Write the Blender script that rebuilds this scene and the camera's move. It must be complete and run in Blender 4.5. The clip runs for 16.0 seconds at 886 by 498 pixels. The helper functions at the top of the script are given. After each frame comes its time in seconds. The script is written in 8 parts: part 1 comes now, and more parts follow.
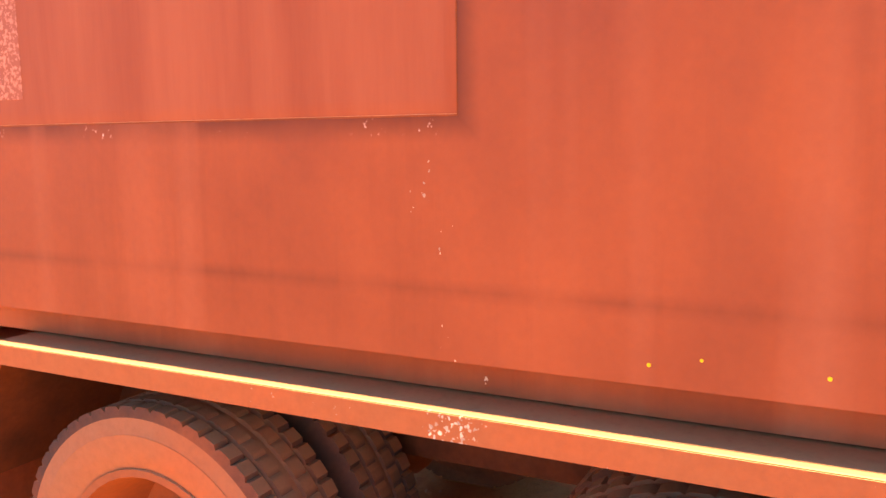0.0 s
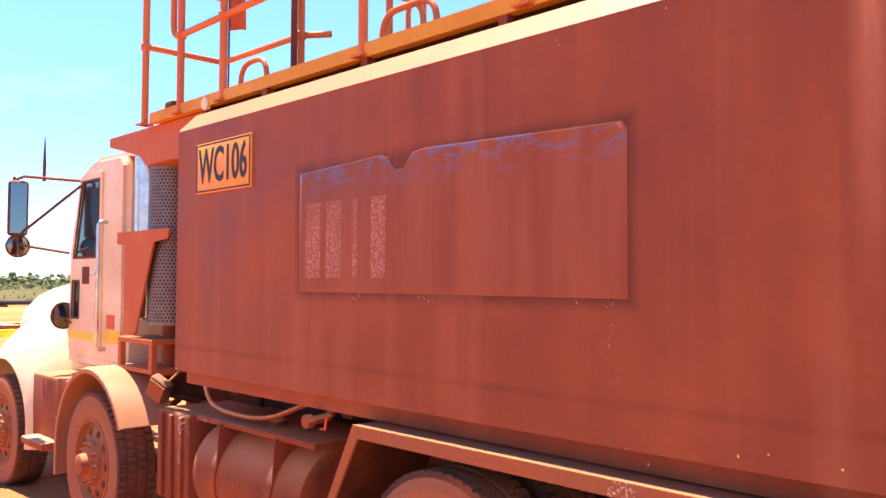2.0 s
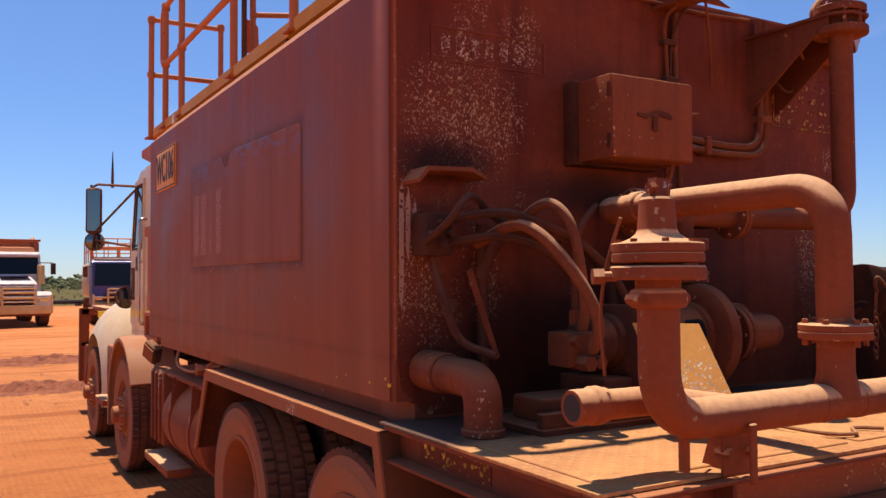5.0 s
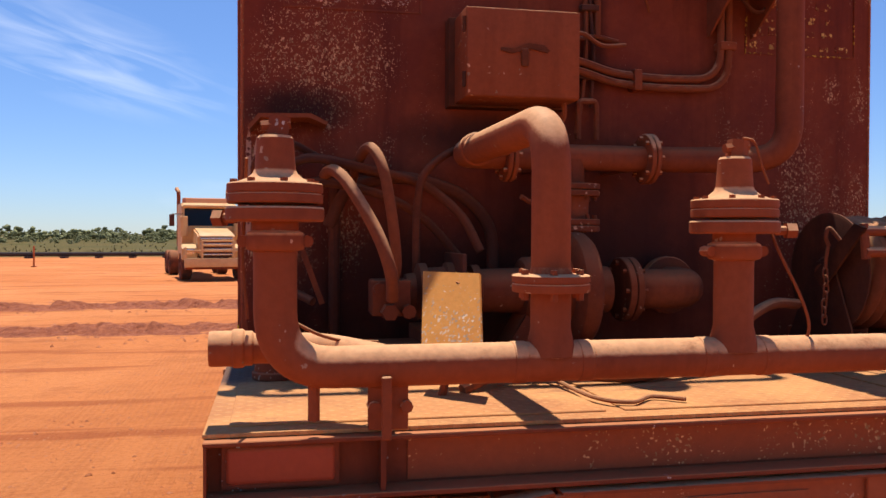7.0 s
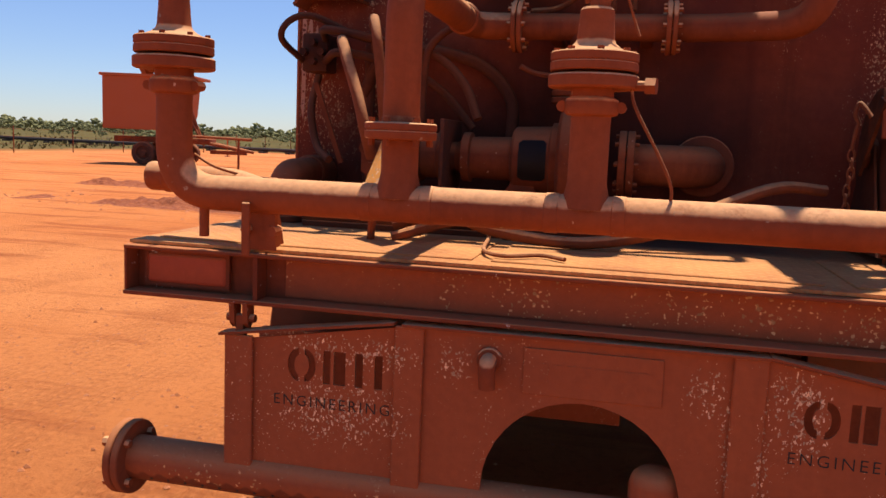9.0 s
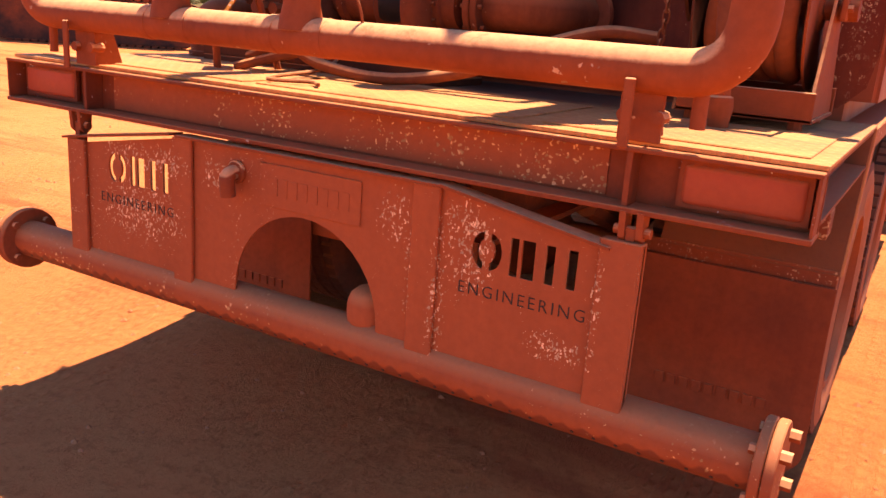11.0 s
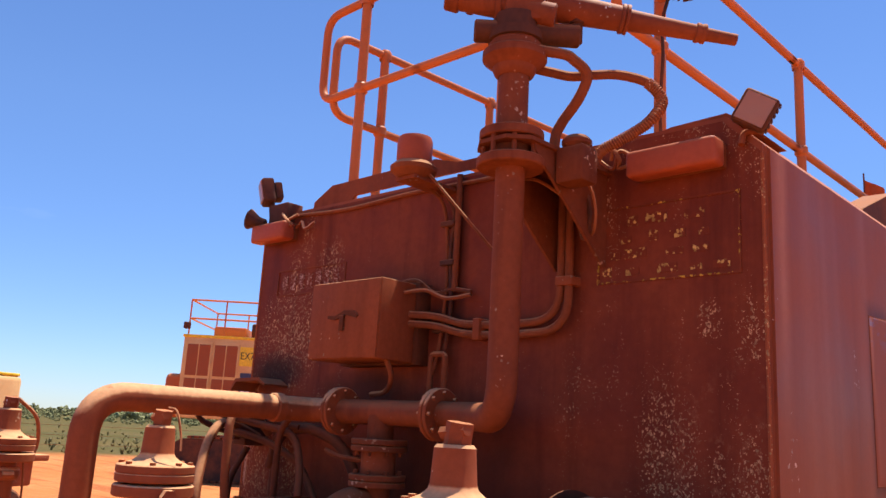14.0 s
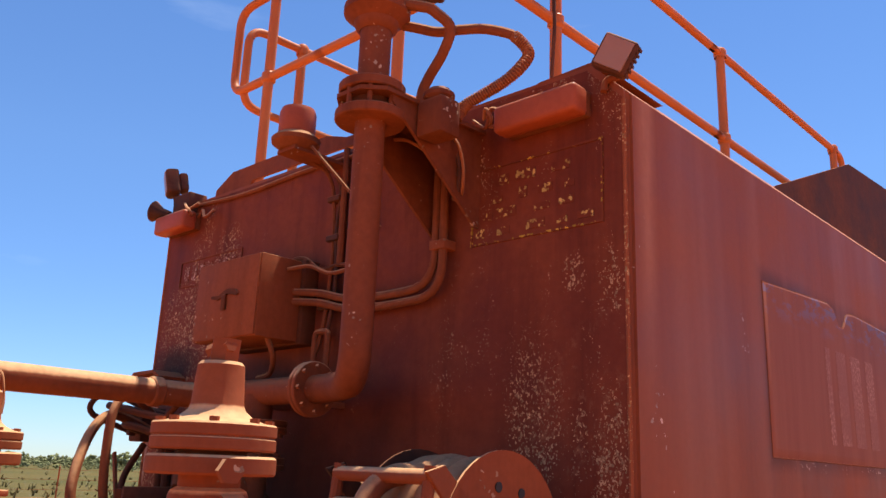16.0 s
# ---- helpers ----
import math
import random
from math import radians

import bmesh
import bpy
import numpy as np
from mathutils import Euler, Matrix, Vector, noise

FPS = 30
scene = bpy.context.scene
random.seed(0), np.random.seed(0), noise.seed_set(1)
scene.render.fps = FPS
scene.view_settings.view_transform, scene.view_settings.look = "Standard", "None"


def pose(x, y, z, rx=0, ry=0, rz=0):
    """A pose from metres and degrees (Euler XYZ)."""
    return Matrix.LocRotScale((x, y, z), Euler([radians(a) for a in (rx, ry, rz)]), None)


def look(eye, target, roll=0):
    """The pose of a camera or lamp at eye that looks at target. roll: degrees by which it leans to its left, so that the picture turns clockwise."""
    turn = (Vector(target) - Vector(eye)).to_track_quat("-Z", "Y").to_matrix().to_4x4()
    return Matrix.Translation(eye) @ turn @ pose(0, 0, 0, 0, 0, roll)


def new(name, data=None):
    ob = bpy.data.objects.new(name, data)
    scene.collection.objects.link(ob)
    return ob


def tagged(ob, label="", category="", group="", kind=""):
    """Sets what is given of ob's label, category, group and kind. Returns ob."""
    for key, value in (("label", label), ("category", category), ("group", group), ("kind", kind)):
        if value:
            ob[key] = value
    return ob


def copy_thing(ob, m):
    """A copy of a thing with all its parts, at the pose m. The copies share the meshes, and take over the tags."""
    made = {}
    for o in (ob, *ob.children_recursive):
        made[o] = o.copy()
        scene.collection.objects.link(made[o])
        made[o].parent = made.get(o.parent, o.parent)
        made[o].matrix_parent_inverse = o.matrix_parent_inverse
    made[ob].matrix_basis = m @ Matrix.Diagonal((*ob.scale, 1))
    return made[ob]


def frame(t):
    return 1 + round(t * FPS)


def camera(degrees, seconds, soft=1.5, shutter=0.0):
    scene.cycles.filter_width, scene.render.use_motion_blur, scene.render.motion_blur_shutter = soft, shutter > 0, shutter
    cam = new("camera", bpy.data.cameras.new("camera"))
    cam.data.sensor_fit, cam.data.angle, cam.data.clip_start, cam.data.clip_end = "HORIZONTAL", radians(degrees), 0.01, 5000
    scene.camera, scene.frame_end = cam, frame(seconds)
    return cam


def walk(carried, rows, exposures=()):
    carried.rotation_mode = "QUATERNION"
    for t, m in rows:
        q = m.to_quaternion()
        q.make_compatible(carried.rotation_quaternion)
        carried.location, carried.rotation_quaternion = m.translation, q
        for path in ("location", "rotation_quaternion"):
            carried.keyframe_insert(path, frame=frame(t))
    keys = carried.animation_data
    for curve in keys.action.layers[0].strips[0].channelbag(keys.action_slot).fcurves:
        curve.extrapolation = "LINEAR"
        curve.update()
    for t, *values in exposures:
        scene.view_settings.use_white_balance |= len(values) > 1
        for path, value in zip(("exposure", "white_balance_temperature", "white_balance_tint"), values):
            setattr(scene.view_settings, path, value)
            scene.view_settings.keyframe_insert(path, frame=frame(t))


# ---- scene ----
cam = camera(56.0, 16.0)
PATH = [
    (0, (-2.656, 0.122, 1.708), (-0.891, 1.023, 1.435), -0.8),
    (0.2, (-2.815, 0.067, 1.742), (-1.026, 0.943, 1.567), -0.2),
    (0.5, (-3.006, -0.028, 1.759), (-1.22, 0.87, 1.697), -0.7),
    (1, (-3.277, -0.175, 1.746), (-1.503, 0.745, 1.822), -0.6),
    (1.5, (-3.408, -0.454, 1.835), (-1.86, 0.811, 1.882), -0.8),
    (2, (-3.498, -0.715, 1.798), (-2.123, 0.735, 1.875), 0.3),
    (2.5, (-3.522, -1.001, 1.787), (-2.234, 0.527, 1.864), 0.4),
    (3, (-3.348, -1.318, 1.747), (-2.208, 0.323, 1.824), 0.6),
    (3.5, (-3.198, -1.683, 1.716), (-2.115, -0.004, 1.796), 0.5),
    (4, (-2.985, -1.983, 1.722), (-1.922, -0.292, 1.804), 0.1),
    (4.5, (-2.706, -2.22, 1.683), (-1.663, -0.515, 1.759), -0.3),
    (4.7, (-2.599, -2.318, 1.675), (-1.57, -0.605, 1.749), -0.4),
    (6.8, (-1.276, -2.916, 1.626), (-0.778, -0.979, 1.608), 0.5),
    (7, (-1.101, -2.919, 1.633), (-0.703, -0.959, 1.599), 0.2),
    (7.5, (-0.793, -2.993, 1.632), (-0.493, -1.017, 1.596), 0.6),
    (8, (-0.52, -3.107, 1.627), (-0.37, -1.113, 1.577), 0.7),
    (8.2, (-0.409, -3.12, 1.608), (-0.371, -1.121, 1.532), 0.9),
    (10.3, (0.994, -2.963, 1.386), (0.1, -1.248, 0.879), 4.1),
    (10.5, (1.117, -2.93, 1.381), (0.21, -1.222, 0.869), 4.3),
    (11, (1.393, -2.743, 1.416), (0.429, -1.074, 0.879), 4.2),
    (11.5, (1.634, -2.54, 1.47), (0.626, -0.909, 0.9), 3.5),
    (12, (1.857, -2.484, 1.571), (0.829, -0.866, 1.0), 3.3),
    (12.5, (1.998, -2.404, 1.652), (0.895, -0.795, 1.212), 3.1),
    (12.7, (2.026, -2.328, 1.702), (0.872, -0.730, 1.366), 3.4),
    (13, (2.066, -2.231, 1.755), (0.809, -0.681, 1.617), 3.1),
    (13.3, (2.125, -2.264, 1.782), (0.815, -0.755, 1.849), 4.1),
    (13.5, (2.108, -2.223, 1.814), (0.769, -0.748, 1.983), 2.9),
    (14, (2.115, -2.254, 1.85), (0.765, -0.841, 2.275), 3.2),
    (14.5, (2.104, -2.272, 1.85), (0.774, -0.902, 2.445), 3.3),
    (15, (2.096, -2.252, 1.814), (0.782, -0.897, 2.476), 3.2),
    (15.5, (2.168, -2.102, 1.722), (0.862, -0.726, 2.354), 2.8),
    (16, (2.3, -1.866, 1.659), (0.973, -0.463, 2.178), 2.2),
]
EXPOSURES = ((0.0, 2.6, 8200, -5), (0.5, 2.93, 6050, -26), (1.0, 2.79, 6150, -23), (1.5, 2.3, 6500, 0), (2.0, 1.63, 6500, 10), (2.5, 1.03, 6500, 12), (3.0, 0.38, 6600, 14), (3.5, 0.1, 6700, 14), (4.5, 0.23, 6700, 12), (7.0, 0.23, 6600, 12), (8.2, 0.23, 6600, 12), (10.3, 0.45, 9200, 33), (10.6, 0.92, 9300, 37), (11.0, 1.23, 9500, 42), (12.0, 1.23, 9400, 40), (12.5, 1.3, 8900, 36), (13.0, 1.24, 7500, 30), (13.3, 1.1, 7000, 25), (13.5, 0.96, 6650, 19), (14.0, 0.56, 6600, 12), (14.5, 0.28, 6500, 10), (15.0, 0.38, 6600, 12), (15.5, 0.58, 6800, 11), (16.0, 0.62, 6650, 6))
walk(cam, [(t, look(eye, target, roll)) for t, eye, target, roll in PATH], EXPOSURES)

# ---------------------------------------------------------------- light
SUN_TO = Vector((0.010, 0.30, 0.95)).normalized()
world = bpy.data.worlds.new("sky")
scene.world = world
world.use_nodes = True
wn, wl = world.node_tree.nodes, world.node_tree.links
sky = wn.new("ShaderNodeTexSky")
sky.sky_type = "NISHITA"
sky.sun_disc = False
sky.sun_elevation = math.asin(SUN_TO.z)
sky.sun_rotation = math.atan2(SUN_TO.x, SUN_TO.y)
sky.air_density, sky.dust_density, sky.ozone_density = 0.95, 0.0, 3.0
tint = wn.new("ShaderNodeHueSaturation")
tint.inputs["Saturation"].default_value = 1.13
wl.new(sky.outputs["Color"], tint.inputs["Color"])
# thin high cloud, streaked
wco = wn.new("ShaderNodeTexCoord").outputs["Generated"]
wmap = wn.new("ShaderNodeMapping")
wmap.inputs["Scale"].default_value = (2.2, 2.2, 9.0)
wmap.inputs["Rotation"].default_value = (0.25, 0.2, 0.0)
wl.new(wco, wmap.inputs["Vector"])
wnoise = wn.new("ShaderNodeTexNoise")
wnoise.inputs["Scale"].default_value = 1.6
wnoise.inputs["Detail"].default_value = 7.0
wl.new(wmap.outputs["Vector"], wnoise.inputs["Vector"])
wr = wn.new("ShaderNodeMapRange")
for k, v in (("From Min", 0.65), ("From Max", 0.87), ("To Min", 0.0), ("To Max", 0.14)):
    wr.inputs[k].default_value = v
wl.new(wnoise.outputs["Fac"], wr.inputs["Value"])


def sky_dot(v):
    k = wn.new("ShaderNodeVectorMath")
    k.operation = "DOT_PRODUCT"
    k.inputs[1].default_value = v
    wl.new(wco, k.inputs[0])
    return k.outputs["Value"]


def sky_math(op, a, b):
    k = wn.new("ShaderNodeMath")
    k.operation = op
    for sock, v in zip(k.inputs, (a, b)):
        if isinstance(v, (int, float)):
            sock.default_value = v
        else:
            wl.new(v, sock)
    return k.outputs[0]


def sky_ramp(v, a, b, hi):
    k = wn.new("ShaderNodeMapRange")
    for key, q in (("From Min", a), ("From Max", b), ("To Min", 0.0), ("To Max", hi)):
        k.inputs[key].default_value = q
    wl.new(v, k.inputs["Value"])
    return k.outputs["Result"]


# one feathered wisp of cirrus over the far left of the yard
along = sky_math("DIVIDE", sky_dot((0.933, 0.239, -0.269)), 0.16)
across = sky_math("DIVIDE", sky_dot((0.305, -0.127, 0.944)), 0.055)
reach = sky_math("ADD", sky_math("MULTIPLY", along, along), sky_math("MULTIPLY", across, across))
wcomb = wn.new("ShaderNodeCombineXYZ")
wl.new(sky_math("MULTIPLY", along, 0.7), wcomb.inputs[0])
wl.new(sky_math("MULTIPLY", across, 1.5), wcomb.inputs[1])
feather = wn.new("ShaderNodeTexNoise")
feather.inputs["Scale"].default_value = 1.6
feather.inputs["Detail"].default_value = 6.0
feather.inputs["Distortion"].default_value = 0.8
wl.new(wcomb.outputs["Vector"], feather.inputs["Vector"])
wisp = sky_math("MULTIPLY", sky_ramp(reach, 1.2, 0.0, 1.0), sky_ramp(feather.outputs["Fac"], 0.40, 0.75, 0.40))
wisp = sky_math("MULTIPLY", wisp, sky_ramp(sky_dot((-0.192, 0.963, 0.191)), 0.7, 0.9, 1.0))
cloud = sky_math("ADD", wr.outputs["Result"], wisp)
wmix = wn.new("ShaderNodeMix")
wmix.data_type = "RGBA"
wl.new(cloud, wmix.inputs[0])
blue = wn.new("ShaderNodeMix")
blue.data_type, blue.blend_type = "RGBA", "MULTIPLY"
blue.inputs[0].default_value = 1.0
blue.inputs[7].default_value = (0.94, 0.95, 1.11, 1)
wl.new(tint.outputs["Color"], blue.inputs[6])
low = wn.new("ShaderNodeMix")      # clear desert air: little white haze towards the horizon
low.data_type, low.blend_type = "RGBA", "MULTIPLY"
low.inputs[7].default_value = (0.60, 0.74, 0.92, 1)
wl.new(sky_ramp(sky_dot((0, 0, 1)), 0.34, 0.0, 1.0), low.inputs[0])
wl.new(blue.outputs[2], low.inputs[6])
wl.new(low.outputs[2], wmix.inputs[6])
wmix.inputs[7].default_value = (9.0, 9.6, 10.5, 1)
wl.new(wmix.outputs[2], wn["Background"].inputs["Color"])
wn["Background"].inputs["Strength"].default_value = 0.11
sun_data = bpy.data.lights.new("sun", "SUN")
sun_data.energy, sun_data.angle, sun_data.color = 5.0, radians(0.53), (1.0, 0.95, 0.87)
sun = new("sun", sun_data)
sun.matrix_world = look(SUN_TO * 60, (0, 0, 0))


# ---------------------------------------------------------------- materials
def nodes(name):
    m = bpy.data.materials.new(name)
    m.use_nodes = True
    n, l = m.node_tree.nodes, m.node_tree.links
    return m, n, l, n["Principled BSDF"]


def noise_tex(n, l, co, scale, detail=4.0, rough=0.6, stretch=None):
    if stretch:
        mp = n.new("ShaderNodeMapping")
        mp.inputs["Scale"].default_value = stretch
        l.new(co, mp.inputs["Vector"])
        co = mp.outputs["Vector"]
    t = n.new("ShaderNodeTexNoise")
    t.inputs["Scale"].default_value = scale
    t.inputs["Detail"].default_value = detail
    t.inputs["Roughness"].default_value = rough
    l.new(co, t.inputs["Vector"])
    return t.outputs["Fac"]


def ramp(n, l, fac, a, b, lo=0.0, hi=1.0):
    r = n.new("ShaderNodeMapRange")
    r.clamp = True
    for k, v in (("From Min", a), ("From Max", b), ("To Min", lo), ("To Max", hi)):
        r.inputs[k].default_value = v
    l.new(fac, r.inputs["Value"])
    return r.outputs["Result"]


def mix(n, l, fac, a, b):
    m = n.new("ShaderNodeMix")
    m.data_type = "RGBA"
    for sock, v in ((m.inputs[0], fac), (m.inputs[6], a), (m.inputs[7], b)):
        if isinstance(v, (int, float)):
            sock.default_value = v
        elif isinstance(v, tuple):
            sock.default_value = (*v, 1.0)
        else:
            l.new(v, sock)
    return m.outputs[2]


def mul(n, l, a, b):
    m = n.new("ShaderNodeMath")
    m.operation = "MULTIPLY"
    for sock, v in ((m.inputs[0], a), (m.inputs[1], b)):
        if isinstance(v, (int, float)):
            sock.default_value = v
        else:
            l.new(v, sock)
    return m.outputs[0]


def bump(n, l, bsdf, height, strength, dist):
    b = n.new("ShaderNodeBump")
    b.inputs["Strength"].default_value = strength
    b.inputs["Distance"].default_value = dist
    l.new(height, b.inputs["Height"])
    l.new(b.outputs["Normal"], bsdf.inputs["Normal"])


def op(n, l, kind, a, b=0.0):
    m = n.new("ShaderNodeMath")
    m.operation = kind
    for sock, v in ((m.inputs[0], a), (m.inputs[1], b)):
        if isinstance(v, (int, float)):
            sock.default_value = v
        else:
            l.new(v, sock)
    return m.outputs[0]


def axes(n, l, co):
    sep = n.new("ShaderNodeSeparateXYZ")
    l.new(co, sep.inputs["Vector"])
    return sep.outputs["X"], sep.outputs["Y"], sep.outputs["Z"]


def off(n, l, v, centre):
    """Distance of a coordinate from a value."""
    return op(n, l, "ABSOLUTE", op(n, l, "SUBTRACT", v, centre))


DUST = (0.44, 0.118, 0.042)
# dust colour, paled so that sunlit pipe tops are put into it
SUNLIT_DUST = (0.78, 0.40, 0.185)
SETTLED = (0.60, 0.240, 0.098)      # pale dust lying on level faces


def dusty(name, base, dust=0.5, rough=0.6, chips=0.0, chip=(0.75, 0.66, 0.58), streak=0.0, metal=0.0, chip_scale=26.0, top=0.75, bumpy=0.25, gloss=0.15, rare=0.45, flanks=0.0, crisp=False, tall=1.0, extra=None, spots=()):
    """Paint, rubber or metal under red dust: dust lies thickest on what faces up."""
    m, n, l, b = nodes(name)
    co = n.new("ShaderNodeTexCoord").outputs["Object"]
    big = noise_tex(n, l, co, 2.3, 5.0)
    fine = noise_tex(n, l, co, 46.0, 3.0)
    run = noise_tex(n, l, co, 3.0, 5.0, 0.65, (2.6, 2.6, 0.22))
    f = ramp(n, l, big, 0.32, 0.68, max(dust - 0.22, 0.0), min(dust + 0.22, 1.0))
    col = mix(n, l, f, base, DUST)
    dark = tuple(c * 0.62 for c in base)
    col = mix(n, l, mul(n, l, ramp(n, l, run, 0.5, 0.72), streak), col, dark)
    if chips:
        mask = ramp(n, l, noise_tex(n, l, co, 2.2, 6.0, 0.7, (1.8, 1.8, 0.55)), 0.62 - chips * 0.2, 0.72 - chips * 0.1, 0.0, 0.85)
        if flanks:      # flaking is worse towards both sides of the bulkhead
            sx = n.new("ShaderNodeSeparateXYZ")
            l.new(co, sx.inputs["Vector"])
            ab = n.new("ShaderNodeMath")
            ab.operation = "ABSOLUTE"
            l.new(sx.outputs["X"], ab.inputs[0])
            mask = mul(n, l, mask, ramp(n, l, ab.outputs[0], 0.35, 0.85, 0.3, flanks))
            cluster = noise_tex(n, l, co, 3.2, 4.0, 0.6, (2.3, 1.0, 0.6))
            mask = mul(n, l, mask, ramp(n, l, cluster, 0.46, 0.62, 0.10, 1.1))
            for cx, cz, rx, rz in ((-0.93, 2.23, 0.32, 0.28), (-0.68, 2.52, 0.13, 0.16), (-1.17, 1.75, 0.07, 0.45), (-1.10, 1.62, 0.10, 0.30), (-0.86, 1.62, 0.10, 0.22), (0.90, 1.80, 0.14, 0.34), (1.04, 2.20, 0.05, 0.07), (1.15, 1.66, 0.08, 0.30)):
                u, v = op(n, l, "DIVIDE", op(n, l, "SUBTRACT", sx.outputs["X"], cx), rx), op(n, l, "DIVIDE", op(n, l, "SUBTRACT", sx.outputs["Z"], cz), rz)
                r2 = op(n, l, "ADD", op(n, l, "ADD", op(n, l, "MULTIPLY", u, u), op(n, l, "MULTIPLY", v, v)), op(n, l, "MULTIPLY", cluster, 1.6))
                mask = op(n, l, "MAXIMUM", mask, ramp(n, l, r2, 1.75, 0.85, 0.0, 0.80))
        if spots:       # places where the paint has flaked most
            px, _, pz = axes(n, l, co)
            loose = noise_tex(n, l, co, 6.0, 4.0, 0.6)
            mask = mul(n, l, mask, 0.38)
            for cx, cz, rx, rz in spots:
                u, v = op(n, l, "DIVIDE", op(n, l, "SUBTRACT", px, cx), rx), op(n, l, "DIVIDE", op(n, l, "SUBTRACT", pz, cz), rz)
                r2 = op(n, l, "ADD", op(n, l, "ADD", op(n, l, "MULTIPLY", u, u), op(n, l, "MULTIPLY", v, v)), op(n, l, "MULTIPLY", loose, 1.5))
                mask = op(n, l, "MAXIMUM", mask, ramp(n, l, r2, 1.75, 0.8, 0.0, 0.85))
        warp = n.new("ShaderNodeTexNoise")
        warp.inputs["Scale"].default_value = 70.0
        l.new(co, warp.inputs["Vector"])
        add = n.new("ShaderNodeVectorMath")
        add.operation = "MULTIPLY_ADD"
        l.new(warp.outputs["Color"], add.inputs[0])
        add.inputs[1].default_value = (0.018, 0.018, 0.018)
        l.new(co, add.inputs[2])
        vor = n.new("ShaderNodeTexVoronoi")
        vor.inputs["Scale"].default_value = chip_scale
        grain = n.new("ShaderNodeMapping")
        grain.inputs["Scale"].default_value = (1.0, 1.0, 1.0 / tall)
        l.new(add.outputs["Vector"], grain.inputs["Vector"])
        l.new(grain.outputs["Vector"], vor.inputs["Vector"])
        cell = n.new("ShaderNodeSeparateColor")
        l.new(vor.outputs["Color"], cell.inputs["Color"])
        size = mul(n, l, ramp(n, l, cell.outputs["Red"], rare, 1.0, 0.05, 1.05), mask)
        sb = n.new("ShaderNodeMath")
        sb.operation = "SUBTRACT"
        l.new(size, sb.inputs[0])
        l.new(vor.outputs["Distance"], sb.inputs[1])
        flake = ramp(n, l, sb.outputs[0], -0.02, 0.03)
        if flanks:      # larger peeled patches low down near the corners
            peel = mul(n, l, ramp(n, l, ab.outputs[0], 0.86, 1.12), ramp(n, l, sx.outputs["Z"], 2.15, 1.55, 0.0, 1.0))
            peel = mul(n, l, peel, ramp(n, l, noise_tex(n, l, co, 4.0, 3.0), 0.42, 0.58))
            peel = mul(n, l, peel, ramp(n, l, noise_tex(n, l, co, 42.0, 5.0, 0.7, (1.0, 1.0, 0.7)), 0.555, 0.60))
            mxp = n.new("ShaderNodeMath")
            mxp.operation = "MAXIMUM"
            l.new(peel, mxp.inputs[0])
            l.new(flake, mxp.inputs[1])
            flake = mxp.outputs[0]
        tone = mix(n, l, ramp(n, l, cell.outputs["Green"], 0.2, 0.9), tuple(c * 0.45 for c in chip), chip)
        col = mix(n, l, flake, col, tone)
    if extra:
        col = extra(n, l, co, col)
    geo = n.new("ShaderNodeNewGeometry")
    sep = n.new("ShaderNodeSeparateXYZ")
    l.new(geo.outputs["Normal"], sep.inputs["Vector"])
    if crisp:       # pale ragged-edged dust that also paints the sunlit top of round pipes
        edge = n.new("ShaderNodeMath")
        edge.operation = "MULTIPLY_ADD"
        l.new(noise_tex(n, l, co, 30.0, 6.0, 0.7), edge.inputs[0])
        edge.inputs[1].default_value = 0.28
        l.new(sep.outputs["Z"], edge.inputs[2])
        up = mul(n, l, ramp(n, l, edge.outputs[0], 0.40, 0.56), ramp(n, l, noise_tex(n, l, co, 11.0, 7.0, 0.75), 0.30, 0.42, 0.5, 1.0))
    else:
        up = mul(n, l, ramp(n, l, sep.outputs["Z"], 0.15, 0.6), ramp(n, l, fine, 0.2, 0.55, 0.55, 1.0))
    col = mix(n, l, mul(n, l, up, top), col, SUNLIT_DUST if crisp else SETTLED)
    col = mix(n, l, ramp(n, l, fine, 0.35, 0.7, 0.0, 0.22 if bumpy > 0.1 else 0.11), col, tuple(c * 0.55 for c in base))
    l.new(col, b.inputs["Base Color"])
    l.new(ramp(n, l, big, 0.3, 0.7, rough - 0.08, min(rough + 0.16, 1.0)), b.inputs["Roughness"])
    b.inputs["Metallic"].default_value = metal
    b.inputs["Specular IOR Level"].default_value = gloss
    bump(n, l, b, fine, bumpy, 0.004)
    return m


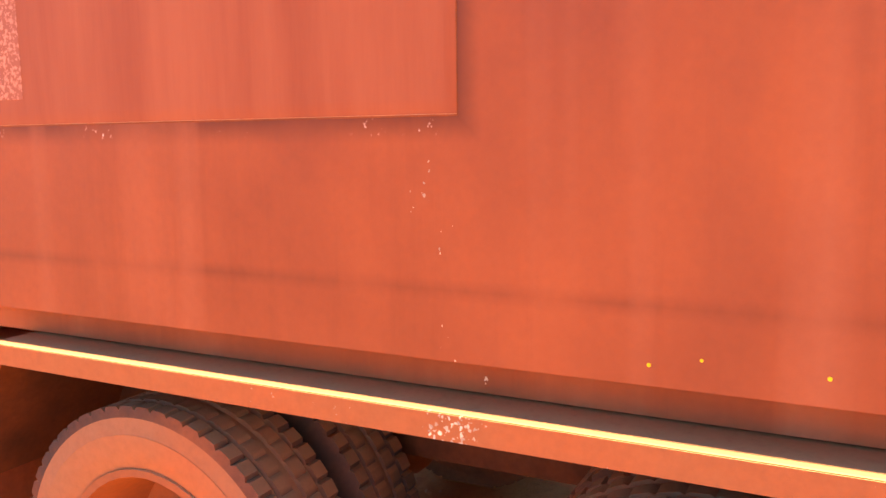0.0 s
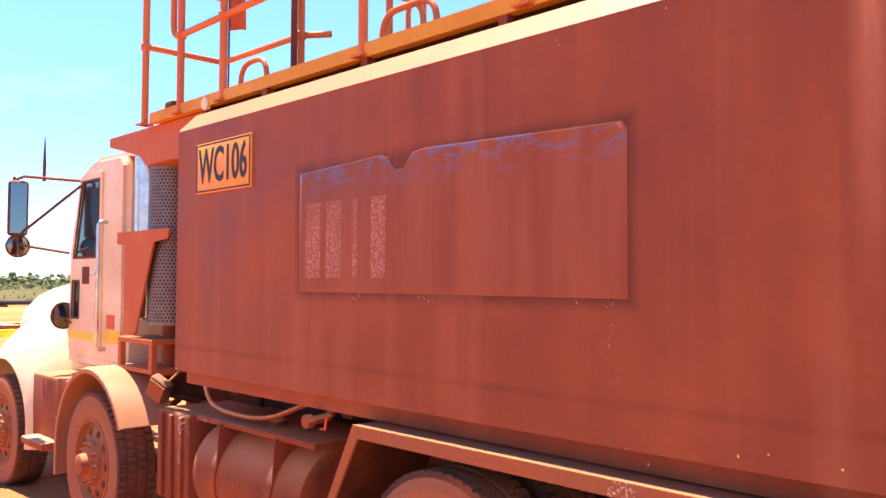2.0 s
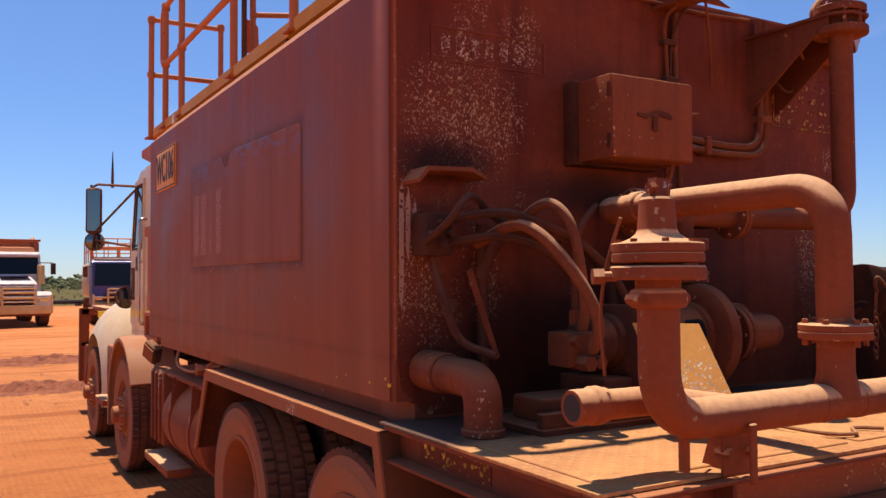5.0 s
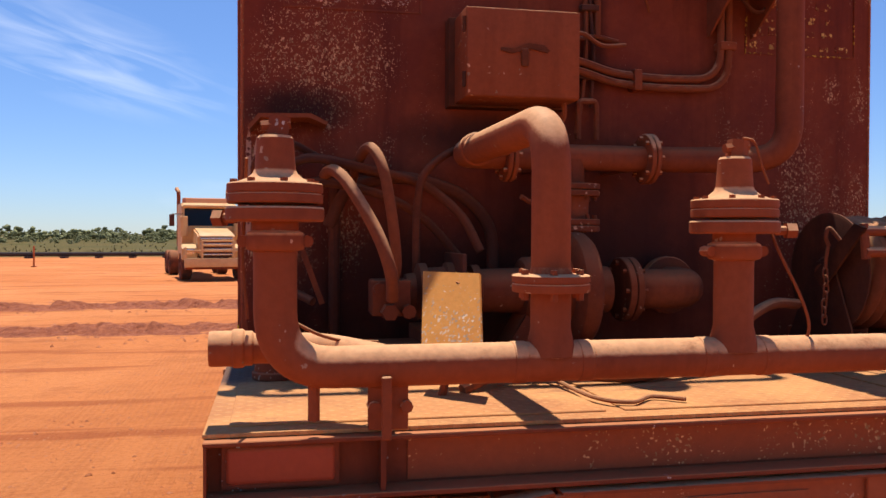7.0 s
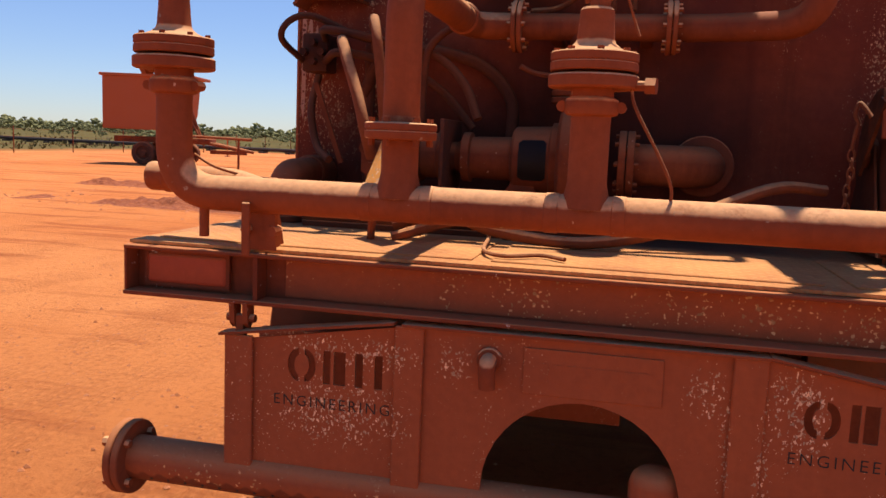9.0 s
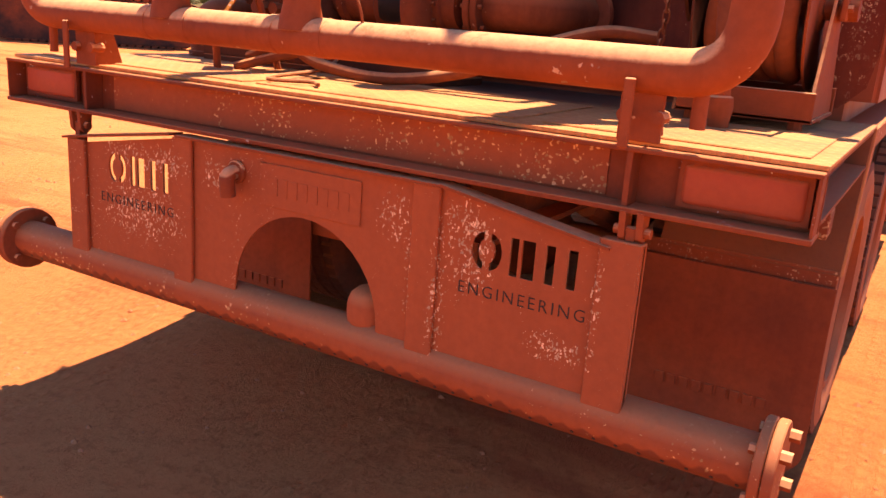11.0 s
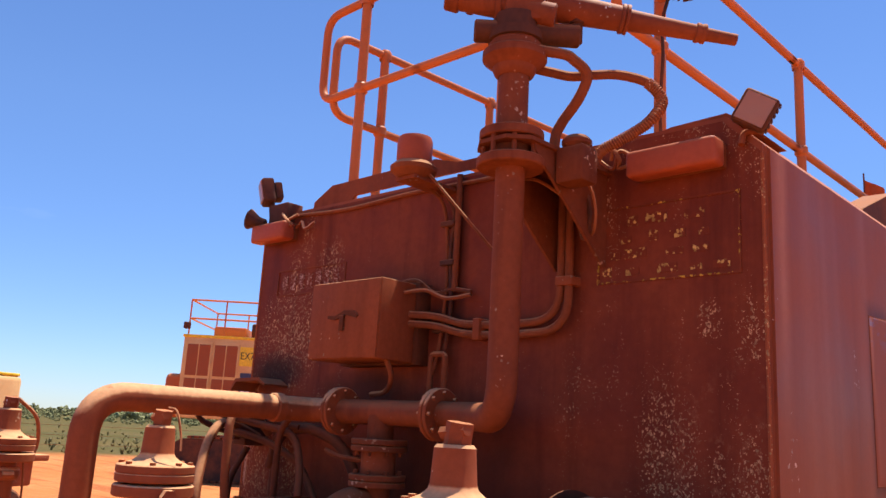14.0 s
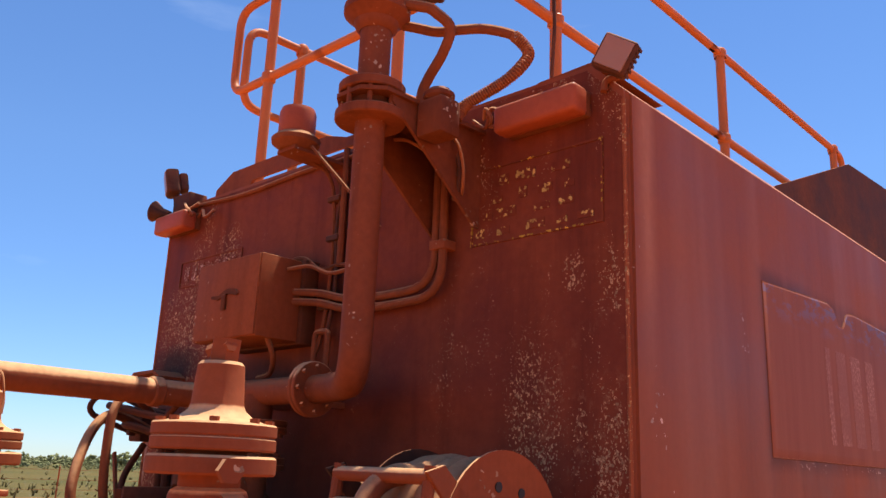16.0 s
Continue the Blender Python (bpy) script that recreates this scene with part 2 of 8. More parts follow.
def side_marks(n, l, co, col):
    """Darker bands round the pressed panel and the lower seam, a paler strip at the rear end."""
    _, y, z = axes(n, l, co)
    soft = noise_tex(n, l, co, 2.6, 5.0, 0.6, (1.0, 1.0, 0.5))
    rim = op(n, l, "MAXIMUM", op(n, l, "SUBTRACT", off(n, l, y, 1.76), 0.94), op(n, l, "SUBTRACT", off(n, l, z, 2.035), 0.292))
    rim_dark = mul(n, l, ramp(n, l, rim, 0.052, 0.0), ramp(n, l, soft, 0.35, 0.6, 0.45, 0.85))
    col = mix(n, l, rim_dark, col, (0.105, 0.030, 0.018))
    seam = mul(n, l, ramp(n, l, off(n, l, z, 1.405), 0.024, 0.0), ramp(n, l, soft, 0.35, 0.62, 0.12, 0.45))
    col = mix(n, l, seam, col, (0.12, 0.032, 0.018))
    # paler strip near the rear edge, fading downwards
    pale_strip = mul(n, l, ramp(n, l, off(n, l, y, 0.075), 0.060, 0.012), ramp(n, l, z, 1.75, 2.62))
    pale_strip = mul(n, l, pale_strip, ramp(n, l, noise_tex(n, l, co, 5.0, 4.0, 0.6, (1.0, 1.0, 0.15)), 0.36, 0.6, 0.25, 0.8))
    col = mix(n, l, pale_strip, col, (0.60, 0.235, 0.12))
    # broad rain runs, some rubbed pale below the panel
    run = noise_tex(n, l, co, 2.2, 3.0, 0.5, (1.0, 2.4, 0.10))
    col = mix(n, l, ramp(n, l, run, 0.54, 0.72, 0.0, 0.20), col, (0.17, 0.048, 0.027))
    col = mix(n, l, ramp(n, l, run, 0.50, 0.32, 0.0, 0.42), col, (0.40, 0.135, 0.070))
    # small flakes under the panel's lower edge
    flake = mul(n, l, ramp(n, l, off(n, l, z, 1.725), 0.020, 0.008), ramp(n, l, noise_tex(n, l, co, 55.0, 3.0), 0.62, 0.66))
    flake = mul(n, l, flake, ramp(n, l, noise_tex(n, l, co, 3.5, 2.0), 0.50, 0.58))
    return mix(n, l, mul(n, l, flake, ramp(n, l, off(n, l, y, 1.76), 0.95, 0.93)), col, (0.78, 0.50, 0.38))


def rear_stains_shade(n, l, co, col):
    """Oil smudges by the hose cover; shade behind hoses and pump painted dark."""
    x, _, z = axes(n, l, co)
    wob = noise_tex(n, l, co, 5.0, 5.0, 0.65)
    # the two broad low ellipses put the shade there into the colour
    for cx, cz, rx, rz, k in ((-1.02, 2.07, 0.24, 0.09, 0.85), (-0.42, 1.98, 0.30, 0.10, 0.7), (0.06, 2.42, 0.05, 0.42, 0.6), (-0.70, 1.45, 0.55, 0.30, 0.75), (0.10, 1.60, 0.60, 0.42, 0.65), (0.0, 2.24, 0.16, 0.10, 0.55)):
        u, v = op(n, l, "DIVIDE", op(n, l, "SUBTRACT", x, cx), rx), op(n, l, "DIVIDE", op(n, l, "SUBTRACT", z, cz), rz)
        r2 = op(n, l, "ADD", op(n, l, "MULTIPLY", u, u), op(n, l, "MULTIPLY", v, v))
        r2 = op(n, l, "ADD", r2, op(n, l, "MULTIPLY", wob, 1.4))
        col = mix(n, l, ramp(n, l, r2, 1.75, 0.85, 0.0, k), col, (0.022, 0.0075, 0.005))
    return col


def bar_weep_shade(n, l, co, col):
    """A scalloped rusty weep round the row of nozzles; shade and damp painted dark at the plate."""
    x, y, z = axes(n, l, co)
    wave = op(n, l, "SINE", mul(n, l, x, math.tau / 0.052))
    edge = op(n, l, "ADD", mul(n, l, wave, 0.0055), mul(n, l, noise_tex(n, l, co, 14.0, 4.0), 0.03))
    low_ = op(n, l, "ADD", z, op(n, l, "MULTIPLY", edge, -1.0))
    col = mix(n, l, ramp(n, l, low_, 0.540, 0.532, 0.0, 0.65), col, (0.105, 0.032, 0.020))
    # contact shade along the plate, put into the colour together with damp
    return mix(n, l, mul(n, l, ramp(n, l, off(n, l, y, -1.095), 0.030, 0.0), ramp(n, l, z, 0.592, 0.615, 0.0, 0.55)), col, (0.10, 0.045, 0.032))


def plain(name, base, rough=0.5, metal=0.0, var=0.25, scale=14.0):
    m, n, l, b = nodes(name)
    co = n.new("ShaderNodeTexCoord").outputs["Object"]
    f = noise_tex(n, l, co, scale)
    l.new(mix(n, l, ramp(n, l, f, 0.3, 0.7), tuple(c * (1 - var) for c in base), tuple(min(1, c * (1 + var * 0.6)) for c in base)), b.inputs["Base Color"])
    b.inputs["Roughness"].default_value = rough
    b.inputs["Metallic"].default_value = metal
    bump(n, l, b, f, 0.12, 0.003)
    return m


M = {
    "side": dusty("tank_side_paint", (0.235, 0.058, 0.027), 0.30, 0.5, chips=0.06, chip=(0.75, 0.5, 0.36), chip_scale=70.0, streak=0.3, bumpy=0.05, gloss=0.14, extra=side_marks),
    "rear": dusty("tank_rear_paint", (0.165, 0.0285, 0.0138), 0.15, 0.62, flanks=1.1, chips=0.92, streak=0.7, chip=(0.68, 0.39, 0.20), chip_scale=185.0, tall=1.7, rare=0.32, extra=rear_stains_shade),
    "edge": dusty("worn_edge_steel", (0.32, 0.12, 0.05), 0.4, 0.68, chips=0.3, chip_scale=120.0, chip=(0.85, 0.62, 0.45)),
    "flecked": dusty("flecked_steel", (0.17, 0.045, 0.02), 0.3, 0.7, chips=1.3, rare=0.4, chip_scale=140.0, chip=(0.62, 0.38, 0.2)),
    "panel": None,
    "pipe": dusty("dusty_pipe", (0.215, 0.050, 0.020), 0.36, 0.7, chips=0.5, rare=0.8, chip_scale=75.0, chip=(0.62, 0.36, 0.22), streak=0.4, top=0.95, crisp=True),
    "pump": dusty("dusty_pump_casting", (0.110, 0.027, 0.013), 0.26, 0.72, chips=0.5, rare=0.75, chip_scale=80.0, chip=(0.62, 0.36, 0.22), streak=0.5, top=0.4, bumpy=0.4),
    "flow": dusty("sooty_pipe", (0.170, 0.040, 0.018), 0.28, 0.7, chips=0.6, rare=0.7, chip_scale=90.0, chip=(0.66, 0.42, 0.28), streak=0.7, top=0.35),
    "lamp_glass": dusty("dusty_lamp_glass", (0.34, 0.21, 0.15), 0.35, 0.3, top=0.3, bumpy=0.03, gloss=0.5),
    "steel": dusty("dusty_steel", (0.160, 0.0370, 0.018), 0.32, 0.68, chips=0.28, streak=0.45, chip_scale=85.0),
    # darker coat with shade put into the colour, for parts close to the bulkhead
    "shade_coat": dusty("shade_dark_coat", (0.050, 0.020, 0.014), 0.14, 0.75, streak=0.4, top=0.22),
    "bar_plate": dusty("flaked_bar_plate", (0.320, 0.0860, 0.036), 0.42, 0.68, chips=0.9, rare=0.45, streak=0.25, chip_scale=190.0, chip=(0.92, 0.62, 0.38), tall=1.6, spots=((0.50, 0.90, 0.10, 0.16), (0.43, 0.76, 0.03, 0.26), (-0.64, 0.78, 0.26, 0.13), (-0.58, 0.95, 0.22, 0.06), (0.30, 0.94, 0.07, 0.10), (0.74, 0.71, 0.10, 0.05), (0.83, 0.84, 0.02, 0.20), (-0.32, 0.95, 0.08, 0.07), (0.345, 0.80, 0.02, 0.20))),
    "bar": dusty("weeping_bar_pipe", (0.300, 0.0800, 0.034), 0.4, 0.68, chips=0.9, rare=0.75, streak=0.2, chip_scale=115.0, chip=(0.80, 0.45, 0.20), extra=bar_weep_shade),
    "chipped": dusty("chipped_steel", (0.300, 0.0800, 0.034), 0.4, 0.68, chips=1.1, rare=0.55, streak=0.2, chip_scale=125.0, chip=(0.80, 0.45, 0.20)),
    "deck": None,
    "hose": dusty("dusty_hose", (0.105, 0.034, 0.018), 0.40, 0.8, streak=0.3, top=0.55, crisp=True),
    "black": dusty("dusty_black_plastic", (0.03, 0.022, 0.02), 0.18, 0.7, top=0.5),
    "tyre": dusty("dusty_tyre_rubber", (0.055, 0.036, 0.030), 0.22, 0.9, top=0.45),
    "sidewall": dusty("dusty_tyre_sidewall", (0.29, 0.140, 0.075), 0.36, 0.9, top=0.45),
    "rim": dusty("dusty_rim", (0.22, 0.080, 0.038), 0.42, 0.7),
    "orange": dusty("orange_rail_paint", (0.66, 0.19, 0.055), 0.34, 0.45, chips=0.05, chip=(0.12, 0.05, 0.03), top=0.3, bumpy=0.08),
    "orange_dull": dusty("dull_orange_paint", (0.55, 0.14, 0.045), 0.4, 0.6),
    "yellow": dusty("yellow_edge_paint", (0.75, 0.36, 0.03), 0.3, 0.55, chips=0.2, chip=(0.20, 0.06, 0.03), top=0.4),
    "rusty_yellow": dusty("rusty_yellow_plate", (0.80, 0.36, 0.07), 0.12, 0.7, chips=1.2, rare=0.3, chip_scale=120.0, chip=(0.85, 0.66, 0.45), top=0.2),
    "guard2": dusty("dusty_guard_plastic", (0.46, 0.25, 0.14), 0.45, 0.7, top=0.4),
    "cream": dusty("cream_cab_paint", (0.86, 0.70, 0.44), 0.12, 0.38, streak=0.1, top=0.25, bumpy=0.04),
    "white": dusty("white_truck_paint", (0.80, 0.76, 0.70), 0.18, 0.4, top=0.25),
    "redtank": dusty("red_tank_paint", (0.420, 0.123, 0.056), 0.35, 0.55),
    "blue": dusty("blue_cab_paint", (0.035, 0.06, 0.24), 0.03, 0.4, top=0.15, gloss=0.4),
    "lens": dusty("dusty_red_lens", (0.430, 0.078, 0.040), 0.34, 0.45, top=0.5),
    "flap": dusty("dusty_rubber_flap", (0.160, 0.0460, 0.024), 0.35, 0.8, streak=0.3),
    "exc": dusty("excavator_paint", (0.80, 0.52, 0.22), 0.14, 0.5, top=0.3),
    "worn_yellow": dusty("worn_yellow_stripe", (0.135, 0.026, 0.013), 0.2, 0.7, chips=1.6, rare=0.4, chip=(0.76, 0.46, 0.06), chip_scale=70.0),
    "exc_red": dusty("louvre_paint", (0.34, 0.10, 0.05), 0.35, 0.7),
    "blackpaint": plain("black_lettering", (0.015, 0.012, 0.012), 0.6),
    "sign": plain("yellow_sign_face", (0.80, 0.30, 0.035), 0.55, var=0.12),
    "navy": plain("navy_sign_face", (0.03, 0.035, 0.09), 0.5),
    "yellowclean": plain("reflective_yellow_tape", (0.85, 0.55, 0.02), 0.4),
    "redtape": plain("reflective_red_tape", (0.70, 0.08, 0.02), 0.4),
    "mesh_metal": plain("perforated_steel", (0.24, 0.19, 0.165), 0.5, 0.55),
    "chrome": plain("dull_chrome", (0.62, 0.56, 0.52), 0.25, 0.9),
    "beacon_red": plain("red_beacon_lens", (0.65, 0.05, 0.02), 0.3),
    # dark copy of the dusty steel, shade of undersides put into the colour
    "under": dusty("shade_dark_steel", (0.045, 0.018, 0.011), 0.16, 0.75, top=0.6),
    "wood": plain("grey_sleeper", (0.05, 0.035, 0.03), 0.9),
}


def glass_mat():
    m, n, l, b = nodes("window_glass")
    b.inputs["Base Color"].default_value = (0.02, 0.03, 0.035, 1)
    b.inputs["Roughness"].default_value = 0.05
    b.inputs["Metallic"].default_value = 0.0
    b.inputs["Specular IOR Level"].default_value = 0.5
    return m


def mirror_mat():
    m, n, l, b = nodes("mirror_glass")
    b.inputs["Base Color"].default_value = (0.17, 0.18, 0.18, 1)
    b.inputs["Metallic"].default_value, b.inputs["Roughness"].default_value = 1.0, 0.06
    return m


M["glass"], M["mirror"] = glass_mat(), mirror_mat()


def panel_mat():
    """Side panel: dusty paint with worn blue remains along the upper edge."""
    m, n, l, b = nodes("panel_paint")
    co = n.new("ShaderNodeTexCoord").outputs["Object"]
    sep = n.new("ShaderNodeSeparateXYZ")
    l.new(co, sep.inputs["Vector"])
    run = noise_tex(n, l, co, 3.0, 5.0, 0.65, (2.6, 2.6, 0.25))
    wear = noise_tex(n, l, co, 7.0, 7.0, 0.75, (1, 1, 2.4))
    col = mix(n, l, ramp(n, l, run, 0.35, 0.65), (0.262, 0.068, 0.032), (0.325, 0.095, 0.045))
    band = ramp(n, l, sep.outputs["Z"], 2.19, 2.31)
    blue = mul(n, l, band, ramp(n, l, wear, 0.50, 0.57, 0.0, 0.6))
    haze = mul(n, l, ramp(n, l, sep.outputs["Y"], 1.55, 2.5), ramp(n, l, sep.outputs["Z"], 2.02, 2.28))
    col = mix(n, l, mul(n, l, haze, ramp(n, l, run, 0.3, 0.6, 0.2, 0.55)), col, (0.15, 0.085, 0.085))
    col = mix(n, l, blue, col, (0.13, 0.17, 0.30))
    l.new(col, b.inputs["Base Color"])
    b.inputs["Roughness"].default_value = 0.6
    b.inputs["Specular IOR Level"].default_value = 0.14
    return m


M["panel"] = panel_mat()


def ghost_mat():
    """Remains of old lettering: small pale flakes."""
    m, n, l, b = nodes("flaked_lettering")
    co = n.new("ShaderNodeTexCoord").outputs["Object"]
    fl = ramp(n, l, noise_tex(n, l, co, 75.0, 3.0), 0.50, 0.56)
    cut = ramp(n, l, noise_tex(n, l, co, 3.0, 3.0), 0.35, 0.6, 0.1, 0.8)
    l.new(mix(n, l, mul(n, l, fl, cut), (0.29, 0.080, 0.038), (0.55, 0.225, 0.14)), b.inputs["Base Color"])
    b.inputs["Roughness"].default_value = 0.7
    return m


M["ghost"] = ghost_mat()
M["ghost_yellow"] = dusty("flaked_yellow_lettering", (0.140, 0.0225, 0.011), 0.14, 0.65, chips=2.2, rare=0.45, chip_scale=95.0, chip=(0.80, 0.50, 0.14))
M["run"] = dusty("old_white_paint", (0.54, 0.33, 0.23), 0.25, 0.6, chips=1.4, rare=0.3, chip_scale=80.0, chip=(0.16, 0.035, 0.02))
M["ghost_rear"] = dusty("flaked_rear_lettering", (0.150, 0.026, 0.013), 0.16, 0.65, chips=2.2, rare=0.35, chip_scale=170.0, chip=(0.78, 0.50, 0.36))


def deck_mat():
    """Chequer plate under pale dust, bare and dark where it is scraped."""
    m, n, l, b = nodes("chequer_plate")
    co = n.new("ShaderNodeTexCoord").outputs["Object"]
    wv = []
    for rot in (45, -45):
        mp = n.new("ShaderNodeMapping")
        mp.inputs["Rotation"].default_value = (0, 0, radians(rot))
        l.new(co, mp.inputs["Vector"])
        w = n.new("ShaderNodeTexWave")
        w.inputs["Scale"].default_value = 9.0
        l.new(mp.outputs["Vector"], w.inputs["Vector"])
        wv.append(w.outputs["Fac"])
    lug = ramp(n, l, mul(n, l, wv[0], wv[1]), 0.35, 0.7)
    big = noise_tex(n, l, co, 3.2, 6.0, 0.7)
    col = mix(n, l, ramp(n, l, big, 0.36, 0.62), (0.47, 0.180, 0.054), (0.60, 0.270, 0.082))
    col = mix(n, l, mul(n, l, lug, 0.25), col, (0.72, 0.38, 0.14))
    col = mix(n, l, mul(n, l, ramp(n, l, noise_tex(n, l, co, 5.5, 7.0, 0.75), 0.55, 0.70), 0.6), col, (0.26, 0.085, 0.03))
    grit = noise_tex(n, l, co, 70.0, 4.0, 0.7)
    col = mix(n, l, ramp(n, l, grit, 0.52, 0.68, 0.0, 0.35), col, (0.36, 0.125, 0.042))
    scuff = noise_tex(n, l, co, 4.0, 6.0, 0.7, (0.5, 2.2, 1.0))
    col = mix(n, l, mul(n, l, ramp(n, l, scuff, 0.60, 0.66), 0.55), col, (0.19, 0.062, 0.026))
    # grime round the pump, and the tank's shade painted dark along the bulkhead
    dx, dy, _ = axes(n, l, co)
    grime_shade = op(n, l, "ADD", dy, mul(n, l, noise_tex(n, l, co, 4.5, 5.0, 0.65), 0.30))
    grime_shade = mul(n, l, ramp(n, l, grime_shade, -0.36, -0.22, 0.0, 0.88), ramp(n, l, dx, 0.75, 0.45, 0.35, 1.0))
    col = mix(n, l, grime_shade, col, (0.055, 0.022, 0.014))
    l.new(col, b.inputs["Base Color"])
    b.inputs["Roughness"].default_value = 0.85
    bump(n, l, b, op(n, l, "ADD", lug, mul(n, l, grit, 0.5)), 0.6, 0.003)
    return m


M["deck"] = deck_mat()


def ground_mat():
    m, n, l, b = nodes("red_earth")
    co = n.new("ShaderNodeTexCoord").outputs["Object"]
    sep = n.new("ShaderNodeSeparateXYZ")
    l.new(co, sep.inputs["Vector"])
    big = noise_tex(n, l, co, 0.16, 6.0, 0.65)
    mid = noise_tex(n, l, co, 1.3, 6.0, 0.7)
    fine = noise_tex(n, l, co, 20.0, 8.0, 0.8)
    track = noise_tex(n, l, co, 0.55, 5.0, 0.6, (0.35, 3.0, 1.0))
    col = mix(n, l, ramp(n, l, big, 0.35, 0.65), (0.56, 0.180, 0.056), (0.68, 0.262, 0.094))
    col = mix(n, l, ramp(n, l, mid, 0.52, 0.75, 0.0, 0.55), col, (0.34, 0.085, 0.030))
    col = mix(n, l, ramp(n, l, track, 0.54, 0.62, 0.0, 0.6), col, (0.33, 0.08, 0.030))
    col = mix(n, l, ramp(n, l, fine, 0.50, 0.66, 0.0, 0.5), col, (0.32, 0.082, 0.03))
    # dry grass field past the yard
    edge = noise_tex(n, l, co, 0.12, 4.0)
    w = n.new("ShaderNodeMath")
    w.operation = "ADD"
    l.new(mul(n, l, edge, 9.0), w.inputs[0])
    l.new(sep.outputs["Y"], w.inputs[1])
    north = ramp(n, l, w.outputs[0], 63.0, 67.0)
    w2 = n.new("ShaderNodeMath")
    w2.operation = "MULTIPLY_ADD"
    l.new(sep.outputs["X"], w2.inputs[0])
    w2.inputs[1].default_value = -1.0
    l.new(mul(n, l, edge, 9.0), w2.inputs[2])
    west = ramp(n, l, w2.outputs[0], 37.0, 42.0)
    mx = n.new("ShaderNodeMath")
    mx.operation = "MAXIMUM"
    l.new(north, mx.inputs[0])
    l.new(west, mx.inputs[1])
    grass = mix(n, l, ramp(n, l, noise_tex(n, l, co, 0.05, 6.0, 0.7), 0.4, 0.6), (0.150, 0.105, 0.036), (0.10, 0.088, 0.029))
    grass = mix(n, l, ramp(n, l, mid, 0.45, 0.7), grass, (0.075, 0.066, 0.026))
    col = mix(n, l, mx.outputs[0], col, grass)
    l.new(col, b.inputs["Base Color"])
    b.inputs["Roughness"].default_value = 0.95
    # ribbed tyre prints in long bands, broken up by lugs
    lane = noise_tex(n, l, co, 0.9, 2.0, 0.5, (1.0, 0.07, 1.0))
    rib = n.new("ShaderNodeTexWave")
    rib.inputs["Scale"].default_value = 5.2
    rib.inputs["Distortion"].default_value = 1.6
    rib.inputs["Detail Scale"].default_value = 2.0
    rib.bands_direction = "X"
    l.new(co, rib.inputs["Vector"])
    lug = n.new("ShaderNodeTexWave")
    lug.inputs["Scale"].default_value = 4.6
    lug.inputs["Distortion"].default_value = 5.0
    lug.bands_direction = "Y"
    l.new(co, lug.inputs["Vector"])
    near = ramp(n, l, op(n, l, "ADD", off(n, l, sep.outputs["X"], 0.0), off(n, l, sep.outputs["Y"], 0.0)), 26.0, 12.0)
    bite = op(n, l, "MAXIMUM", ramp(n, l, rib.outputs["Fac"], 0.25, 0.75), mul(n, l, lug.outputs["Fac"], 0.8))
    # the truck's own wheel tracks lead away behind it
    wl1 = ramp(n, l, off(n, l, sep.outputs["X"], -1.55), 0.60, 0.40)
    wl2 = ramp(n, l, off(n, l, sep.outputs["X"], 1.75), 0.60, 0.40)
    lanes = op(n, l, "MAXIMUM", ramp(n, l, lane, 0.49, 0.55), op(n, l, "MAXIMUM", wl1, wl2))
    pr = mul(n, l, mul(n, l, bite, mul(n, l, lanes, near)), ramp(n, l, mid, 0.36, 0.52))
    col = mix(n, l, mul(n, l, pr, 0.17), col, (0.33, 0.085, 0.030))
    b.inputs["Specular IOR Level"].default_value = 0.06
    l.new(col, b.inputs["Base Color"])
    crumb = noise_tex(n, l, co, 7.0, 6.0, 0.7)
    hs = n.new("ShaderNodeMath")
    hs.operation = "MULTIPLY_ADD"
    l.new(pr, hs.inputs[0])
    hs.inputs[1].default_value = -0.5
    l.new(op(n, l, "ADD", fine, mul(n, l, crumb, 0.8)), hs.inputs[2])
    bump(n, l, b, hs.outputs[0], 0.9, 0.028)
    return m


M["ground"] = ground_mat()


def soil_mat():
    """Loose turned-over soil, darker and redder than the trodden yard."""
    m, n, l, b = nodes("loose_soil")
    co = n.new("ShaderNodeTexCoord").outputs["Object"]
    f = noise_tex(n, l, co, 9.0, 8.0, 0.75)
    l.new(mix(n, l, ramp(n, l, f, 0.35, 0.65), (0.24, 0.056, 0.020), (0.46, 0.130, 0.043)), b.inputs["Base Color"])
    b.inputs["Roughness"].default_value = 0.95
    bump(n, l, b, f, 1.0, 0.06)
    return m


M["soil"] = soil_mat()


def leaf_mat(name, c):
    m, n, l, b = nodes(name)
    geo = n.new("ShaderNodeNewGeometry")
    l.new(mix(n, l, geo.outputs["Random Per Island"], tuple(x * 0.6 for x in c), tuple(x * 1.5 for x in c)), b.inputs["Base Color"])
    b.inputs["Roughness"].default_value = 0.8
    b.inputs["Specular IOR Level"].default_value = 0.1
    return m


M["leaf"] = leaf_mat("bush_leaves", (0.20, 0.195, 0.085))


# ---------------------------------------------------------------- mesh helpers
def thing(name, loc, label, category, group=""):
    e = new(name)
    e.location = loc
    e.empty_display_size = 0.1
    tagged(e, label, category, group)
    return e


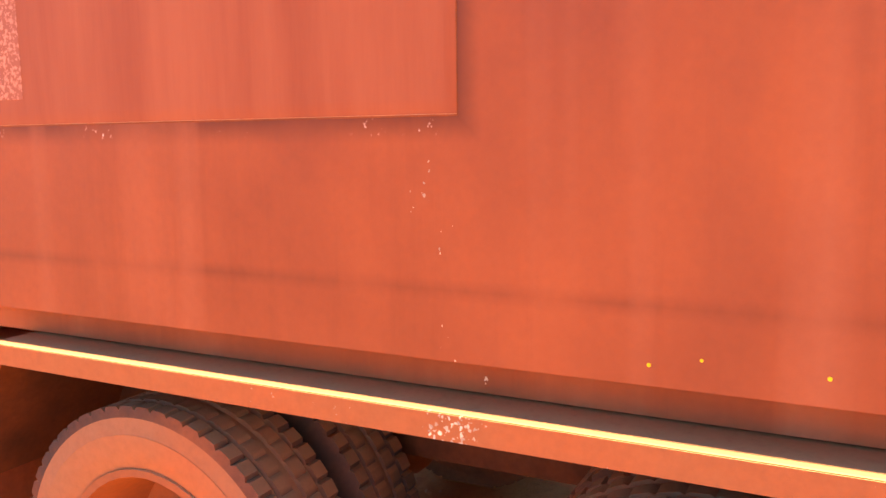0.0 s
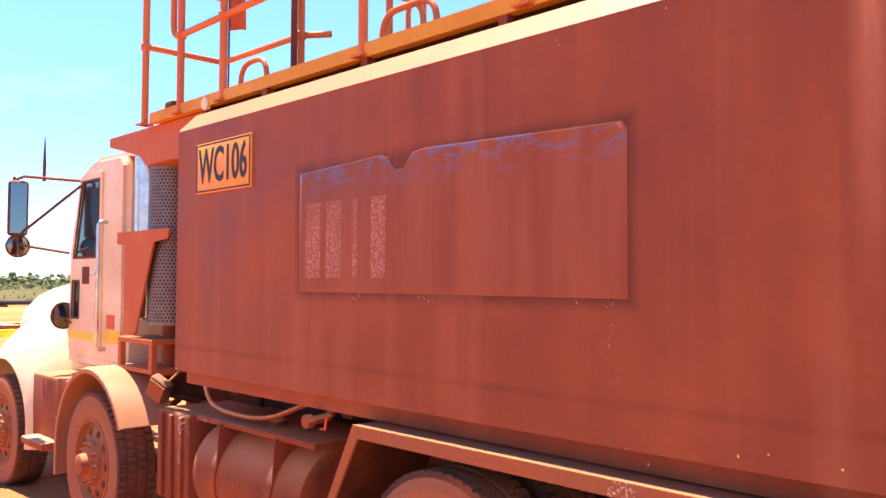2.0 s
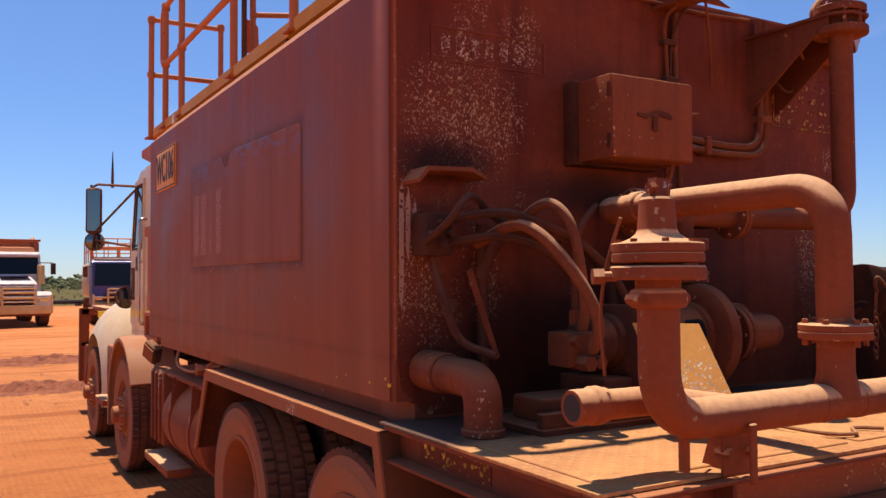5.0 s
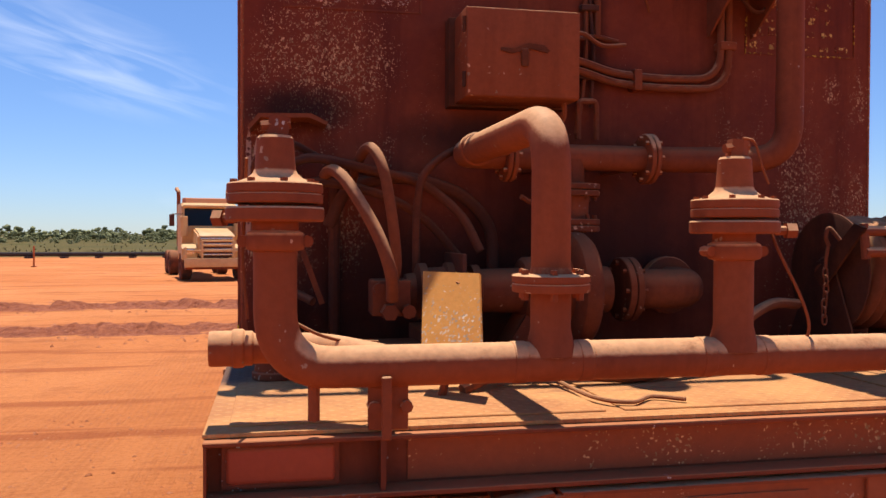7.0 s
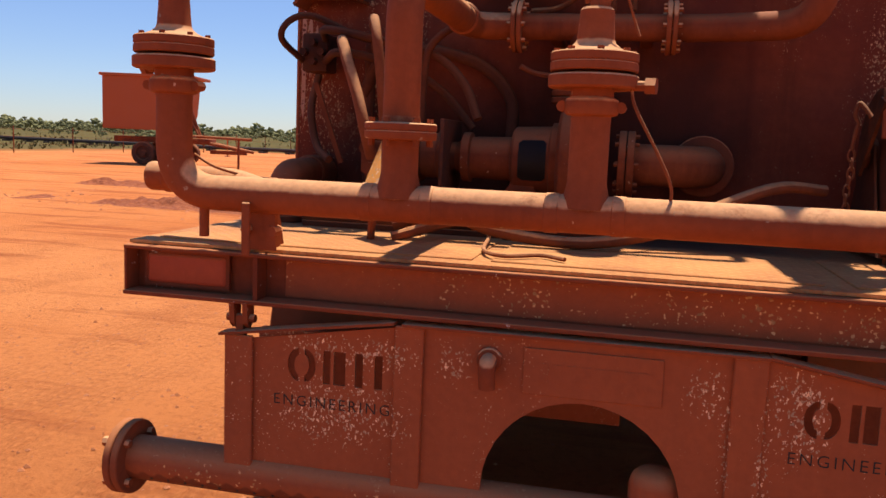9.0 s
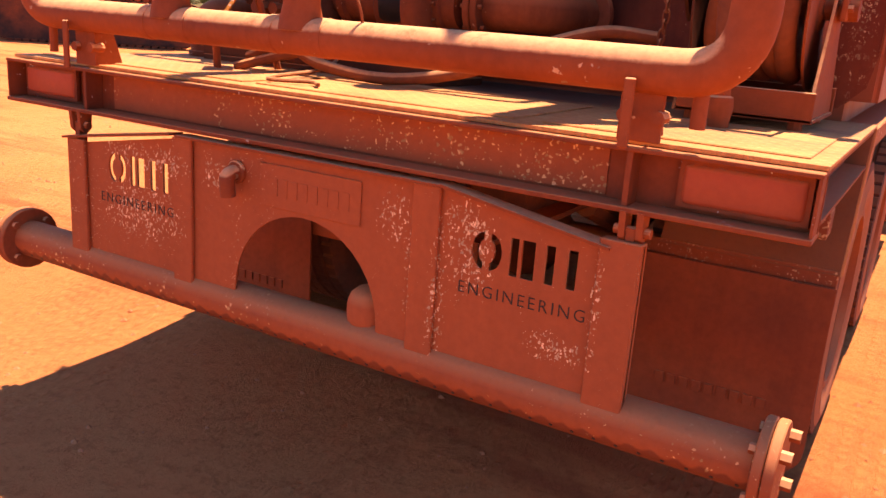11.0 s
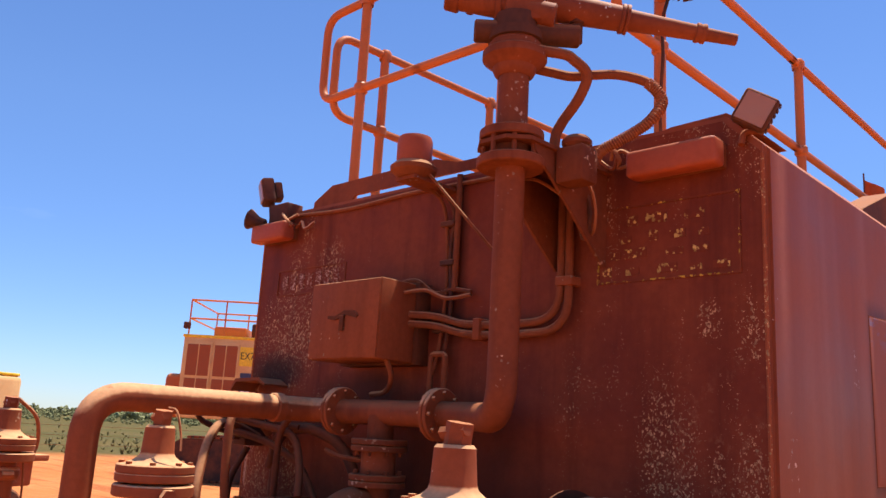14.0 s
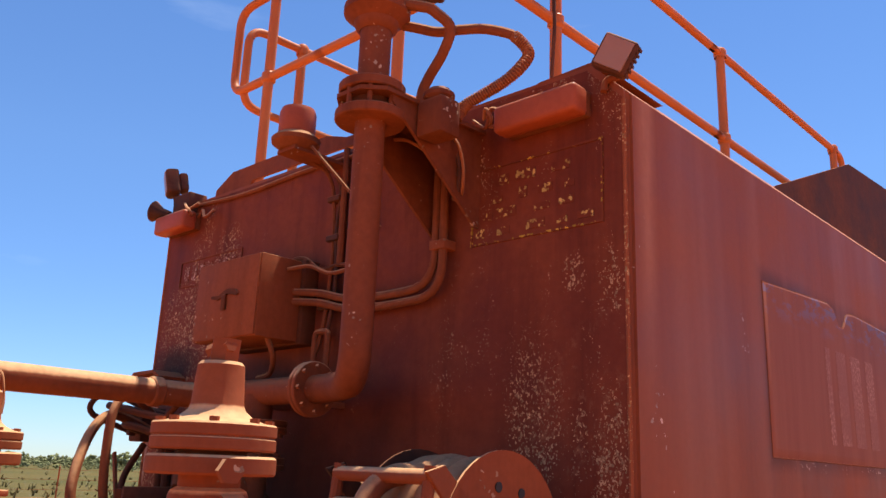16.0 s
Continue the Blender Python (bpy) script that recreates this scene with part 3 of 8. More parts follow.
SPLIT = set("""cover_plate saddle mount_frame elbow_collar cross_member chassis_rail axle leaf_spring bracket_bolt flange_bolt clamp_ear wheel_nut
conduit_clamp foot roller roller_pin beam_packer walkway_bearer battery_rib cooling_fin louvre grille_bar vent_hole disc_hole cover_bolt casing_bolt
raised_mark white_bar corner_weld weld_seam block_fitting motor_fitting pipe_stay drawbar hoist bar_stay motor_cap rivet_row support_bracket
nozzle_hole base_tray plate_outline top_strip hinge_lug track_shoe louvre""".split())


def islands(bm):
    """The separate pieces of a mesh, each as a mesh of its own."""
    left, out = set(bm.verts), []
    while left:
        todo, got = [left.pop()], set()
        while todo:
            v = todo.pop()
            got.add(v)
            for e in v.link_edges:
                o = e.other_vert(v)
                if o in left:
                    left.discard(o)
                    todo.append(o)
        piece = bmesh.new()
        at_ = {v: piece.verts.new(v.co) for v in got}
        for f in {f for v in got for f in v.link_faces}:
            piece.faces.new([at_[v] for v in f.verts])
        out.append(piece)
    return out


def part(name, bm, mat, parent, label="", smooth=True):
    if name in SPLIT:
        pieces = islands(bm)
        if len(pieces) > 1:
            bm.free()
            return [one_part(name, p, mat, parent, label, smooth) for p in pieces][0]
    return one_part(name, bm, mat, parent, label, smooth)


def one_part(name, bm, mat, parent, label="", smooth=True):
    me = bpy.data.meshes.new(name)
    if smooth:
        bmesh.ops.recalc_face_normals(bm, faces=bm.faces)
        for f in bm.faces:
            f.smooth = True
        for e in bm.edges:
            if len(e.link_faces) == 2 and e.calc_face_angle(0) > 0.6:
                e.smooth = False
    else:
        bmesh.ops.recalc_face_normals(bm, faces=bm.faces)
    bm.to_mesh(me)
    bm.free()
    me.materials.append(M[mat] if isinstance(mat, str) else mat)
    ob = new(name, me)
    if parent is not None:
        ob.parent = parent
        if parent.type == "EMPTY":
            ob.matrix_parent_inverse = Matrix.Translation(parent.location).inverted()
    if label:
        tagged(ob, label)
    return ob


def B():
    return bmesh.new()


def box(bm, x0, x1, y0, y1, z0, z1, bevel=0.0, seg=2, m=None):
    vs = [bm.verts.new((x, y, z)) for x in (x0, x1) for y in (y0, y1) for z in (z0, z1)]
    idx = ((0, 1, 3, 2), (4, 6, 7, 5), (0, 4, 5, 1), (2, 3, 7, 6), (0, 2, 6, 4), (1, 5, 7, 3))
    fs = [bm.faces.new([vs[i] for i in q]) for q in idx]
    if bevel:
        es = list({e for f in fs for e in f.edges})
        r = bmesh.ops.bevel(bm, geom=es, offset=bevel, segments=seg, affect="EDGES", profile=0.5)
        vs = list({v for f in r["faces"] for v in f.verts} | {v for v in vs if v.is_valid})
    if m is not None:
        bmesh.ops.transform(bm, matrix=m, verts=[v for v in vs if v.is_valid])
    return bm


def boxed(*a, **k):
    return box(B(), *a, **k)


def lathe(bm, origin, axis, profile, seg=20):
    """Turn (radius, height) pairs round the axis through origin."""
    q = Vector(axis).to_track_quat("Z", "Y").to_matrix()
    o = Vector(origin)
    rings = []
    for r, h in profile:
        if r < 1e-5:
            rings.append([bm.verts.new(o + q @ Vector((0, 0, h)))])
        else:
            rings.append([bm.verts.new(o + q @ Vector((r * math.cos(i * math.tau / seg), r * math.sin(i * math.tau / seg), h))) for i in range(seg)])
    for a, b in zip(rings, rings[1:]):
        for i in range(seg):
            j = (i + 1) % seg
            if len(a) == 1 and len(b) > 1:
                bm.faces.new((a[0], b[i], b[j]))
            elif len(b) == 1 and len(a) > 1:
                bm.faces.new((a[i], a[j], b[0]))
            elif len(a) > 1:
                bm.faces.new((a[i], a[j], b[j], b[i]))
    return bm


def cyl(bm, p0, p1, r, r1=None, seg=16, edge=0.0):
    d = Vector(p1) - Vector(p0)
    h = d.length
    r1 = r if r1 is None else r1
    if edge:
        pr = [(0, 0), (r - edge, 0), (r, edge), (r1, h - edge), (r1 - edge, h), (0, h)]
    else:
        pr = [(0, 0), (r, 0), (r1, h), (0, h)]
    return lathe(bm, p0, d, pr, seg)


def rounded(pts, radius, n=6):
    """Round the corners of a polyline."""
    pts = [Vector(p) for p in pts]
    out = [pts[0]]
    for a, b, c in zip(pts, pts[1:], pts[2:]):
        u, v = (a - b), (c - b)
        d = min(radius, u.length * 0.49, v.length * 0.49)
        p, q = b + u.normalized() * d, b + v.normalized() * d
        for i in range(n + 1):
            t = i / n
            out.append(p.lerp(b, t).lerp(b.lerp(q, t), t))
    return out + [pts[-1]]


def tube(bm, pts, r, seg=12, caps=True, closed=False):
    pts = [Vector(p) for p in pts]
    clean = [pts[0]]
    for p in pts[1:]:
        if (p - clean[-1]).length > 1e-4:
            clean.append(p)
    pts = clean
    n = len(pts)
    tang = []
    for i in range(n):
        a = pts[i - 1] if (i or closed) else pts[i]
        b = pts[(i + 1) % n] if (i < n - 1 or closed) else pts[i]
        tang.append((b - a).normalized())
    up = tang[0].orthogonal().normalized()
    rings = []
    for i in range(n):
        if i:
            up = tang[i - 1].rotation_difference(tang[i]) @ up
        s = tang[i].cross(up).normalized()
        u = s.cross(tang[i]).normalized()
        rad = r(i / (n - 1)) if callable(r) else r
        rings.append([bm.verts.new(pts[i] + rad * (math.cos(k * math.tau / seg) * u + math.sin(k * math.tau / seg) * s)) for k in range(seg)])
    pairs = list(zip(rings, rings[1:])) + ([(rings[-1], rings[0])] if closed else [])
    for a, b in pairs:
        for k in range(seg):
            j = (k + 1) % seg
            bm.faces.new((a[k], a[j], b[j], b[k]))
    if caps and not closed:
        bm.faces.new(rings[0][::-1])
        bm.faces.new(rings[-1])
    return bm


def smooth_path(pts, n=10):
    """Catmull-Rom through the points."""
    p = [Vector(q) for q in pts]
    p = [2 * p[0] - p[1]] + p + [2 * p[-1] - p[-2]]
    out = []
    for a, b, c, d in zip(p, p[1:], p[2:], p[3:]):
        for i in range(n):
            t = i / n
            out.append(0.5 * (2 * b + (c - a) * t + (2 * a - 5 * b + 4 * c - d) * t * t + (3 * b - a - 3 * c + d) * t ** 3))
    return out + [p[-2]]


def prism(bm, poly, axis, a, b, bevel=0.0):
    """Extrude a flat outline, given in the two other axes, from a to b along an axis."""
    def place(u, v, w):
        return {"x": (w, u, v), "y": (u, w, v), "z": (u, v, w)}[axis]
    lo = [bm.verts.new(place(u, v, a)) for u, v in poly]
    hi = [bm.verts.new(place(u, v, b)) for u, v in poly]
    fs = [bm.faces.new(lo), bm.faces.new(hi[::-1])]
    for i in range(len(poly)):
        j = (i + 1) % len(poly)
        fs.append(bm.faces.new((lo[i], lo[j], hi[j], hi[i])))
    if bevel:
        bmesh.ops.bevel(bm, geom=list({e for f in fs[:2] for e in f.edges}), offset=bevel, segments=2, affect="EDGES")
    return bm


def holed_plate(loops, thick, m):
    """A flat plate with holes: closed outlines in a plane, then laid out by the matrix m."""
    cu = bpy.data.curves.new("outline", "CURVE")
    cu.dimensions, cu.fill_mode, cu.extrude = "2D", "BOTH", thick / 2
    for loop in loops:
        s = cu.splines.new("POLY")
        s.points.add(len(loop) - 1)
        for p, (u, v) in zip(s.points, loop):
            p.co = (u, v, 0, 1)
        s.use_cyclic_u = True
    ob = bpy.data.objects.new("outline", cu)
    me = bpy.data.meshes.new_from_object(ob)
    bm = bmesh.new()
    bm.from_mesh(me)
    bmesh.ops.remove_doubles(bm, verts=bm.verts, dist=1e-5)
    bmesh.ops.transform(bm, matrix=m, verts=bm.verts)
    bpy.data.objects.remove(ob)
    bpy.data.curves.remove(cu)
    bpy.data.meshes.remove(me)
    return bm


def words(text, size, m, depth=0.001, wide=1.0, bold=0.0, gap=1.0):
    """Lettering in the built-in font, centred on the origin of m, facing +z of m."""
    cu = bpy.data.curves.new("text", "FONT")
    cu.body, cu.size, cu.extrude = text, size, depth
    cu.align_x, cu.align_y = "CENTER", "CENTER"
    cu.resolution_u = 3
    cu.offset = bold
    cu.space_character = gap
    ob = bpy.data.objects.new("text", cu)
    me = bpy.data.meshes.new_from_object(ob)
    bm = bmesh.new()
    bm.from_mesh(me)
    bmesh.ops.transform(bm, matrix=m @ Matrix.Diagonal((wide, 1, 1, 1)), verts=bm.verts)
    bpy.data.objects.remove(ob)
    bpy.data.curves.remove(cu)
    bpy.data.meshes.remove(me)
    return bm


FACE_REAR = Matrix(((1, 0, 0, 0), (0, 0, -1, 0), (0, 1, 0, 0), (0, 0, 0, 1)))      # u = x, v = z, out = -y
FACE_LEFT = Matrix(((0, 0, -1, 0), (-1, 0, 0, 0), (0, 1, 0, 0), (0, 0, 0, 1)))     # u = -y, v = z, out = -x
FACE_RIGHT = Matrix(((0, 0, 1, 0), (1, 0, 0, 0), (0, 1, 0, 0), (0, 0, 0, 1)))      # u = y, v = z, out = +x


def at(x, y, z):
    return Matrix.Translation((x, y, z))


def bolts(bm, centre, axis, radius, count, r=0.009, h=0.012, turn=0.0):
    q = Vector(axis).to_track_quat("Z", "Y").to_matrix()
    for i in range(count):
        a = turn + i * math.tau / count
        p = Vector(centre) + q @ Vector((radius * math.cos(a), radius * math.sin(a), 0))
        cyl(bm, p, p + Vector(axis).normalized() * h, r, seg=6)
    return bm


def smoothstep(a, b, t):
    t = min(max((t - a) / (b - a), 0.0), 1.0)
    return t * t * (3 - 2 * t)


def ground_z(x, y):
    """The yard falls a little towards the front of the truck."""
    z = 0.11 - 0.11 * smoothstep(1.5, 5.5, y) - 0.09 * smoothstep(-0.15, 1.0, -y) - 0.06 * smoothstep(5.5, 8.0, y)
    r = math.hypot(x, y)
    if r < 45:
        z += 0.010 * noise.noise((x * 1.3, y * 1.3, 5)) + 0.005 * noise.noise((x * 5, y * 5, 6))
    return z


# ---------------------------------------------------------------- ground
def spread(n, near, far):
    """Grid lines, close together near zero and far apart towards the horizon."""
    k = math.asinh(far / near)
    return [near * math.sinh(k * (2 * i / n - 1)) for i in range(n + 1)]


def build_ground():
    xs, ys = spread(300, 5.0, 3800.0), [v + 6 for v in spread(320, 5.0, 3800.0)]
    verts = [(x, y, ground_z(x, y)) for y in ys for x in xs]
    w = len(xs)
    faces = [(j * w + i, j * w + i + 1, (j + 1) * w + i + 1, (j + 1) * w + i) for j in range(len(ys) - 1) for i in range(w - 1)]
    me = bpy.data.meshes.new("ground")
    me.from_pydata(verts, [], faces)
    me.polygons.foreach_set("use_smooth", [True] * len(faces))
    me.materials.append(M["ground"])
    tagged(new("ground", me), "red dusty earth yard with dry grass beyond", "ground", kind="structure")


build_ground()

# ---------------------------------------------------------------- the water truck
TX, TL, TB, TT = 1.222, 4.02, 1.177, 2.805      # half width, length, bottom and top of the tank
truck = thing("water_truck", (0, 3, 0.0), "dusty red eight-wheel water truck parked on red earth", "truck")


def pressed(out, s):
    """A panel standing proud of the tank side with a soft sloping edge."""
    bm = B()
    cu, cv = sum(p[0] for p in out) / len(out), sum(p[1] for p in out) / len(out)
    rings = []
    for k, d in ((1.0, -0.004), (1.0, 0.0005), (0.992, 0.0025), (0.984, 0.0038), (0.972, 0.0045)):
        rings.append([bm.verts.new((s * (TX + d), cu + (u - cu) * (1 - (1 - k) * 0.9), cv + (v - cv) * (1 - (1 - k) * 2.2))) for u, v in out])
    n = len(out)
    for a, b in zip(rings, rings[1:]):
        for i in range(n):
            bm.faces.new((a[i], a[(i + 1) % n], b[(i + 1) % n], b[i]))
    for e in bm.faces.new(rings[-1]).edges:
        e.smooth = False
    return bm


def build_tank():
    bm = B()
    box(bm, -TX, TX, -0.010, TL, TB, TT)

    def edges(test):
        return [e for e in bm.edges if test(*(v.co for v in e.verts))]
    bmesh.ops.bevel(bm, geom=edges(lambda a, b: abs(a.z - TT) < 1e-4 and abs(b.z - TT) < 1e-4 and abs(a.x - b.x) < 1e-4), offset=0.120, segments=1, affect="EDGES")
    bmesh.ops.bevel(bm, geom=edges(lambda a, b: abs(a.z - TB) < 1e-4 and abs(b.z - TB) < 1e-4 and abs(a.x - b.x) < 1e-4), offset=0.085, segments=8, affect="EDGES")
    bmesh.ops.bevel(bm, geom=edges(lambda a, b: abs(abs(a.x) - TX) < 1e-4 and abs(abs(b.x) - TX) < 1e-4 and abs(a.y - b.y) < 1e-4 and abs(a.z - b.z) > 1), offset=0.016, segments=3, affect="EDGES")
    tank = part("tank", bm, "side", truck, "dusty red steel water tank with faded lettering")
    # the rear bulkhead sits a little inside the folded edge
    prof = [(-1.204, 1.385), (-1.188, 1.30), (-1.10, 1.215), (-1.06, 1.206), (1.06, 1.206), (1.10, 1.215), (1.188, 1.30), (1.204, 1.385), (1.204, 2.68), (1.09, 2.795), (-1.09, 2.795), (-1.204, 2.68)]
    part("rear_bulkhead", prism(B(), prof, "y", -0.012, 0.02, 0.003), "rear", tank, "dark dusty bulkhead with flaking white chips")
    bm = B()
    for x in (-1.206, 1.206):
        tube(bm, [(x, -0.011, 1.40), (x, -0.011, 2.67)], 0.006, 6)
    part("corner_weld", bm, "chipped", tank, "rough weld with pale chips")
    part("weld_seam", tube(B(), [(TX - 0.0016, 0.06, 1.385), (TX - 0.0016, TL - 0.06, 1.385)], 0.0024, 6), "side", tank)
    # raised side panels with a notch in the upper edge
    y0, y1, zb, zt = 0.82, 2.70, 1.745, 2.315
    out = [(y0, zb), (y1, zb), (y1, zt), (2.09, zt + 0.03), (2.03, zt + 0.015), (1.985, zt - 0.045), (1.93, zt - 0.045), (1.87, zt + 0.02), (1.80, zt + 0.03), (y0 + 0.02, zt + 0.01), (y0, zt - 0.02)]
    part("side_panel", pressed(out, -1), "panel", tank, "raised panel with worn blue paint along its upper edge")
    mir = [(y0 + y1 - y, z) for y, z in out][::-1]
    part("side_panel", pressed(mir, 1), "panel", tank, "raised panel with worn blue paint along its upper edge")
    for o, s in ((out, -1), (mir, 1)):
        line = [Vector((s * (TX - 0.0015), y, z)) for y, z in o]
        part("panel_seam", tube(B(), line, 0.0034, 6, closed=True), "hose", tank, "dark seam round the panel")
    # remains of lettering, as plain bars
    for s in (-1, 1):
        x0, x1 = (-TX - 0.0052, -TX - 0.003) if s < 0 else (TX + 0.003, TX + 0.0052)
        for ya, yb in ((2.52, 2.64), (2.355, 2.475), (2.235, 2.27), (2.04, 2.14)) if s < 0 else ((1.355, 1.405), (1.47, 1.575), (1.63, 1.745), (1.81, 1.91)):
            part("faded_bar", boxed(x0, x1, ya, yb, 1.81, 2.165, 0.0008, 1), "ghost", tank)
    # unit sign on the left side
    sign = part("unit_sign", boxed(-TX - 0.010, -TX + 0.004, 3.147, 3.755, 2.290, 2.576, 0.003), "sign", tank, "yellow sign with black unit number")
    part("sign_border", holed_plate([[(-3.748, 2.297), (-3.154, 2.297), (-3.154, 2.569), (-3.748, 2.569)], [(-3.739, 2.306), (-3.163, 2.306), (-3.163, 2.560), (-3.739, 2.560)]], 0.002, at(-TX - 0.0115, 0, 0) @ FACE_LEFT), "blackpaint", sign)
    part("lettering", words("WC106", 0.275, at(-TX - 0.012, 3.451, 2.433) @ FACE_LEFT, 0.001, 0.60, 0.0045), "blackpaint", sign)
    # worn rectangles where plates were fixed on the rear
    for xa, xb, za, zb2 in ((-1.07, -0.59, 2.41, 2.53), (0.665, 1.14, 2.33, 2.575)):
        bm = B()
        t = 0.006
        for a in ((xa, xb, za, za + t), (xa, xb, zb2 - t, zb2), (xa, xa + t, za + t, zb2 - t), (xb - t, xb, za + t, zb2 - t)):
            box(bm, a[0], a[1], -0.0165, -0.010, a[2], a[3])
        part("plate_outline", bm, "worn_yellow" if xa > 0 else "steel", tank)
    for i in range(7):
        part("faded_bar", boxed(-1.03 + i * 0.06, -0.995 + i * 0.06, -0.0145, -0.010, 2.435, 2.505), "ghost_rear", tank)
    rng = random.Random(21)
    for k, zz in enumerate((2.352, 2.405, 2.455, 2.510)):
        xx = 0.685 + 0.03 * k
        while xx < 1.08:
            w = rng.uniform(0.022, 0.075)
            part("faded_bar", boxed(xx, min(xx + w, 1.12), -0.0145, -0.010, zz, zz + rng.uniform(0.020, 0.034)), "ghost_yellow", tank)
            xx += w + rng.uniform(0.012, 0.075)
    # old white paint runs beside the left corner of the rear
    for xa, za, zb2 in ((-1.185, 1.56, 2.0), (-1.160, 1.72, 1.97), (-1.135, 1.80, 1.93)):
        w = 0.009
        out = [(xa - w, za + 0.05), (xa, za), (xa + w * 0.8, za + 0.09), (xa + w, zb2 - 0.06), (xa + 0.3 * w, zb2), (xa - w * 0.9, zb2 - 0.05)]
        part("paint_run", prism(B(), out, "y", -0.0135, -0.011), "run", tank, "pale run of old paint")
    # yellow paint spots at the lower left corner
    for yy, zz, r in ((0.012, 1.316, 0.010), (0.035, 1.335, 0.007), (0.16, 1.31, 0.006), (0.36, 1.318, 0.005), (0.45, 1.30, 0.006)):
        part("paint_spot", cyl(B(), (-TX + 0.004, yy, zz), (-TX - 0.0012, yy, zz), r, r * 0.6, seg=7), "yellowclean", tank)
    return tank


tank = build_tank()


def build_chassis():
    bm = B()
    for s in (-1, 1):
        x = 0.43 * s
        box(bm, x - 0.045, x + 0.045, -0.9, 9.0, 0.86, 0.875)
        box(bm, x - 0.045, x + 0.045, -0.9, 9.0, 1.105, 1.12)
        box(bm, x - 0.006 - 0.035 * s, x + 0.006 - 0.035 * s, -0.9, 9.0, 0.875, 1.105)
    part("chassis_rail", bm, "under", truck)
    bm = B()
    for y in (0.33, 1.0, 1.70, 3.0, 4.4, 6.3, 7.6):
        box(bm, -0.43, 0.43, y - 0.06, y + 0.06, 0.90, 1.08, 0.01)
    for y in (0.4, 1.5, 2.6, 3.7):
        box(bm, -1.0, 1.0, y - 0.04, y + 0.04, 1.12, 1.225, 0.006)
    part("cross_member", bm, "under", truck)
    bm = B()
    for y, z in ((0.33, 0.60), (1.70, 0.60)):
        cyl(bm, (-1.0, y, z), (1.0, y, z), 0.065, seg=14)
        lathe(bm, (-0.2, y, z), (1, 0, 0), [(0.065, 0), (0.17, 0.09), (0.20, 0.2), (0.17, 0.31), (0.065, 0.4)], 18)
    for y, z in ((5.36, 0.50), (7.60, 0.45)):
        box(bm, -0.9, 0.9, y - 0.05, y + 0.05, z - 0.14, z - 0.03, 0.01)
    part("axle", bm, "under", truck)
    bm = B()
    for s in (-1, 1):
        for y0 in (0.33, 1.70):
            tube(bm, smooth_path([(s * 0.46, y0 - 0.55, 0.86), (s * 0.46, y0, 0.70), (s * 0.46, y0 + 0.55, 0.86)], 6), 0.04, 8)
        for y0, z in ((5.36, 0.50), (7.60, 0.45)):
            tube(bm, smooth_path([(s * 0.46, y0 - 0.6, 0.86), (s * 0.46, y0, z + 0.05), (s * 0.46, y0 + 0.6, 0.86)], 6), 0.035, 8)
    part("leaf_spring", bm, "under", truck)


build_chassis()

TYRE_R, REAR_R = 0.50, 0.477


def tyre_mesh(half, r=TYRE_R):
    """Tyre with a lugged tread in one skin, axis along x, centred on the origin."""
    bm = B()
    rim, n = 0.295, 324
    side = [(rim, 0.80), (rim + 0.03, 0.92), (rim + 0.055, 0.955), (rim + 0.06, 0.97), (rim + 0.11, 1.0), (r - 0.075, 0.995), (r - 0.05, 0.97), (r - 0.03, 0.935)]
    rows = [(q, -k, -1) for q, k in side]
    # tread rows: depth of the hollow between lugs, place across, phase of the lugs
    tread = [(0.012, 0.90, 0), (0.010, 0.56, 0), (0.012, 0.53, 9), (0.012, 0.47, 9), (0.006, 0.44, 2), (0.006, 0.10, 2), (0.010, 0.07, 9), (0.010, 0.02, 9)]
    rows += [(d, -k, p) for d, k, p in tread] + [(d, k, p + (1 if p < 9 else 0)) for d, k, p in tread[::-1]]
    rows += [(q, k, -1) for q, k in side[::-1]]
    rings = []
    for q, k, ph in rows:
        ring = []
        for i in range(n):
            a = i * math.tau / n
            if ph < 0:
                rad = q
            elif ph == 9:
                rad = r - q
            else:
                rad = r - (q if (i + 2 * ph) % 6 == 0 else 0.001)
            ring.append(bm.verts.new((k * half, rad * math.cos(a), rad * math.sin(a))))
        rings.append(ring)
    rings.append(rings[0])
    for a, b in zip(rings, rings[1:]):
        for i in range(n):
            j = (i + 1) % n
            bm.faces.new((a[i], a[j], b[j], b[i]))
    return bm


def place_mesh(bm, loc):
    bmesh.ops.translate(bm, vec=loc, verts=bm.verts)
    return bm


def darken_tread(ob, y, z, r):
    """Tread and shoulder in bare rubber, the sidewall stays dusty."""
    ob.data.materials.append(M["tyre"])
    for f in ob.data.polygons:
        if math.hypot(f.center.y - y, f.center.z - z) > r - 0.022:
            f.material_index = 1


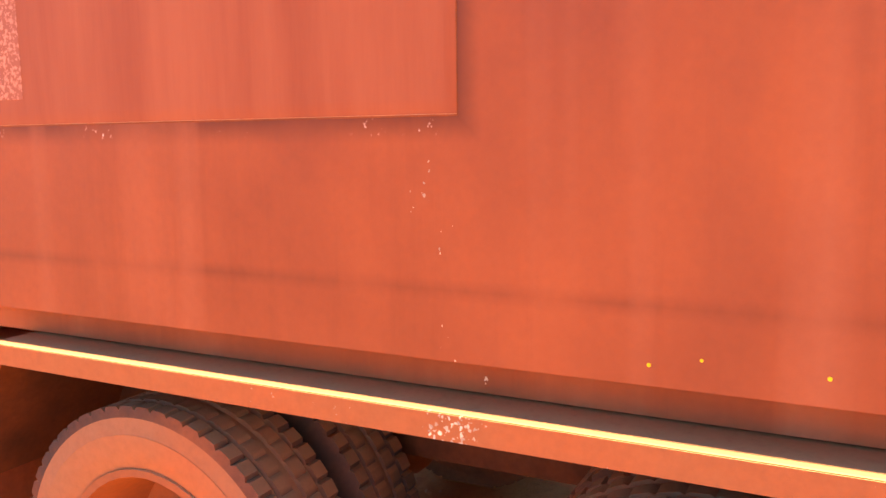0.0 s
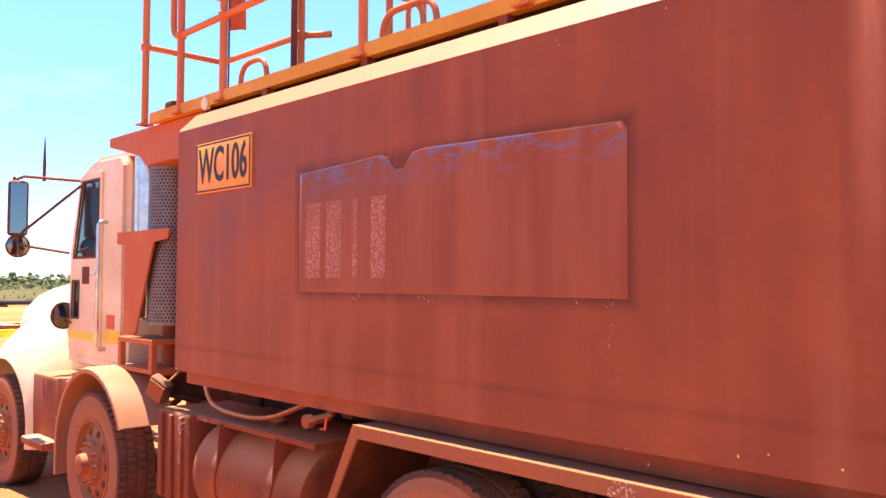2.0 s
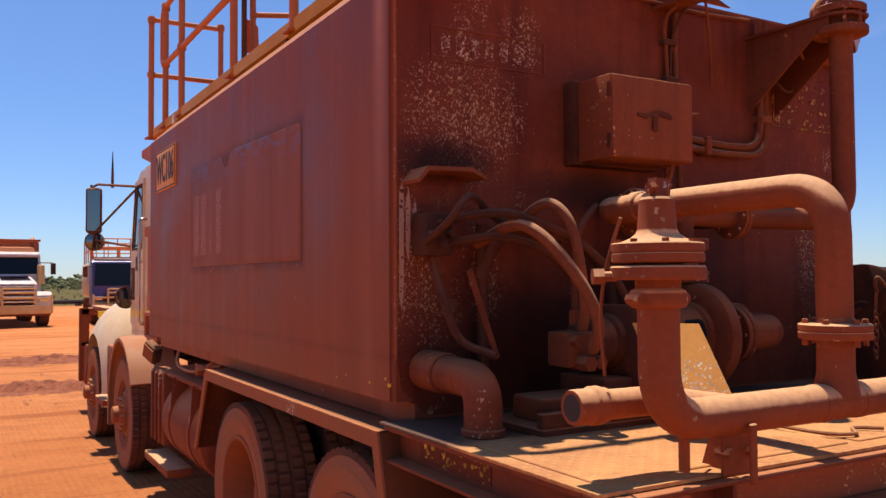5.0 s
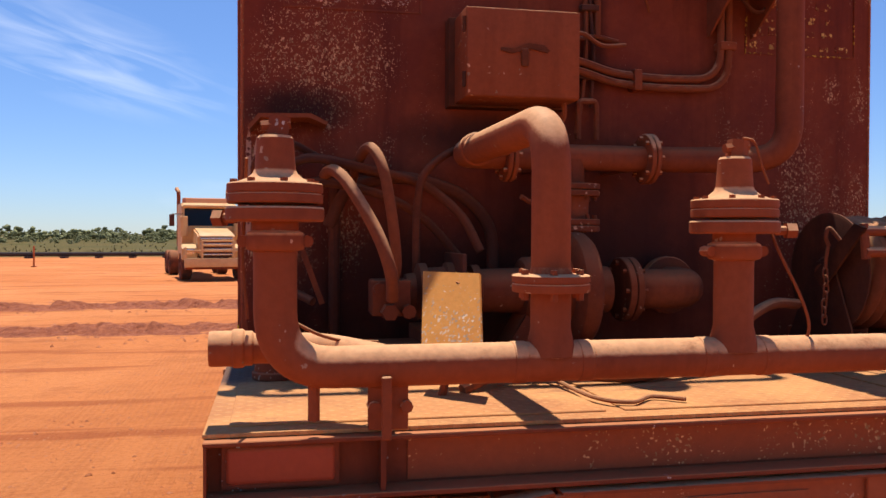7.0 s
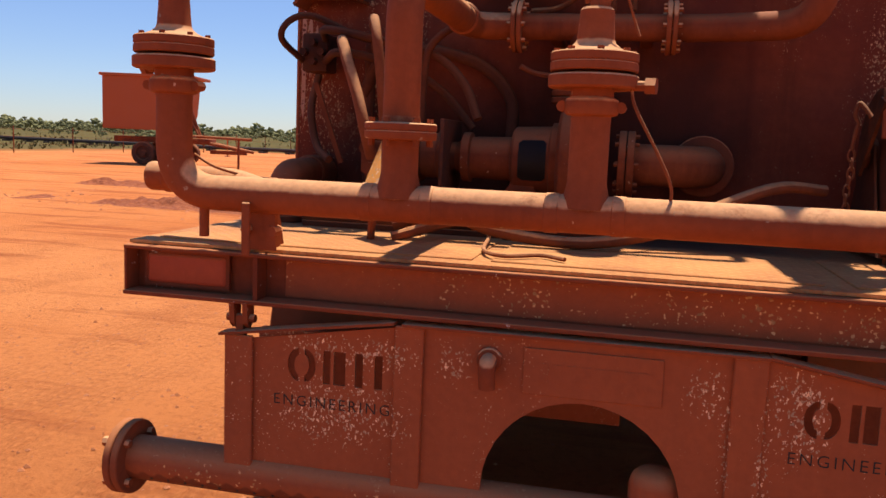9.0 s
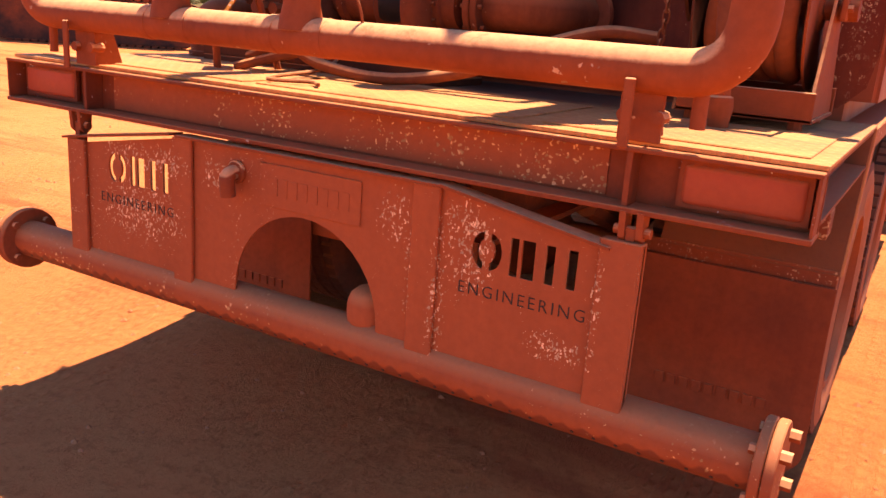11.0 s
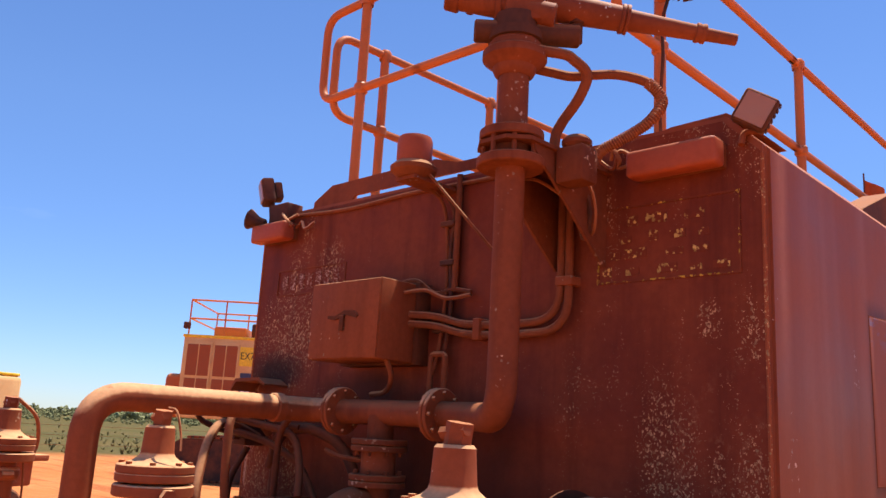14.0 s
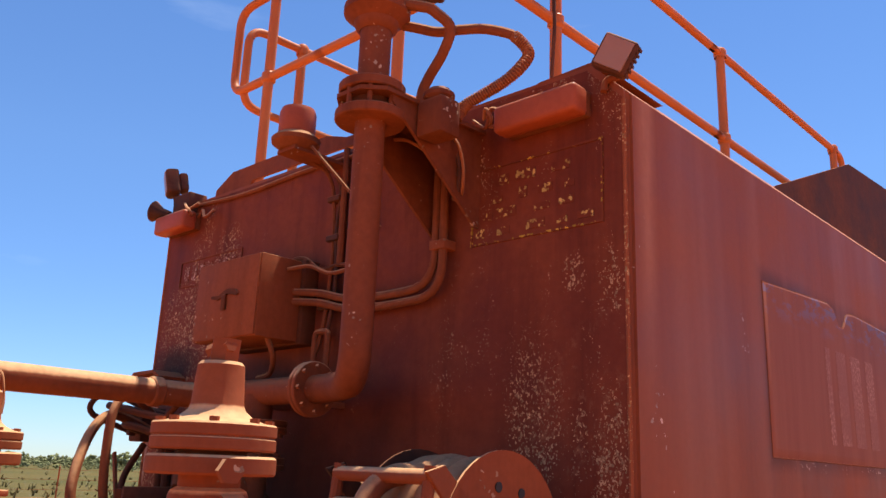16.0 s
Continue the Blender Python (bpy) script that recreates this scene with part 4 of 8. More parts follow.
def build_wheels():
    for y, z in ((0.33, ground_z(1.2, 0.3) + 0.465), (1.70, ground_z(1.2, 1.7) + 0.465)):
        for s in (-1, 1):
            outer = part("wheel", place_mesh(tyre_mesh(0.135, REAR_R), (s * 1.10, y, z)), "sidewall", truck, "dusty outer tyre of a dual rear wheel")
            darken_tread(outer, y, z, REAR_R)
            part("inner_tyre", place_mesh(tyre_mesh(0.135, REAR_R), (s * 0.77, y, z)), "tyre", outer)
            # rim: barrel, deep dish and hub
            bm = lathe(B(), (s * 1.10, y, z), (s, 0, 0), [(0.30, 0.105), (0.312, 0.112), (0.312, 0.125), (0.292, 0.125), (0.272, 0.06), (0.262, -0.02), (0.255, -0.09), (0.20, -0.115), (0.13, -0.115), (0.125, -0.06), (0.10, 0.0), (0.06, 0.03), (0, 0.035)], 40)
            part("rim", bm, "rim", outer, "dusty deep-dished steel rim")
            part("wheel_nut", bolts(B(), (s * 1.10 - s * 0.115, y, z), (s, 0, 0), 0.165, 10, 0.014, 0.035), "rim", outer)
    for y, x in ((5.36, 1.06), (7.60, 1.02)):
        z = ground_z(-1.1, y) + 0.487
        for s in (-1, 1):
            tyre = part("wheel", place_mesh(tyre_mesh(0.14), (s * x, y, z)), "sidewall", truck, "dusty front tyre")
            darken_tread(tyre, y, z, TYRE_R)
            bm = lathe(B(), (s * x, y, z), (s, 0, 0), [(0.30, 0.10), (0.315, 0.115), (0.315, 0.13), (0.29, 0.13), (0.275, 0.09), (0.25, 0.085), (0.235, 0.10), (0.17, 0.115), (0.16, 0.118), (0.155, 0.14), (0.12, 0.15), (0.11, 0.165), (0.075, 0.17), (0.07, 0.215), (0.045, 0.225), (0, 0.225)], 40)
            disc = part("rim", bm, "rim", tyre, "dusty wheel disc with hub and nuts")
            bm = B()
            for i in range(10):
                a = i * math.tau / 10
                c = Vector((s * (x + 0.098), y + 0.212 * math.cos(a), z + 0.212 * math.sin(a)))
                cyl(bm, c, c + Vector((s * 0.012, 0, 0)), 0.027, seg=14)
            part("vent_hole", bm, "black", disc)
            part("wheel_nut", bolts(B(), (s * (x + 0.118), y, z), (s, 0, 0), 0.137, 10, 0.016, 0.05), "pipe", disc)


build_wheels()


def build_mudguards():
    for s in (-1, 1):
        bm = B()
        t = 0.006
        out_x, up, end = (1.262, 0.0, (-0.115, 0.72)) if s < 0 else (1.228, 0.018, (-0.168, 0.775))
        def strip(pts):
            for (ya, za), (yb, zb) in zip(pts, pts[1:]):
                d = Vector((0, yb - ya, zb - za)).normalized()
                nrm = Vector((0, -d.z, d.y)) * t
                xs = sorted((s * 0.70, s * out_x))
                v = [bm.verts.new(p) for x in xs for p in ((x, ya, za), (x, yb, zb), (x, yb + nrm.y, zb + nrm.z), (x, ya + nrm.y, za + nrm.z))]
                for q in ((0, 1, 2, 3), (7, 6, 5, 4), (0, 4, 5, 1), (1, 5, 6, 2), (2, 6, 7, 3), (3, 7, 4, 0)):
                    bm.faces.new([v[i] for i in q])
        path = [end, (0.005, 1.165 + up), (2.20, 1.165 + up), (2.44, 0.70)]
        strip(path)
        guard = part("mudguard", bm, "under", truck, "dusty flat mudguard over the rear wheels")
        # folded edge angle
        bm = B()
        poly_o = [end, (0.002, 1.172 + up), (2.203, 1.172 + up), (2.445, 0.70), (2.398, 0.70), (2.17, 1.118 + up), (0.04, 1.118 + up), (end[0] + 0.047, end[1])]
        xs = sorted((s * (out_x - 0.004), s * (out_x + 0.008)))
        prism(bm, poly_o, "x", xs[0], xs[1], 0.002)
        part("edge_angle", bm, "edge", guard, "dusty edge angle with bright worn lip")
        # inner splash plate
        part("splash_plate", boxed(*sorted((s * 0.55, s * 0.56)), 0.02, 2.18, 0.75, 1.15), "under", guard)
        # rubber flap behind the wheels
        y = -0.16 if s > 0 else -0.285
        bar = part("flap_bar", boxed(*sorted((s * 0.58, s * 1.225)), y - 0.012, y + 0.03, 0.70, 0.79, 0.004), "flecked", guard, "flap bar with pale chips")
        if s < 0:
            part("flap_hanger", boxed(-1.20, 0.10, y - 0.004, y + 0.03, 0.565, 0.78, 0.004), "bar_plate", bar, "dusty cross plate that carries the flap")
        xa, xb = sorted((s * 0.605, s * 1.230))
        r = 0.09
        zb = 0.125 if s > 0 else 0.20
        arc_ = [(math.cos(radians(a)), math.sin(radians(a))) for a in (180, 198, 216, 234, 252, 270)]
        out = [(xa, 0.74)] + [(xa + r + r * u, zb + r + r * v) for u, v in arc_] + [(xb - r - r * u, zb + r + r * v) for u, v in arc_[::-1]] + [(xb, 0.74)]
        part("mud_flap", prism(B(), out, "y", y - 0.026, y - 0.016, 0.002), "flap", bar, "dusty rubber mud flap with raised bars")
        part("bracket_tube", boxed(*sorted((s * 0.55, s * 1.185)), -0.30, -0.20, 0.90, 0.98, 0.006), "flecked", guard)


build_mudguards()


def flap_marks():
    """Raised maker's mark on the flaps, as plain bars."""
    for s in (-1, 1):
        b = B()
        for i in range(9):
            x = s * 0.92 - 0.17 + i * 0.04
            box(b, x, x + 0.028, (-0.192 if s > 0 else -0.317), (-0.185 if s > 0 else -0.310), 0.32, 0.355, 0.001, 1)
        part("raised_mark", b, "flap", truck)


flap_marks()


def build_deck():
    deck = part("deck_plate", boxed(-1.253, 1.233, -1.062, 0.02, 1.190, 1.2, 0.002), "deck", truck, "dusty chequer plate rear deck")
    bm = B()
    for xa, xb, ya, yb in ((-1.20, -0.30, -1.0, -0.45), (0.62, 1.19, -1.0, -0.52), (-0.25, 0.55, -1.0, -0.5)):
        box(bm, xa, xb, ya, yb, 1.199, 1.2045, 0.002, 1)
    part("cover_plate", bm, "deck", deck)
    # rear channel beam
    bm = B()
    box(bm, -1.25, 1.23, -1.095, -1.00, 1.178, 1.1885, 0.002, 1)
    box(bm, -1.25, 1.23, -1.10, -1.00, 1.052, 1.064, 0.002, 1)
    box(bm, -1.25, 1.23, -1.03, -1.02, 1.064, 1.178)
    beam = part("rear_beam", bm, "steel", truck, "dusty channel beam across the rear with chipped paint")
    part("beam_web", boxed(-0.80, 0.80, -1.034, -1.030, 1.070, 1.172, 0.001, 1), "chipped", beam)
    for x in (-0.862, 0.862):
        part("stiffener", boxed(x - 0.006, x + 0.006, -1.09, -1.031, 1.064, 1.178), "steel", beam)
    for x in (-1.2485, 1.2225):
        part("end_plate", boxed(x, x + 0.006, -1.093, -1.0315, 1.0645, 1.1775), "steel", beam)
    for s in (-1, 1):
        xa, xb = sorted((s * 0.965, s * 1.205))
        lamp = part("tail_lamp", boxed(xa, xb, -1.056, -1.03, 1.082, 1.166, 0.012, 3), "lens", beam, "dust-covered red tail lamp")
        part("lamp_rim", holed_plate([[(xa - 0.008, 1.075), (xb + 0.008, 1.075), (xb + 0.008, 1.173), (xa - 0.008, 1.173)], [(xa + 0.004, 1.087), (xb - 0.004, 1.087), (xb - 0.004, 1.161), (xa + 0.004, 1.161)]], 0.012, at(0, -1.044, 0) @ FACE_REAR), "steel", lamp)
    # side channels
    for s in (-1, 1):
        bm = B()
        xo, xi = (-1.249, -1.19) if s < 0 else (1.229, 1.17)
        back = xi - s * 0.008
        prism(bm, [(xo, 1.1885), (back, 1.1885), (back, 1.075), (xo, 1.075), (xo, 1.084), (xi, 1.084), (xi, 1.178), (xo, 1.178)], "y", -0.998, -0.01)
        side = part("side_channel", bm, "steel", truck, "dusty side channel with worn yellow stripe")
        part("worn_stripe", boxed(*sorted((xi + s * 0.0005, xi + s * 0.003)), -0.55, -0.15, 1.10, 1.16), "worn_yellow", side)
        bm = cyl(B(), (xi, -0.95, 1.13), (xi + s * 0.03, -0.95, 1.13), 0.02, seg=14, edge=0.005)
        part("side_marker", bm, "pipe", side)


build_deck()


def build_cab():
    # cab shell: rear wall, sides, roof, sloped screen
    x = 0.90
    prof = [(5.62, 1.06), (5.62, 2.70), (5.72, 2.79), (6.35, 2.80), (6.62, 2.72), (6.88, 2.05), (6.92, 1.98), (6.95, 1.06)]
    bm = prism(B(), prof, "x", -x, x)
    bmesh.ops.bevel(bm, geom=[e for e in bm.edges if abs(e.verts[0].co.x - e.verts[1].co.x) < 1e-5], offset=0.05, segments=3, affect="EDGES")
    cab = part("cab", bm, "cream", truck, "cream painted conventional truck cab")
    # bonnet
    bm = B()
    pts = [(0.66, 1.15), (0.68, 1.42), (0.61, 1.60), (0.44, 1.75), (0.20, 1.82), (0, 1.84), (-0.20, 1.82), (-0.44, 1.75), (-0.61, 1.60), (-0.68, 1.42), (-0.66, 1.15)]
    loops = []
    for y, k, dz in ((6.90, 1.16, 0.06), (7.6, 1.05, 0.02), (8.6, 0.92, -0.06), (9.15, 0.82, -0.14), (9.25, 0.74, -0.20)):
        loops.append([bm.verts.new((u * k, y, max(0.95, v + dz))) for u, v in pts])
    for a, b in zip(loops, loops[1:]):
        for i in range(len(pts) - 1):
            bm.faces.new((a[i], a[i + 1], b[i + 1], b[i]))
    bm.faces.new(loops[-1])
    bm.faces.new(loops[0][::-1])
    part("bonnet", bm, "cream", truck, "sun-bleached cream bonnet")
    # guards over the front wheels
    for s in (-1, 1):
        bm = B()
        sect = []
        zc = ground_z(-1, 7.6) + 0.5
        for i in range(15):
            a = radians(198 - i * 13.2)
            ry, rz = 0.70, 0.74
            sect.append((7.55 - math.cos(a) * ry * -1, zc + 0.12 + math.sin(a) * rz))
        rings = []
        for xx, k, dz in ((0.45, 1.0, 0.36), (0.70, 1.02, 0.28), (0.88, 1.02, 0.17), (1.00, 1.0, 0.06), (1.08, 0.97, -0.04), (1.13, 0.93, -0.12), (1.15, 0.89, -0.18)):
            rings.append([bm.verts.new((s * xx, 7.55 + (yy - 7.55) * k, zc + (zz - zc) * k + 0.78 * dz * max(0.0, math.sin(math.pi * j / 14)))) for j, (yy, zz) in enumerate(sect)])
        for a, b in zip(rings, rings[1:]):
            for i in range(len(sect) - 1):
                bm.faces.new((a[i], a[i + 1], b[i + 1], b[i]))
        part("front_guard", bm, "cream", truck, "rounded cream front guard")
        part("corner_reflector", boxed(*sorted((s * 0.80, s * 1.02)), 8.20, 8.24, 1.22, 1.30, 0.01), "yellowclean", truck)
        # skirt box between the front wheels and step
        part("side_skirt", boxed(*sorted((s * 0.55, s * 1.10)), 6.05, 6.93, 0.42, 1.0, 0.03), "steel", truck, "dusty skirt under the cab door")
        part("cab_step", boxed(*sorted((s * 1.05, s * 1.24)), 6.25, 6.75, 0.44, 0.50, 0.012), "pipe", truck)
    # door, window and trim on both sides
    doors = []
    for s in (-1, 1):
        xo = s * (x + 0.004)
        face = FACE_LEFT if s < 0 else FACE_RIGHT
        sg = -1 if s < 0 else 1
        loop = [(sg * a, b) for a, b in ((6.08, 1.22), (6.86, 1.22), (6.84, 2.02), (6.62, 2.62), (6.58, 2.66), (6.10, 2.66))]
        win = [(sg * a, b) for a, b in ((6.15, 1.98), (6.76, 1.98), (6.56, 2.60), (6.15, 2.60))]
        port = [(sg * a, b) for a, b in ((6.60, 1.48), (6.78, 1.48), (6.77, 1.78), (6.60, 1.78))]
        doors.append(door := part("door", holed_plate([loop, win, port], 0.02, at(xo + s * 0.006, 0, 0) @ face), "cream", truck, "cream cab door with dusty sill"))
        part("door_glass", holed_plate([win], 0.006, at(xo + s * 0.002, 0, 0) @ face), "glass", door, "side window glass")
        part("door_port", holed_plate([port], 0.006, at(xo + s * 0.002, 0, 0) @ face), "glass", door)
        fr = lambda loop_, g: [(u + (g if u > sum(p[0] for p in loop_) / len(loop_) else -g), v + (g if v > sum(p[1] for p in loop_) / len(loop_) else -g)) for u, v in loop_]
        part("window_seal", holed_plate([fr(win, 0.012), fr(win, -0.008)], 0.008, at(xo + s * 0.017, 0, 0) @ face), "black", door)
        part("port_seal", holed_plate([fr(port, 0.012), fr(port, -0.006)], 0.008, at(xo + s * 0.017, 0, 0) @ face), "black", door)
        part("door_handle", boxed(*sorted((xo + s * 0.016, xo + s * 0.045)), 6.13, 6.25, 1.83, 1.86, 0.006), "chrome", door)
        part("vent_plate", boxed(*sorted((xo + s * 0.016, xo + s * 0.02)), 6.35, 6.52, 1.76, 1.90), "black", door)
        part("reflective_strip", boxed(*sorted((xo + s * 0.001, xo + s * 0.019)), 6.10, 6.84, 1.30, 1.37), "yellowclean", door, "yellow reflective strip")
        part("reflective_strip", boxed(*sorted((s * x, s * (x + 0.003))), 5.66, 6.04, 1.30, 1.40), "yellowclean", cab)
        part("reflective_strip", boxed(*sorted((s * x, s * (x + 0.003))), 5.80, 5.98, 1.41, 1.52), "redtape", cab)
        part("grab_rail", tube(B(), rounded([(s * x, 6.0, 1.25), (s * (x + 0.07), 6.0, 1.25), (s * (x + 0.07), 6.0, 2.25), (s * x, 6.0, 2.25)], 0.06), 0.016, 10), "chrome", cab, "chrome grab rail")
        bm = B()
        for i in range(12):
            cyl(bm, (s * x, 5.68 + i * 0.105, 1.16), (s * (x + 0.006), 5.68 + i * 0.105, 1.16), 0.008, seg=8)
        part("rivet_row", bm, "cream", cab)
        # mirror on arms
        mx, my = s * 1.25, 7.05
        arm = part("mirror_arm", tube(tube(tube(tube(B(), [(s * 0.9, 6.42, 2.62), (s * 1.2, 6.95, 2.68), (mx, my, 2.65)], 0.013, 8), [(s * 0.93, 6.62, 2.02), (mx, my, 2.10)], 0.012, 8), [(s * 0.92, 6.40, 2.58), (mx, my - 0.02, 2.14)], 0.012, 8), [(mx, my, 2.68), (mx, my, 2.0)], 0.013, 8), "black", truck, "black mirror arms")
        box_m = at(mx - s * 0.02, my - 0.05, 2.405) @ Matrix.Rotation(s * radians(12), 4, "Z")
        head = part("mirror", box(B(), -0.08, 0.08, -0.045, 0.04, -0.24, 0.24, 0.03, 3, m=box_m), "black", arm, "tall black door mirror")
        part("mirror_glass", box(B(), -0.062, 0.062, -0.050, -0.046, -0.215, 0.215, m=box_m), "mirror", head)
        rm = at(mx - s * 0.03, my - 0.03, 2.08)
        spot = part("spot_mirror", lathe(B(), rm.translation, (0, -1, 0), [(0, -0.04), (0.07, -0.03), (0.10, 0.0), (0.10, 0.012), (0.088, 0.014)], 24), "black", arm)
        part("spot_glass", lathe(B(), rm.translation, (0, -1, 0), [(0.088, 0.014), (0.05, 0.022), (0, 0.025)], 24), "mirror", spot)
        bm = tube(B(), [(s * 0.90, 6.55, 1.42), (s * 0.96, 6.60, 1.47)], 0.012, 8)
        low = part("blind_spot_mirror", lathe(bm, (s * 0.97, 6.62, 1.49), (-s * 0.25, -1, 0), [(0, -0.06), (0.08, -0.045), (0.115, 0.0), (0.115, 0.012), (0.10, 0.014)], 24), "black", truck, "round dusty bonnet mirror")
        part("mirror_glass", lathe(B(), (s * 0.97, 6.62, 1.49), (-s * 0.25, -1, 0), [(0.10, 0.014), (0.06, 0.03), (0, 0.036)], 24), "mirror", low)
        part("aerial", tube(B(), [(s * 1.07, 6.85, 2.64), (s * 1.07, 6.85, 2.78), (s * 1.07, 6.85, 3.02)], lambda t: 0.014 if t < 0.6 else 0.004, 6), "black", arm)
    # windscreen
    v = [(-0.80, 6.665, 2.66), (0.80, 6.665, 2.66), (0.84, 6.895, 2.04), (-0.84, 6.895, 2.04)]
    bm = B()
    bm.faces.new([bm.verts.new(p) for p in v])
    bmesh.ops.solidify(bm, geom=bm.faces[:], thickness=0.006)
    part("windscreen", bm, "glass", cab)
    # the day cab is short from back to front
    short = Matrix.Translation((0, 5.55, 0)) @ Matrix.Diagonal((1, 0.865, 1, 1)) @ Matrix.Translation((0, -5.62, 0))
    for ob in [cab, *cab.children_recursive] + [o for d in doors for o in (d, *d.children_recursive)]:
        ob.data.transform(short)
    # bull bar
    bm = B()
    for s in (-1, 1):
        prism(bm, [(9.60, 0.33), (9.72, 0.33), (9.72, 1.30), (9.60, 1.30)], "x", *sorted((s * 1.06, s * 0.94)), 0.01)
        prism(bm, [(9.45, 0.30), (9.68, 0.34), (9.55, 0.82), (9.15, 0.84), (9.12, 0.74)], "x", *sorted((s * 1.01, s * 0.60)), 0.01)
    box(bm, -1.05, 1.05, 9.60, 9.72, 1.20, 1.30, 0.015)
    box(bm, -1.05, 1.05, 9.60, 9.72, 0.78, 0.86, 0.015)
    bb = part("bull_bar", bm, "pipe", truck, "dusty steel bull bar")
    bm = B()
    for s in (-1, 1):
        box(bm, *sorted((s * 0.90, s * 0.75)), 8.45, 9.66, 1.27, 1.33, 0.01)
    part("bar_stay", bm, "pipe", bb)
    # intake stack, perforated exhaust shield and bracket behind the cab
    for s in (-1, 1):
        part("air_intake", cyl(B(), (s * 0.80, 5.36, 1.5), (s * 0.80, 5.36, 2.74), 0.10, seg=24, edge=0.015), "chrome", truck, "dull metal intake stack")
        bm = B()
        n, rows = 40, 46
        r, zc0, zc1 = 0.165, 1.48, 2.60
        cx, cy = s * 0.80, 4.94
        sh = part("exhaust_shield", lathe(B(), (cx, cy, zc0), (0, 0, 1), [(r - 0.006, 0), (r, 0), (r, zc1 - zc0), (r - 0.006, zc1 - zc0), (r - 0.006, 0)], 32), "mesh_metal", truck, "perforated steel exhaust shield")
        for k in range(rows):
            for i in range(n):
                a = (i + 0.5 * (k % 2)) * math.tau / n
                if math.cos(a) * s < -0.35:
                    continue
                c = Vector((cx + (r + 0.0008) * math.cos(a), cy + (r + 0.0008) * math.sin(a), zc0 + 0.03 + k * 0.0235))
                u = Vector((-math.sin(a), math.cos(a), 0)) * 0.0085
                w = Vector((0, 0, 0.0085))
                vs = [bm.verts.new(c + u * math.cos(q) + w * math.sin(q)) for q in (j * math.tau / 6 for j in range(6))]
                bm.faces.new(vs)
        part("perforation", bm, "blackpaint", sh, smooth=False)
        part("exhaust_pipe", cyl(B(), (cx, cy, 1.12), (cx, cy, 2.72), 0.06, seg=18), "pipe", truck)
        out = [(5.30, 1.40), (5.10, 1.40), (4.82, 2.06), (4.60, 2.075), (4.58, 2.145), (5.44, 2.145), (5.44, 2.06), (5.30, 2.05)]
        part("stack_bracket", prism(B(), out, "x", *sorted((s * 0.985, s * 1.0)), 0.002), "orange_dull", truck, "orange stack bracket")
        bm = B()
        for q in ((0.75, 1.02, 4.77, 5.34, 1.350, 1.385), (0.75, 1.02, 4.77, 5.34, 1.15, 1.182), (0.98, 1.02, 4.77, 4.82, 1.182, 1.35), (0.98, 1.02, 5.29, 5.34, 1.182, 1.35)):
            box(bm, *sorted((s * q[0], s * q[1])), *q[2:], 0.003, 1)
        part("side_step", bm, "orange_dull", truck, "orange box step behind the cab")
    # platform hood over the gap between tank and cab
    bm = B()
    prism(bm, [(4.02, 2.60), (4.98, 2.60), (5.06, 2.68), (5.62, 2.80), (5.62, 2.87), (4.98, 2.865), (4.02, 2.865)], "x", -1.0, 1.0, 0.006)
    part("platform_hood", bm, "orange_dull", truck, "orange sheet hood above the cab")
    # rear stay for the second guard
    for s in (-1, 1):
        bm = B()
        zc = ground_z(-1, 5.36) + 0.49
        rings = []
        for i in range(19):
            a = radians(153 - i * 9.55)
            cs, sn = -math.cos(a), math.sin(a)
            ring = []
            for xx, rr in ((0.84, 0.66), (1.19, 0.66), (1.225, 0.645), (1.225, 0.615), (1.21, 0.615), (1.205, 0.64), (0.84, 0.645)):
                yy, zz = 5.36 - rr * cs * -1, zc + 0.02 + rr * sn
                if sn < 0:
                    yy = 5.36 + (0.66 if cs > 0 else -0.66) * rr / 0.66
                ring.append(bm.verts.new((s * xx, 5.36 - (yy - 5.36), zz)))
            rings.append(ring)
        for p_, q_ in zip(rings, rings[1:]):
            for i in range(7):
                bm.faces.new((p_[i], p_[(i + 1) % 7], q_[(i + 1) % 7], q_[i]))
        bm.faces.new(rings[0])
        bm.faces.new(rings[-1][::-1])
        part("second_guard", bm, "guard2", truck, "dusty plastic guard over the second axle")


build_cab()


